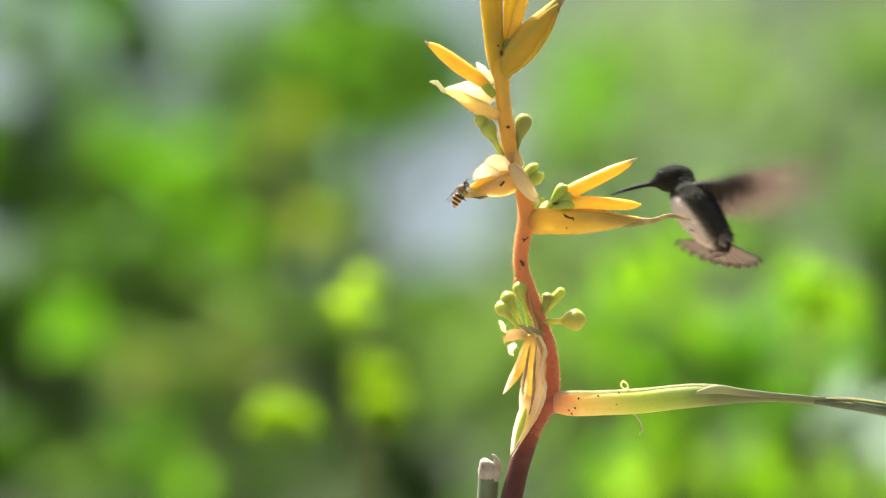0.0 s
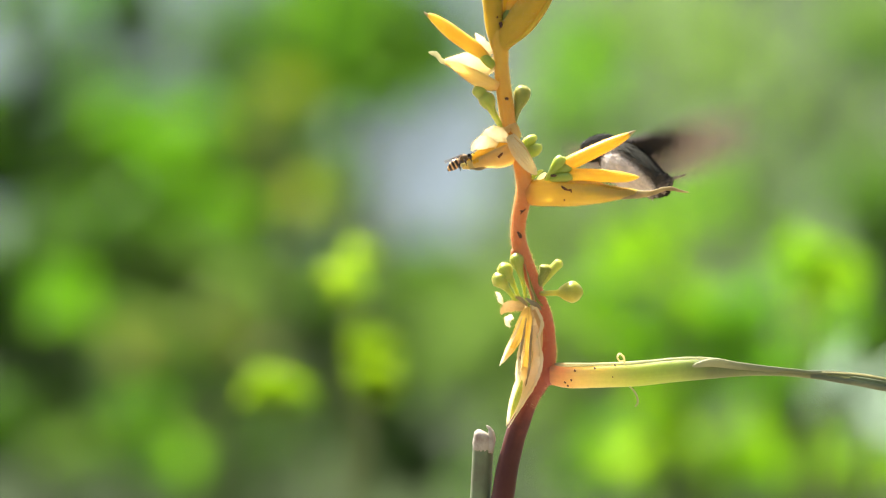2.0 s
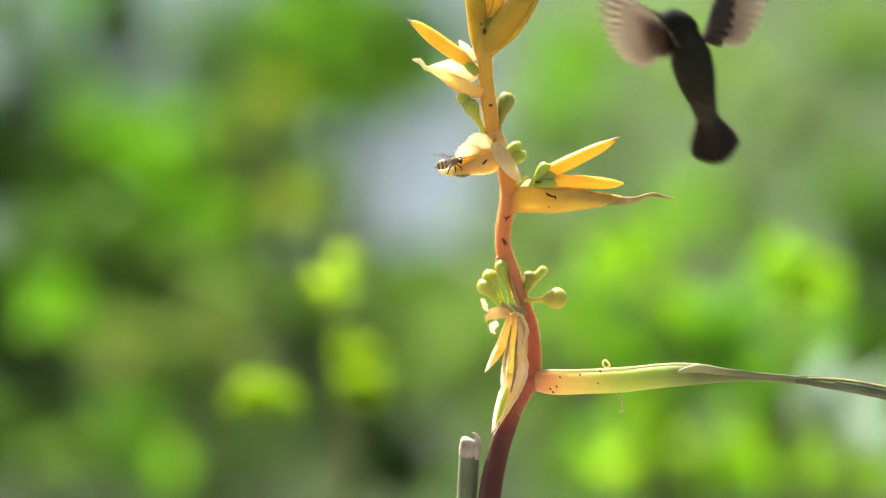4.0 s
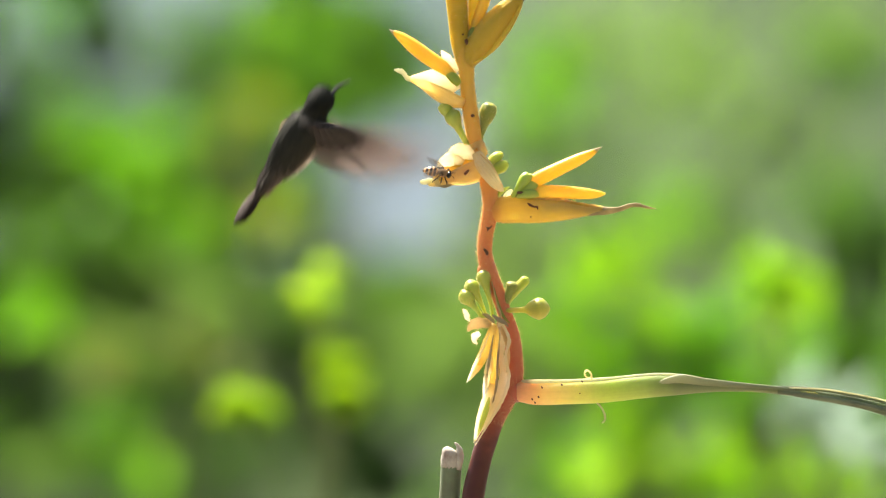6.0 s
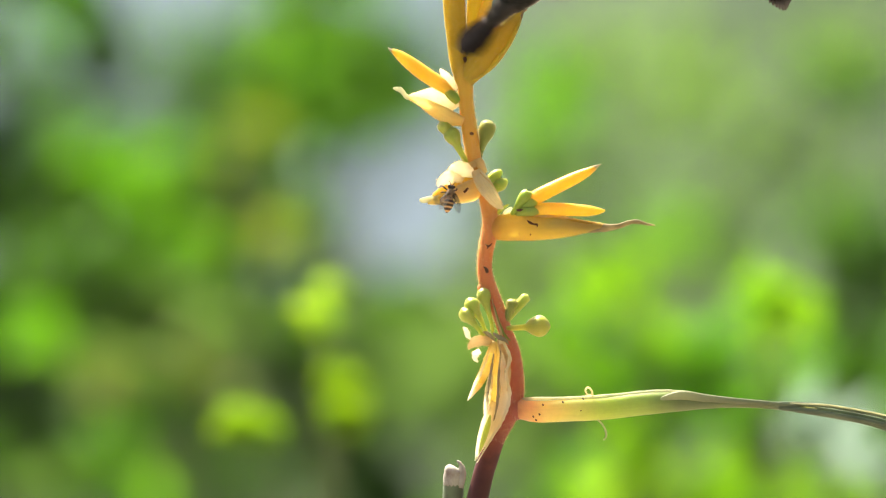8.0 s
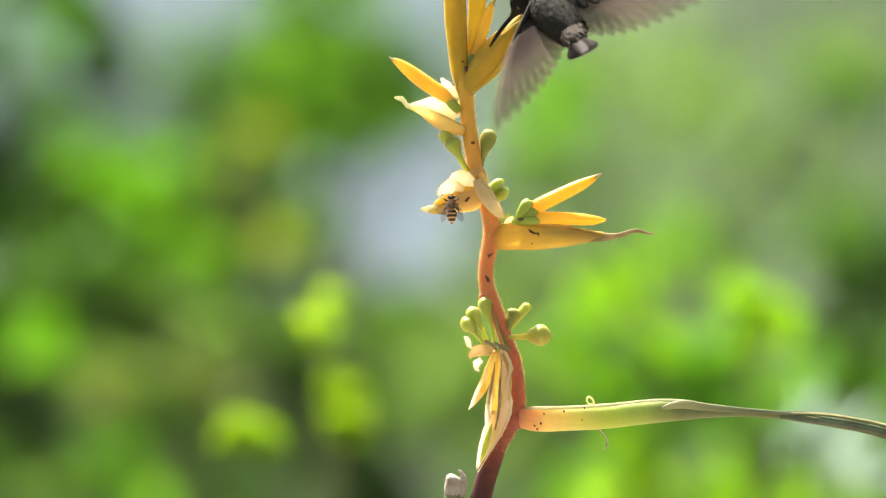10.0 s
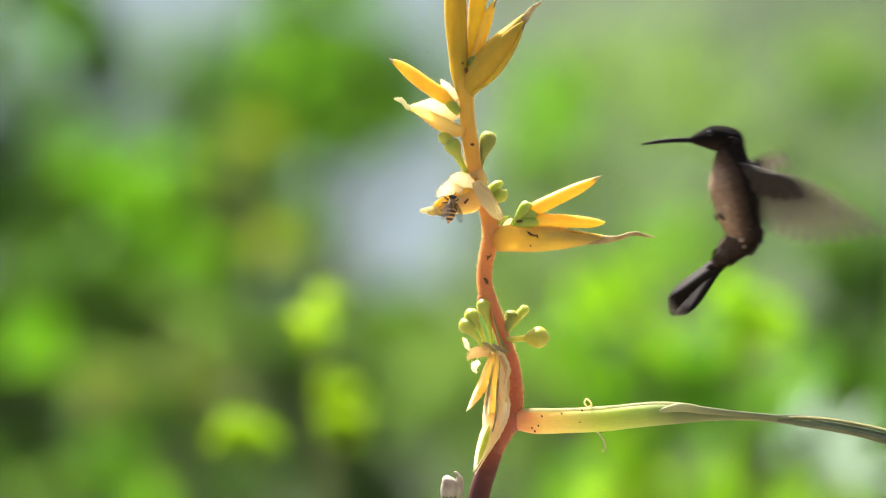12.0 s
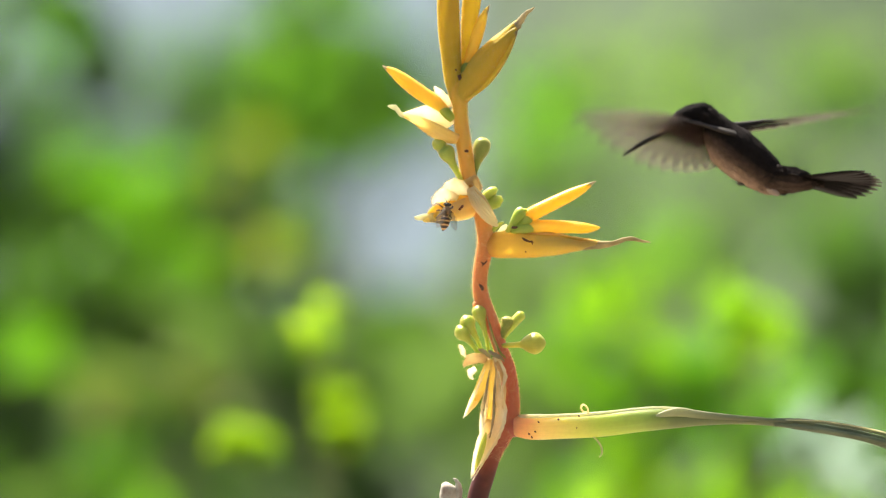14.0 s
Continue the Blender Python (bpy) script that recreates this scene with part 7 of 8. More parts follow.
A_WINGS = ([
    (0, 169, -59, 154), (1, -121, -67, 81), (2, -136, -56, 86), (3, 172, -52, 141), (4, 147, -29, 170), (5, 152, -31, 166), (6, 180, -51, 134), (7, -133, -52, 82),
    (8, -132, -48, 77), (9, -175, -49, 126), (10, 157, -31, 160), (11, 162, -30, 155), (12, -170, -46, 120), (13, -133, -43, 75), (14, -90, -31, 65), (15, -121, -39, 102),
    (16, -151, -31, 139), (17, 162, -33, 168), (18, -167, -48, 131), (19, -128, -44, 85), (20, -134, -40, 93), (21, -169, -43, 135), (22, 165, -28, 170), (23, 164, -25, 173),
    (24, -172, -40, 140), (25, -139, -40, 99), (26, -137, -39, 96), (27, -170, -41, 138), (28, 165, -26, 171), (29, 167, -29, 168), (30, -167, -42, 133), (31, -133, -39, 92),
    (32, -131, -39, 89), (33, -166, -43, 131), (34, 167, -30, 167), (35, 161, -32, 169), (36, -169, -48, 132), (37, -129, -44, 87), (38, -91, -51, 33), (39, -119, -76, 76),
    (40, 146, -67, -176), (41, 76, -67, -75), (42, 12, -62, -33), (43, -26, -45, -20), (44, -119, -62, 74), (45, 178, -65, 148), (46, 150, -43, -170), (47, 158, -33, -178),
    (48, -177, -52, 146), (49, -134, -52, 93), (50, -135, -48, 94), (51, -173, -49, 143), (52, 162, -32, 180), (53, 167, -28, 175), (54, -169, -43, 140), (55, -137, -42, 96),
    (56, -141, -43, 103), (57, -175, -42, 147), (58, 164, -25, 180), (59, 154, -20, 178), (60, 174, -37, 147), (61, -155, -40, 107), (62, -146, -43, 108), (63, 180, -39, 150),
    (64, 159, -20, 179), (65, 147, -22, 179), (66, 169, -41, 149), (67, -155, -45, 106), (68, -140, -55, 100), (69, 176, -51, 153), (70, 155, -30, -174), (71, 161, -44, -120),
    (72, 135, -67, -117), (73, 41, -79, -43), (74, -18, -57, -16), (75, 34, -72, -43), (76, 109, -67, -95), (77, 86, -70, -80), (78, 12, -67, -30), (79, -27, -50, -15),
    (80, -92, -59, 38), (81, -155, -80, 116), (82, 139, -60, -165), (83, 148, -44, -180), (84, -174, -65, 136), (85, -112, -57, 67), (86, -117, -44, 73), (87, -159, -54, 120),
    (88, 162, -41, 163), (89, -168, -43, 154), (90, -128, -51, 108), (91, -94, -37, 68), (92, -131, -38, 89), (93, -164, -42, 131), (94, 168, -30, 167), (95, 159, -13, -175),
    (96, 176, -33, 158), (97, -155, -41, 120), (99, -154, -16, 80), (101, -169, 4, 43), (102, 173, -20, 58), (103, 145, -36, 84), (107, 127, 1, 142), (108, 149, -20, 127),
    (109, 179, -33, 102), (116, -167, -12, 77), (117, 173, -20, 58), (118, 156, -33, 41), (125, 146, -19, 96), (126, 149, -20, 127), (127, 150, -22, 158), (134, 170, -21, 91),
    (135, 173, -20, 58), (136, 175, -18, 25), (143, -179, -29, 105), (144, 149, -20, 127), (145, 122, -3, 141), (149, 141, -34, 73), (150, 173, -20, 58), (151, -160, -1, 53),
    (155, 180, -37, 115), (156, 149, -20, 127), (157, 118, 8, 82), (158, 103, 8, 4), (159, 80, 27, -42), (160, 48, 46, -67), (161, 72, 58, -72), (162, 111, 39, -36),
    (163, 145, -1, 7), (164, 149, -46, 74), (165, 102, -72, 159), (166, 176, -83, 82), (167, -106, -78, -2), (168, 78, -71, -177), (169, 83, -40, -173), (170, 58, -41, 176),
    (171, 72, -70, 153), (172, -178, -73, 34), (173, 179, -50, 34), (174, 130, -65, 90), (175, 81, -50, 146), (176, 97, -37, 131), (177, 125, -45, 90), (178, 153, -37, 49),
    (179, 117, 13, 107), (180, 89, 19, 115), (181, 60, 28, 120), (182, 100, 35, 109), (183, 123, 31, 97), (184, 147, 30, 84), (185, 156, -19, 58), (186, 150, -20, 91),
    (187, 145, -18, 124), (188, 129, -33, 136), (189, 146, -40, 98), (190, 166, -36, 58), (191, 159, -60, 78), (192, 117, -52, 135), (193, 101, -31, 166), (194, 148, -27, 89),
    (195, 173, -20, 58), (196, -169, -3, 33), (197, 174, -29, 96), (198, 149, -20, 127), (199, 132, -1, 151), (200, 148, -27, 89), (201, 173, -20, 58), (202, -169, -3, 33),
    (203, 174, -29, 96), (204, 149, -20, 127), (205, 132, -1, 151), (206, 148, -27, 89), (207, 173, -20, 58), (208, -169, -3, 33), (209, 174, -29, 96), (210, 149, -20, 127),
    (211, 132, -1, 151), (212, 152, -25, 91), (213, 173, -20, 58), (214, -172, -5, 30), (215, 169, -27, 94), (216, 149, -20, 127), (217, 135, -4, 155), (218, 152, -25, 91),
    (219, 173, -20, 58), (220, -172, -5, 30), (221, 174, -29, 96), (222, 149, -20, 127), (223, 132, -1, 151), (227, 144, -29, 86), (228, 173, -20, 58), (229, -166, -1, 38),
    (230, 177, -31, 98), (231, 149, -20, 127), (232, 129, 0, 147), (233, 144, -29, 86), (234, 173, -20, 58), (235, -174, 5, 39), (236, 112, 47, 20), (237, 89, 22, 23),
    (238, 86, -1, 44), (239, 142, -20, 86), (240, 173, -20, 58), (241, -171, -4, 32), (242, 154, -22, 94), (243, 149, -20, 127), (244, 145, -16, 160), (245, 170, -21, 91),
    (246, 173, -20, 58), (247, 175, -18, 25), (254, 160, -32, 94), (255, 149, -20, 127), (256, 146, -5, 156), (269, 163, -9, 89), (270, 173, -20, 58), (271, -172, -24, 24),
    (287, 137, -38, 108), (288, 149, -20, 127), (289, 165, -7, 148), (305, 169, 4, 79), (306, 173, -20, 58), (307, 106, -70, 123), (308, 55, -7, -167), (309, 75, 10, -125),
    (310, 80, -13, -104), (311, 70, -12, -106), (312, 65, 12, -127), (313, 49, 31, -154), (314, 99, 36, -120), (315, 102, 11, -98), (316, 96, -13, -78), (317, 73, -22, -101),
    (318, 71, 2, -122), (320, 52, 10, -106), (321, 53, 39, -80), (322, 18, 45, -122), (323, 18, 47, -122), (324, 54, 41, -79), (325, 75, 20, -51), (326, 49, -3, -55),
    (327, 42, 9, -84), (328, 36, -34, -89), (330, 62, -79, -117), (331, 101, -51, -159), (332, 119, -25, 169), (333, 130, -56, 162), (334, -149, -72, 77), (335, -163, -14, 35),
    (336, 173, -20, 58), (337, 146, -6, 83), (338, 94, 46, 24), (339, 108, 76, 34), (340, -137, 66, 146), (341, 127, 54, 71), (342, 99, 33, 39), (343, 88, 10, 57),
    (344, 100, 16, 141), (345, 115, -15, 172), (346, 127, -45, 170), (347, 118, -26, 170), (348, 107, 4, 170), (349, 93, 33, 162), (350, 124, 1, 131), (351, 149, -20, 127),
    (352, -180, -36, 112), (356, -155, -26, 57), (357, 173, -20, 58), (358, 143, -15, 55), (362, 162, 4, 109), (363, 149, -20, 127), (364, 124, -38, 155), (368, 146, -42, 78),
    (369, 173, -20, 58), (370, -170, 7, 50), (371, -180, -36, 112), (372, 149, -20, 127), (373, 121, -5, 99), (374, 128, -16, 16), (375, 127, 15, -10), (376, 153, 30, 13),
    (377, -160, -37, 27), (378, 150, -80, 90), (379, 78, -57, 164), (380, 141, -32, 78), (381, 173, -20, 58), (382, -166, 4, 42), (383, 134, 17, -21), (384, 129, -15, -16),
    (385, 121, -44, -0), (386, 98, -28, 19), (387, 123, -11, -4), (388, 139, 13, -19), (389, 106, 22, 22), (390, 76, 16, 26), (391, 46, 14, 33), (392, 76, -30, 30),
    (393, 102, -14, 5), (394, 119, 8, -11), (395, 102, 37, -8), (396, 105, 6, -1), (397, 108, -24, 12), (398, 138, -30, 71), (399, 173, -20, 58), (400, -161, -0, 47),
    (407, -180, -35, 106), (408, 149, -20, 127), (409, 125, 1, 137), (419, 141, -32, 78), (420, 173, -20, 58),
], [
    (0, 95, -67, -108), (1, 113, -54, -114), (2, 9, -25, -26), (3, -20, 9, -34), (4, -46, 24, -54), (5, -17, -7, -56), (6, 11, -18, -48), (7, 39, -31, -46),
    (8, 6, -20, -45), (9, -19, -7, -54), (10, -47, 0, -68), (11, -63, 2, -77), (12, -36, -3, -59), (13, -12, -14, -45), (14, -2, -24, -46), (15, -27, -12, -57),
    (16, -52, -6, -72), (17, -6, -18, -46), (18, 22, -27, -40), (19, 52, -38, -40), (20, 15, -43, -9), (21, -6, -23, -17), (22, -27, -7, -30), (23, -25, -11, -27),
    (24, -4, -27, -14), (25, 16, -47, -7), (26, 12, -44, -7), (27, -8, -24, -16), (28, -28, -9, -30), (29, -64, 13, -54), (30, -39, 5, -31), (31, -19, -12, -13),
    (32, 24, 8, -3), (33, 5, 26, -27), (34, -24, 34, -61), (35, -28, 49, -67), (36, 9, 40, -24), (37, 28, 18, 3), (38, 31, 17, 11), (39, 16, 41, -13),
    (40, -20, 54, -57), (41, -8, 56, -42), (42, 22, 38, -2), (43, 32, 12, 20), (44, 31, 20, 15), (45, 17, 44, -10), (46, -21, 58, -58), (47, -9, 53, -42),
    (48, 20, 36, -3), (49, 29, 12, 20), (50, 26, 8, 23), (51, 18, 32, -0), (52, -7, 49, -37), (53, -8, 37, -37), (54, 14, 22, -5), (55, 24, -0, 18),
    (56, -18, -19, -6), (57, -35, -2, -24), (58, -58, 8, -46), (59, -43, -12, -47), (60, -19, -20, -33), (61, 5, -33, -23), (62, -10, -21, -19), (63, -31, -6, -33),
    (64, -55, 3, -52), (65, -62, 6, -58), (66, -36, -1, -38), (67, -14, -14, -23), (68, 28, 10, 9), (69, 13, 33, -15), (70, -17, 46, -53), (71, -18, 55, -53),
    (72, 16, 41, -9), (73, 29, 17, 16), (74, 27, 18, 22), (75, 17, 42, -4), (76, -15, 57, -48), (77, -15, 53, -48), (78, 15, 38, -7), (79, 27, 15, 18),
    (80, 32, 22, 13), (81, 17, 47, -12), (82, -25, 60, -64), (83, -38, 66, -79), (84, 21, 55, -13), (85, 38, 29, 12), (86, 0, -15, -23), (87, -23, 2, -35),
    (88, -51, 13, -52), (89, -71, -19, -44), (90, -42, -30, -40), (91, -10, -40, -43), (92, -16, -50, -23), (93, -44, -34, -24), (94, -68, -20, -32), (95, -34, -8, -33),
    (96, -13, -22, -17), (97, 6, -40, -7), (101, 38, -30, -58), (102, 7, -20, -58), (103, -22, -11, -62), (107, 4, -38, -124), (108, 31, -20, -127), (109, 57, -3, -121),
    (116, 28, -25, -91), (117, 7, -20, -58), (118, -8, -5, -30), (125, 29, -21, -94), (126, 31, -20, -127), (127, 33, -18, -160), (134, 4, -19, -89), (135, 7, -20, -58),
    (136, 9, -22, -27), (139, 37, -19, -78), (143, 53, 2, -122), (144, 31, -20, -127), (145, 6, -42, -122), (149, -20, -1, -53), (150, 7, -20, -58), (151, 39, -34, -73),
    (155, 56, 1, -134), (156, 31, -20, -127), (157, 0, -5, -111), (158, -11, 76, -124), (159, 127, 58, 22), (160, 113, 28, 17), (161, 133, 16, 39), (162, 157, 40, 45),
    (163, -165, 44, 68), (164, -171, -34, 65), (165, 163, -50, 89), (166, 137, -47, 113), (167, 125, -27, 117), (168, 160, -35, 90), (169, -165, 9, 59), (170, 92, 82, -48),
    (171, 88, 52, -50), (172, 111, 27, -23), (173, 105, 27, -27), (174, 81, 49, -56), (175, 34, 54, -107), (176, 28, 34, -107), (177, 55, 33, -69), (178, 75, 19, -37),
    (179, 82, 23, -18), (180, 60, 44, -46), (181, 19, 50, -92), (182, 41, 28, -72), (183, 60, 17, -40), (184, 69, -1, -14), (185, 63, 38, -53), (186, 57, 40, -89),
    (187, 50, 38, -125), (188, 32, 29, -106), (189, 50, 28, -69), (190, 64, 19, -36), (191, 88, 15, -13), (192, 76, 37, -39), (193, 42, 46, -83), (194, -12, -7, -75),
    (195, 7, -20, -58), (196, 29, -35, -47), (197, 53, -8, -112), (198, 31, -20, -127), (199, 11, -37, -138), (200, -16, -10, -73), (201, 7, -20, -58), (202, 29, -35, -47),
    (203, 53, -8, -112), (204, 31, -20, -127), (205, 11, -37, -138), (206, -16, -10, -73), (207, 7, -20, -58), (208, 29, -35, -47), (209, 53, -8, -112), (210, 31, -20, -127),
    (211, 11, -37, -138), (212, -13, -12, -77), (213, 7, -20, -58), (214, 24, -33, -41), (215, 50, -11, -107), (216, 31, -20, -127), (217, 15, -35, -144), (218, -13, -12, -77),
    (219, 7, -20, -58), (220, 24, -33, -41), (221, 53, -8, -112), (222, 31, -20, -127), (223, 11, -37, -138), (227, -18, -7, -68), (228, 7, -20, -58), (229, 33, -36, -54),
    (230, 56, -5, -116), (231, 31, -20, -127), (232, 7, -38, -131), (233, -18, -7, -68), (234, 7, -20, -58), (235, 45, -29, -52), (236, 108, -6, -26), (237, 105, 19, -38),
    (238, 66, 32, -73), (239, -5, -6, -78), (240, 7, -20, -58), (241, 26, -34, -44), (242, 37, -18, -97), (243, 31, -20, -127), (244, 28, -24, -157), (245, 4, -19, -89),
    (246, 7, -20, -58), (247, 9, -22, -27), (254, 48, -21, -105), (255, 31, -20, -127), (256, 15, -25, -149), (269, 5, -5, -86), (270, 7, -20, -58), (271, 0, -33, -26),
    (287, 41, -39, -107), (288, 31, -20, -127), (289, 17, -5, -149), (305, 20, 1, -81), (306, 7, -20, -58), (307, -4, -19, -21), (308, 55, 12, 22), (309, 89, -3, 14),
    (310, 113, -10, -10), (311, 113, -10, -10), (312, 89, -3, 14), (313, 70, 11, 33), (314, 69, 9, 32), (315, 89, -6, 13), (316, 114, -12, -11), (317, 111, -7, -12),
    (318, 88, -1, 11), (320, 154, 1, 28), (321, 179, -22, 44), (322, 150, -25, 74), (323, 150, -27, 74), (324, 180, -24, 44), (325, -157, -8, 20), (326, 174, 9, 20),
    (327, 161, 4, 47), (328, 122, 35, 23), (330, 61, 29, -19), (331, 36, 55, -32), (332, 33, 44, -44), (333, 57, 19, -32), (334, 73, -9, -30), (335, 22, -38, -43),
    (336, 7, -20, -58), (337, -12, -6, -76), (338, -24, -51, -62), (339, 32, -60, -109), (340, 79, -44, -147), (341, 80, -21, -136), (342, 54, -42, -110), (343, 1, -1, -56),
    (344, -3, 75, -48), (345, 90, 62, 50), (346, 67, 34, 28), (347, 64, -38, 19), (348, 70, -7, 20), (349, 38, 31, -26), (350, 0, -11, -89), (351, 31, -20, -127),
    (352, 56, 1, -131), (356, 21, -47, -78), (357, 7, -20, -58), (358, 3, 10, -45), (362, 18, 4, -109), (363, 31, -20, -127), (364, 56, -38, -155), (366, 5, -41, -95),
    (368, -25, -12, -55), (369, 7, -20, -58), (370, 40, -25, -65), (371, 56, 1, -131), (372, 31, -20, -127), (373, -0, -36, -112), (374, 65, -47, 180), (375, 65, -15, 180),
    (376, 82, 31, -147), (377, 132, 15, -59), (378, 128, 6, -11), (379, 83, 38, -38), (380, -0, 8, -61), (381, 7, -20, -58), (382, 57, -25, -98), (383, 67, 27, -162),
    (384, 51, 10, 162), (385, 52, -20, 151), (386, 41, -11, 151), (387, 53, 15, 166), (388, 75, 35, -170), (389, 120, -6, -149), (390, 91, -10, -159), (391, 64, -18, -174),
    (392, 69, -6, 109), (393, 55, 20, 115), (394, 43, 47, 124), (395, 77, 35, -173), (396, 75, 4, -179), (397, 57, -41, -160), (398, -14, -18, -70), (399, 7, -20, -58),
    (400, 38, -35, -67), (407, 57, -1, -126), (408, 31, -20, -127), (409, 1, -37, -118), (419, -20, -3, -58), (420, 7, -20, -58),
])
B_BODY = [
    (0, 0.1555, 0.0500, 1.8116, 0, -80, -180), (6.6, 0.1711, 0.0500, 1.7610, 0, -80, -180), (7.2, 0.1647, 0.0300, 1.6687, 0, -80, -180),
    (7.3, 0.1551, 0.0300, 1.6552, 0, -80, -180), (7.4, 0.1455, 0.0300, 1.6558, 0, -80, -180), (7.5, 0.1379, 0.0300, 1.6567, 0, -80, -180),
    (7.6, 0.1455, 0.0300, 1.6587, 0, -80, -180), (7.7, 0.1335, 0.0300, 1.6562, 0, -80, -180), (7.8, 0.1335, 0.0300, 1.6590, 0, -80, -180),
    (7.9, 0.1311, 0.0300, 1.6594, 0, -80, -180), (8, 0.1311, 0.0300, 1.6573, 0, -80, -180), (8.1, 0.1358, 0.0300, 1.6589, 0, -80, -180),
    (8.2, 0.1381, 0.0300, 1.6577, 0, -80, -180), (8.6, 0.1642, 0.0300, 1.6989, 0, -80, -180), (9.5, 0.2657, 0.0500, 1.7210, 0, -80, -180),
    (10.8, 0.3131, 0.0500, 1.6271, 0, -70, -180), (11.4, 0.2758, 0.0300, 1.5552, 10, -70, -180), (11.6, 0.2333, 0.0200, 1.5236, 15, -75, -180),
    (11.7, 0.2052, 0.0600, 1.5209, 15, -80, -180), (11.8, 0.1723, 0.0600, 1.5201, 15, -82, -180), (11.9, 0.1427, 0.0600, 1.5199, 15, -78, -180),
    (12, 0.1247, 0.0600, 1.5215, 15, -76, -180), (12.1, 0.1183, 0.0600, 1.5199, 15, -74, -180), (12.2, 0.1155, 0.0600, 1.5203, 15, -66, -180),
    (12.3, 0.1164, 0.0600, 1.5206, 15, -60, -180), (12.4, 0.1157, 0.0600, 1.5232, 15, -56, -180), (12.5, 0.1187, 0.0600, 1.5267, 15, -52, -180),
    (12.6, 0.1247, 0.0600, 1.5271, 15, -43, -180), (12.7, 0.1247, 0.0600, 1.5258, 15, -41, -180), (12.8, 0.1269, 0.0600, 1.5249, 12, -45, -180),
    (12.9, 0.1257, 0.0600, 1.5258, 12, -44, -180), (13, 0.1229, 0.0600, 1.5267, 12, -43, -180), (13.1, 0.1232, 0.0600, 1.5256, 0, -40, -180),
    (13.2, 0.1253, 0.0600, 1.5342, 0, -30, -180), (13.25, 0.1269, 0.0600, 1.5359, 0, -25, -180), (13.3, 0.1278, 0.0600, 1.5377, 0, -20, -180),
    (13.4, 0.1231, 0.0600, 1.5381, 12, -36, 165), (13.5, 0.1165, 0.0600, 1.5404, 5, -37, 155), (13.6, 0.1236, 0.0600, 1.5420, 0, -28, 169),
    (13.7, 0.1215, 0.0600, 1.5438, -5, -24, -180), (13.8, 0.1305, 0.0600, 1.5418, -5, -20, -180), (13.9, 0.1278, 0.0600, 1.5391, -6, -31, -180),
    (14, 0.1262, 0.0600, 1.5417, -12, -37, -180),
]
B_HEAD = [
    (0, 0, -0, 0), (6.6, 0, -0, 0), (7.2, 0, -0, 0), (7.3, 0, 20, 0), (7.4, 0, 50, 0), (7.5, 0, 50, 0),
    (7.6, 0, 50, 0), (7.7, 0, 50, 0), (7.8, 0, 50, 0), (7.9, 0, 50, 0), (8, 0, 50, 0), (8.1, 0, 50, 0),
    (8.2, 0, 50, 0), (8.6, 0, 20, 0), (9.5, 0, 60, 0), (10.8, 0, 70, 0), (11.4, -17, 68, -26), (11.6, -28, 67, -40),
    (11.7, -37, 71, -51), (11.8, -42, 72, -56), (11.9, -33, 70, -46), (12, -33, 70, -46), (12.1, -28, 67, -40), (12.2, -18, 62, -30),
    (12.3, -13, 57, -24), (12.4, -10, 52, -20), (12.5, -8, 49, -18), (12.6, -5, 39, -13), (12.7, -4, 38, -12), (12.8, -5, 44, -12),
    (12.9, -4, 43, -11), (13, -5, 44, -12), (13.1, 0, 60, 0), (13.2, 0, 57, 0), (13.25, 0, 52, 0), (13.3, 0, 46, 0),
    (13.4, -5, 63, -8), (13.5, 12, 65, 19), (13.6, 4, 54, 9), (13.7, 3, 51, 6), (13.8, 2, 47, 5), (13.9, 5, 58, 9),
    (14, 12, 60, 21),
]
B_TAIL = [
    (0, 30, -25, 0), (6.6, 30, -25, 0), (7.2, 30, -32, 0), (7.3, 30, -32, 0), (7.4, 30, 5, 0), (7.5, 30, -2, 0),
    (7.6, 30, 5, 0), (7.7, 30, -0, 0), (7.8, 30, -0, 0), (7.9, 30, -0, 0), (8, 30, -0, 0), (8.1, 30, -0, 0),
    (8.2, 30, -0, 0), (8.6, 30, -0, 0), (9.5, 30, -0, 0), (10.8, 30, 0, 0), (11.4, 30, -5, 1), (11.6, 30, -5, 1),
    (11.7, 30, -5, 1), (11.8, 30, -8, 2), (11.9, 17, -57, 24), (12, 18, -55, 22), (12.1, 28, -25, 7), (12.2, 30, 1, -0),
    (12.3, 30, 2, -1), (12.4, 30, 2, -1), (12.5, 30, 6, -2), (12.6, 30, 0, 0), (12.7, 30, 3, -1), (12.8, 30, 5, -1),
    (12.9, 30, 6, -1), (13, 29, 17, -4), (13.1, 30, -28, 0), (13.2, 30, -78, 0), (13.25, 30, -25, 0), (13.3, 30, 25, 0),
    (13.4, 51, 15, 6), (13.5, 64, 12, 23), (13.6, 34, -45, -10), (13.7, 30, -18, -2), (13.8, 30, -0, 0), (13.9, 31, 30, 3),
    (14, 32, 32, 8),
]
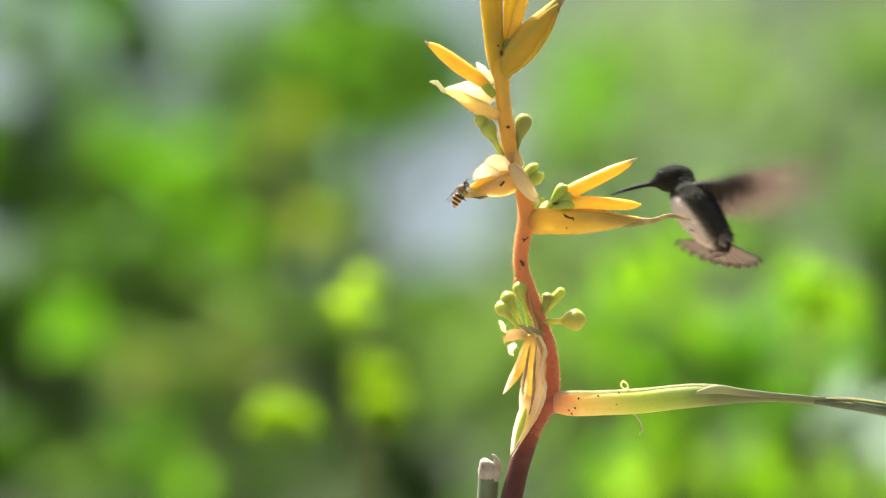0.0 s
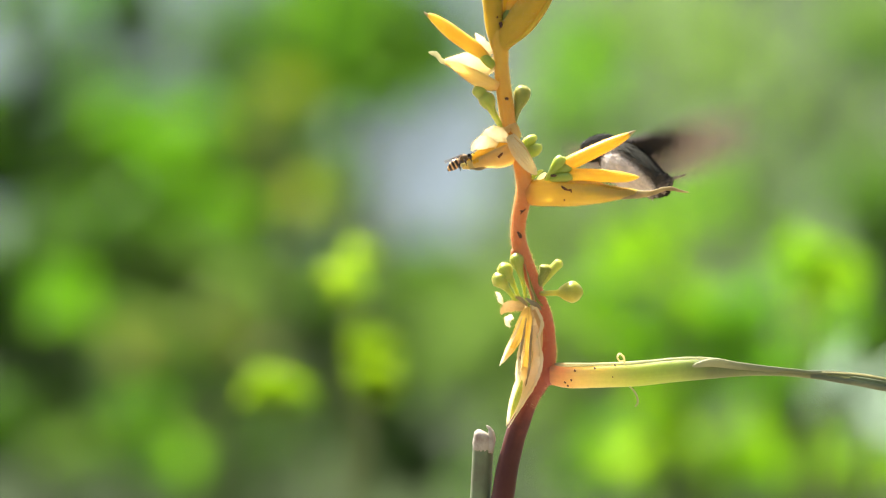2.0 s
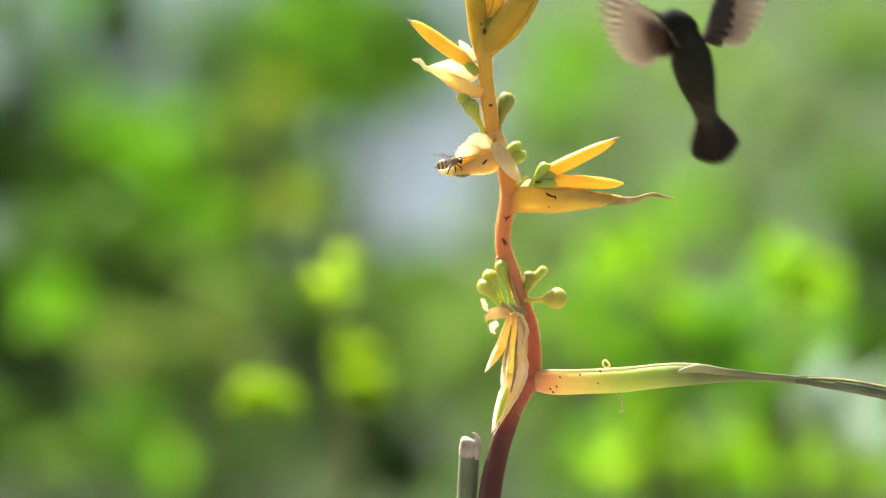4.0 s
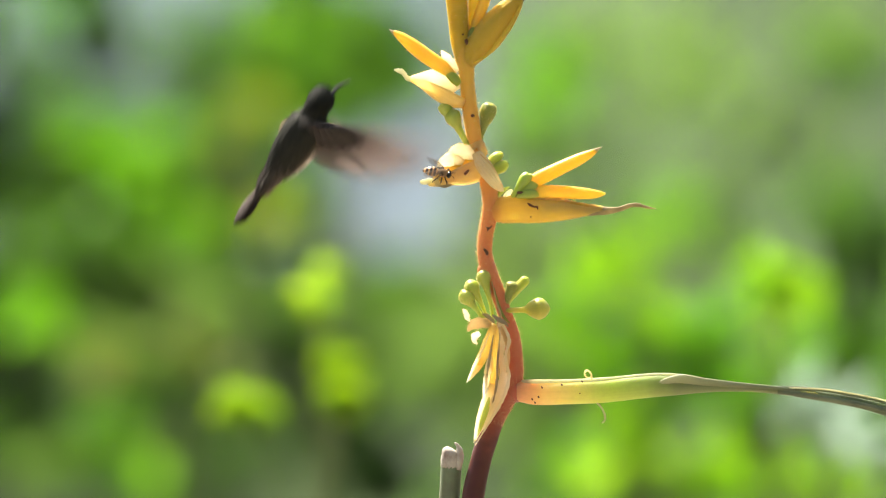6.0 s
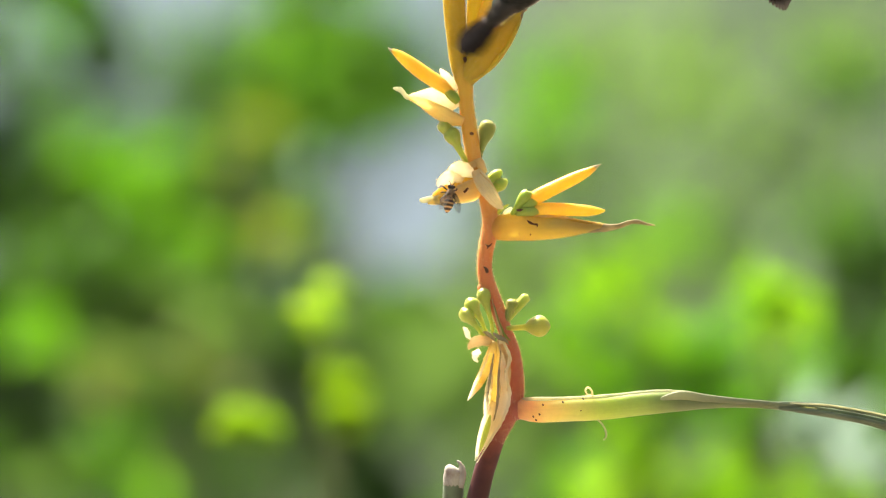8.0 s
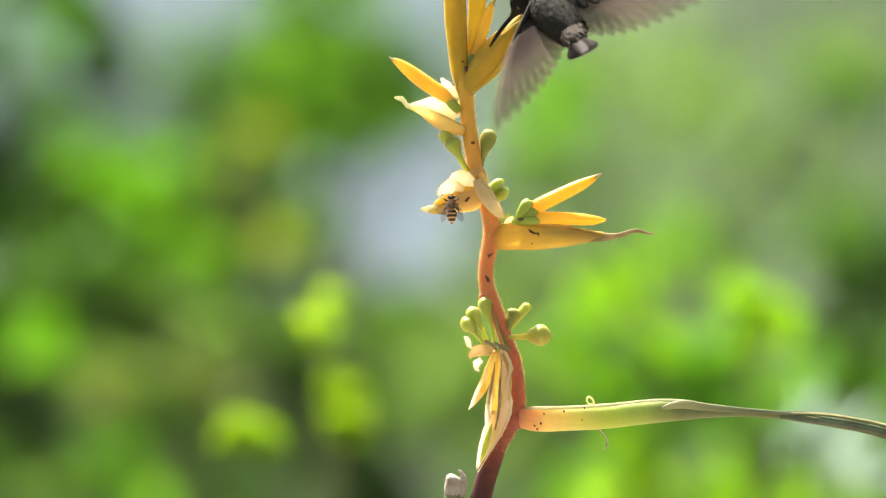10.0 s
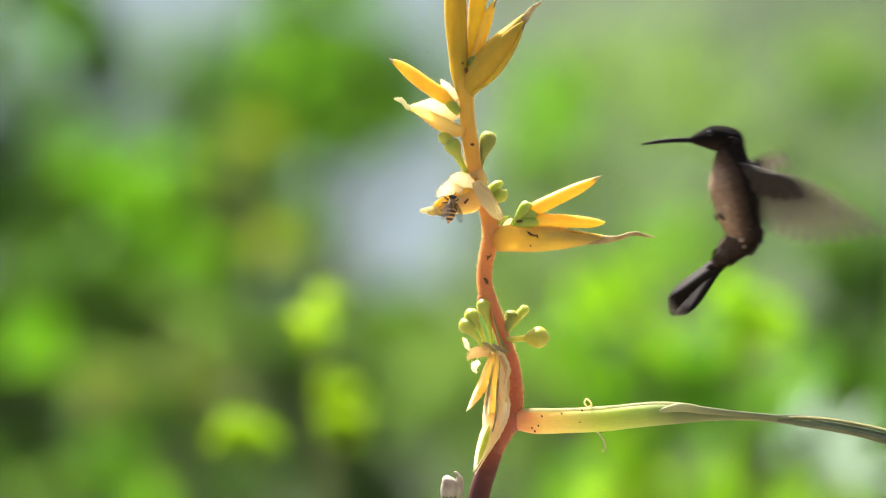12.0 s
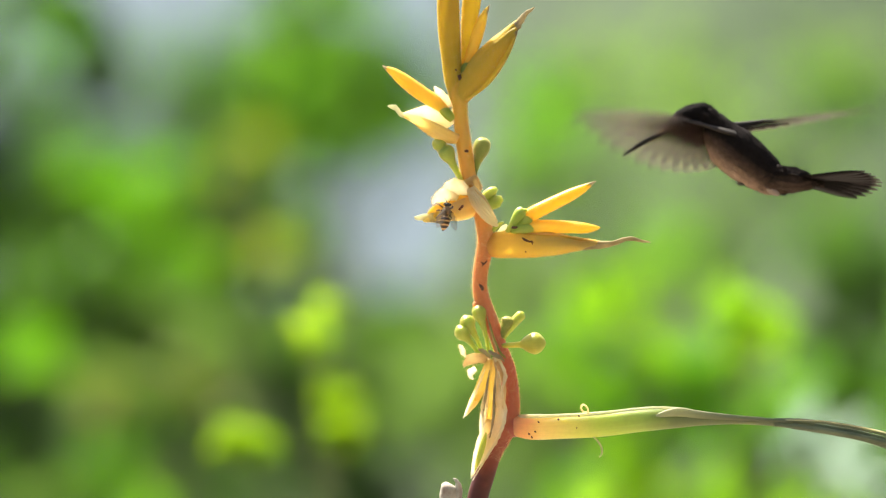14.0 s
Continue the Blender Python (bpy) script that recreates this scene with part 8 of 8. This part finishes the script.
B_FAN = [
    (0, 6), (6.6, 6), (7.2, 6), (7.3, 6), (7.4, 6), (7.5, 6), (7.6, 6), (7.7, 6), (7.8, 6), (7.9, 6),
    (8, 6), (8.1, 6), (8.2, 6), (8.6, 6), (9.5, 6), (10.8, 6), (11.4, 6), (11.6, 6), (11.7, 6), (11.8, 5),
    (11.9, 4), (12, 5), (12.1, 4), (12.2, 4), (12.3, 4), (12.4, 5), (12.5, 5), (12.6, 5), (12.7, 5), (12.8, 5),
    (12.9, 7), (13, 9), (13.1, 7), (13.2, 6), (13.25, 6), (13.3, 7), (13.4, 22), (13.5, 26), (13.6, 16), (13.7, 8),
    (13.8, 8), (13.9, 9), (14, 13),
]
B_WINGS = ([
    (0, 149, -20, 127), (1, 171, -33, 117), (197, -167, -6, 53), (198, 173, -20, 58), (199, 150, -31, 68), (215, 130, -5, 131), (216, 149, -20, 127), (217, 171, -33, 117),
    (218, -167, -6, 53), (219, 173, -20, 58), (220, 150, -31, 68), (221, 130, -5, 131), (222, 149, -20, 127), (223, 171, -33, 117), (224, -167, -6, 53), (225, 173, -20, 58),
    (226, 150, -31, 68), (227, 130, -5, 131), (228, 149, -20, 127), (229, 171, -33, 117), (230, -167, -6, 53), (231, 173, -20, 58), (232, 150, -31, 68), (233, 130, -5, 131),
    (234, 149, -20, 127), (235, 171, -33, 117), (236, -167, -6, 53), (237, 173, -20, 58), (238, 150, -31, 68), (239, 130, -5, 131), (240, 149, -20, 127), (241, 171, -33, 117),
    (242, -167, -6, 53), (243, 173, -20, 58), (244, 150, -31, 68), (245, 130, -5, 131), (246, 149, -20, 127), (247, 171, -33, 117), (257, -167, -6, 53), (258, 173, -20, 58),
    (259, 150, -31, 68), (284, 130, -5, 131), (285, 149, -20, 127), (286, 171, -33, 117), (323, -167, -6, 53), (324, 173, -20, 58), (325, 150, -31, 68), (341, 130, -4, 135),
    (342, 149, -20, 127), (343, 171, -32, 113), (347, -168, -6, 47), (348, 173, -20, 58), (349, 150, -29, 74), (350, 131, -4, 137), (351, 149, -20, 127), (352, 159, 2, 107),
    (353, 82, 58, 39), (354, 38, 26, 4), (355, 20, -37, -18), (356, 131, -74, -172), (357, 172, -60, 123), (358, -138, -64, 72), (359, 152, -57, 131), (360, 141, -50, 143),
    (361, 133, -42, 151), (362, 158, -38, 154), (363, 178, -57, 132), (364, -14, -53, -14), (365, 30, 12, -11), (366, 56, 16, 17), (367, 48, -6, 23), (368, 27, -20, -16),
    (369, 20, 2, -21), (370, -0, -11, -38), (371, -117, -86, 58), (372, 148, -46, 148), (373, 105, -45, -134), (374, 65, -17, -47), (375, 63, 23, -20), (376, 30, -6, -50),
    (377, -9, -77, -40), (378, 165, -55, 136), (379, 146, -35, 156), (380, 135, -21, 163), (381, 146, -42, 151), (382, 34, -65, -80), (383, 36, 5, -48), (384, 64, 16, -14),
    (385, 67, -39, -52), (386, 128, -53, -163), (387, 162, -51, 136), (388, -159, -63, 98), (389, -47, -63, 2), (390, -75, -86, 34), (391, 69, -80, -90), (392, 32, -22, -1),
    (393, 43, 17, 10), (394, 49, 40, 13), (395, 21, 21, -32), (396, 34, 0, -30), (397, 60, -68, -104), (398, 149, -20, 127), (399, 148, -60, 159), (400, 129, -50, -160),
    (401, 74, -44, -45), (402, 58, -12, -18), (403, 45, 9, -19), (404, 29, 12, 23), (405, 28, 6, 21), (406, 23, -34, -14), (407, 95, -59, -129), (408, 118, -61, -171),
    (409, 35, -44, -54), (410, 66, 11, -15), (411, 91, 2, 15), (412, 85, -22, 14), (413, 35, -7, -1), (414, 35, 17, 2), (415, 22, 25, -10), (416, -3, -46, -33),
    (417, 53, -74, -94), (418, 70, -51, -90), (419, 65, 2, -23), (420, 76, 24, -0),
], [
    (0, 31, -20, -127), (1, 50, -5, -131), (197, 30, -31, -68), (198, 7, -20, -58), (199, -13, -6, -53), (215, 9, -33, -117), (216, 31, -20, -127), (217, 50, -5, -131),
    (218, 30, -31, -68), (219, 7, -20, -58), (220, -13, -6, -53), (221, 9, -33, -117), (222, 31, -20, -127), (223, 50, -5, -131), (224, 30, -31, -68), (225, 7, -20, -58),
    (226, -13, -6, -53), (227, 9, -33, -117), (228, 31, -20, -127), (229, 50, -5, -131), (230, 30, -31, -68), (231, 7, -20, -58), (232, -13, -6, -53), (233, 9, -33, -117),
    (234, 31, -20, -127), (235, 50, -5, -131), (236, 30, -31, -68), (237, 7, -20, -58), (238, -13, -6, -53), (239, 9, -33, -117), (240, 31, -20, -127), (241, 50, -5, -131),
    (242, 30, -31, -68), (243, 7, -20, -58), (244, -13, -6, -53), (245, 9, -33, -117), (246, 31, -20, -127), (247, 50, -5, -131), (257, 30, -31, -68), (258, 7, -20, -58),
    (259, -13, -6, -53), (284, 9, -33, -117), (285, 31, -20, -127), (286, 50, -5, -131), (323, 30, -31, -68), (324, 7, -20, -58), (325, -13, -6, -53), (341, 10, -33, -121),
    (342, 31, -20, -127), (343, 51, -6, -127), (347, 29, -32, -61), (348, 7, -20, -58), (349, -14, -8, -59), (350, 10, -34, -124), (351, 31, -20, -127), (352, 53, -8, -114),
    (353, 53, -24, -38), (354, 40, -6, -30), (355, 21, 10, -41), (356, -36, -37, -56), (357, -12, -52, -71), (358, 27, -55, -97), (359, 78, -43, -102), (360, 46, -45, -86),
    (361, -3, -38, -65), (362, -80, -13, -58), (363, -71, -21, -59), (364, -48, -32, -63), (365, -67, -39, -20), (366, -76, -17, -22), (367, -79, -11, -12), (368, -105, -62, 65),
    (369, -171, -51, 142), (370, 174, -31, 158), (371, 72, -43, -123), (372, 40, -53, -105), (373, 4, -46, -76), (374, 39, 10, -43), (375, 55, 1, -31), (376, 63, -13, -28),
    (377, 10, 14, -25), (378, -3, 34, -37), (379, -25, 35, -59), (380, -13, -41, -69), (381, 32, -54, -100), (382, 66, -46, -120), (383, 61, -18, -44), (384, 44, -2, -46),
    (385, 26, 14, -53), (386, -10, -55, -58), (387, 35, -62, -92), (388, 92, -56, -139), (389, 159, -10, 142), (390, 178, -19, 130), (391, -160, -39, 115), (392, 20, -64, -67),
    (393, 65, -59, -107), (394, 57, -41, -60), (395, 49, 2, 8), (396, 85, 36, 53), (397, 26, 29, -55), (398, 31, -20, -127), (399, 35, -49, -102), (400, -5, 7, -55),
    (401, 56, 69, 17), (402, 96, 39, 73), (403, 73, 25, 61), (404, 55, 17, 68), (405, 76, 31, 81), (406, 125, 24, 119), (407, 165, -43, 137), (408, 151, -44, 152),
    (409, 119, -36, -159), (410, 81, -18, -66), (411, 65, 14, -40), (412, 46, 10, -54), (413, 79, -58, -106), (414, 133, -43, -161), (415, 141, -20, -168), (416, 130, -22, 161),
    (417, 140, -44, 158), (418, 160, -65, 144), (419, 149, -49, -157), (420, 153, -42, -162),
])


def ended(rows, last):
    """The rows, held from the clip's start to its end."""
    rows = list(rows)
    if rows[0][0] > 0:
        rows.insert(0, (0, *rows[0][1:]))
    if rows[-1][0] < last:
        rows.append((last, *rows[-1][1:]))
    return rows


def fly(bird, body, head_rows, tail_rows, fan, wing_rows):
    whole, head, tail, vanes, wings, size, nape = bird
    at = lambda place: tuple(size * v for v in place)
    walk(whole, [(r[0], pose(*r[1:])) for r in ended(body, 14.0)])
    walk(head, [(r[0], pose(*at(nape), *r[1:])) for r in ended(head_rows, 14.0)])
    walk(tail, [(r[0], pose(*at(TAIL_AT), *r[1:])) for r in ended(tail_rows, 14.0)])
    for vane, j in vanes:
        walk(vane, [(t, pose(*vane.location, 0, 0, j * a * 0.5)) for t, a in ended(fan, 14.0)])
    for s in (0, 1):
        walk(wings[s], [(r[0] / FPS, pose(*at(WING_AT[s]), *r[1:])) for r in ended(wing_rows[s], 420)])


def motions():
    walk(plant, [(t, pose(*PIVOT, 0, a, 0)) for t, a in SWAY])
    walk(bee, [(r[0], pose(*r[1:])) for r in BEE_WAY])
    fly(bird_a, A_BODY, A_HEAD, A_TAIL, A_FAN, A_WINGS)
    fly(bird_b, B_BODY, B_HEAD, B_TAIL, B_FAN, B_WINGS)
    # the lime shrub leans over in the wind
    at = tuple(lime_shrub.location)
    walk(lime_shrub, [(0, pose(*at)), (1, pose(*at, 0, 0.35, 0)), (3, pose(*at)), (7.5, pose(*at)), (8, pose(*at, 0, -0.2, 0)), (10.5, pose(*at, 0, -1.0, 0)), (14, pose(*at, 0, -1.1, 0))])


motions()
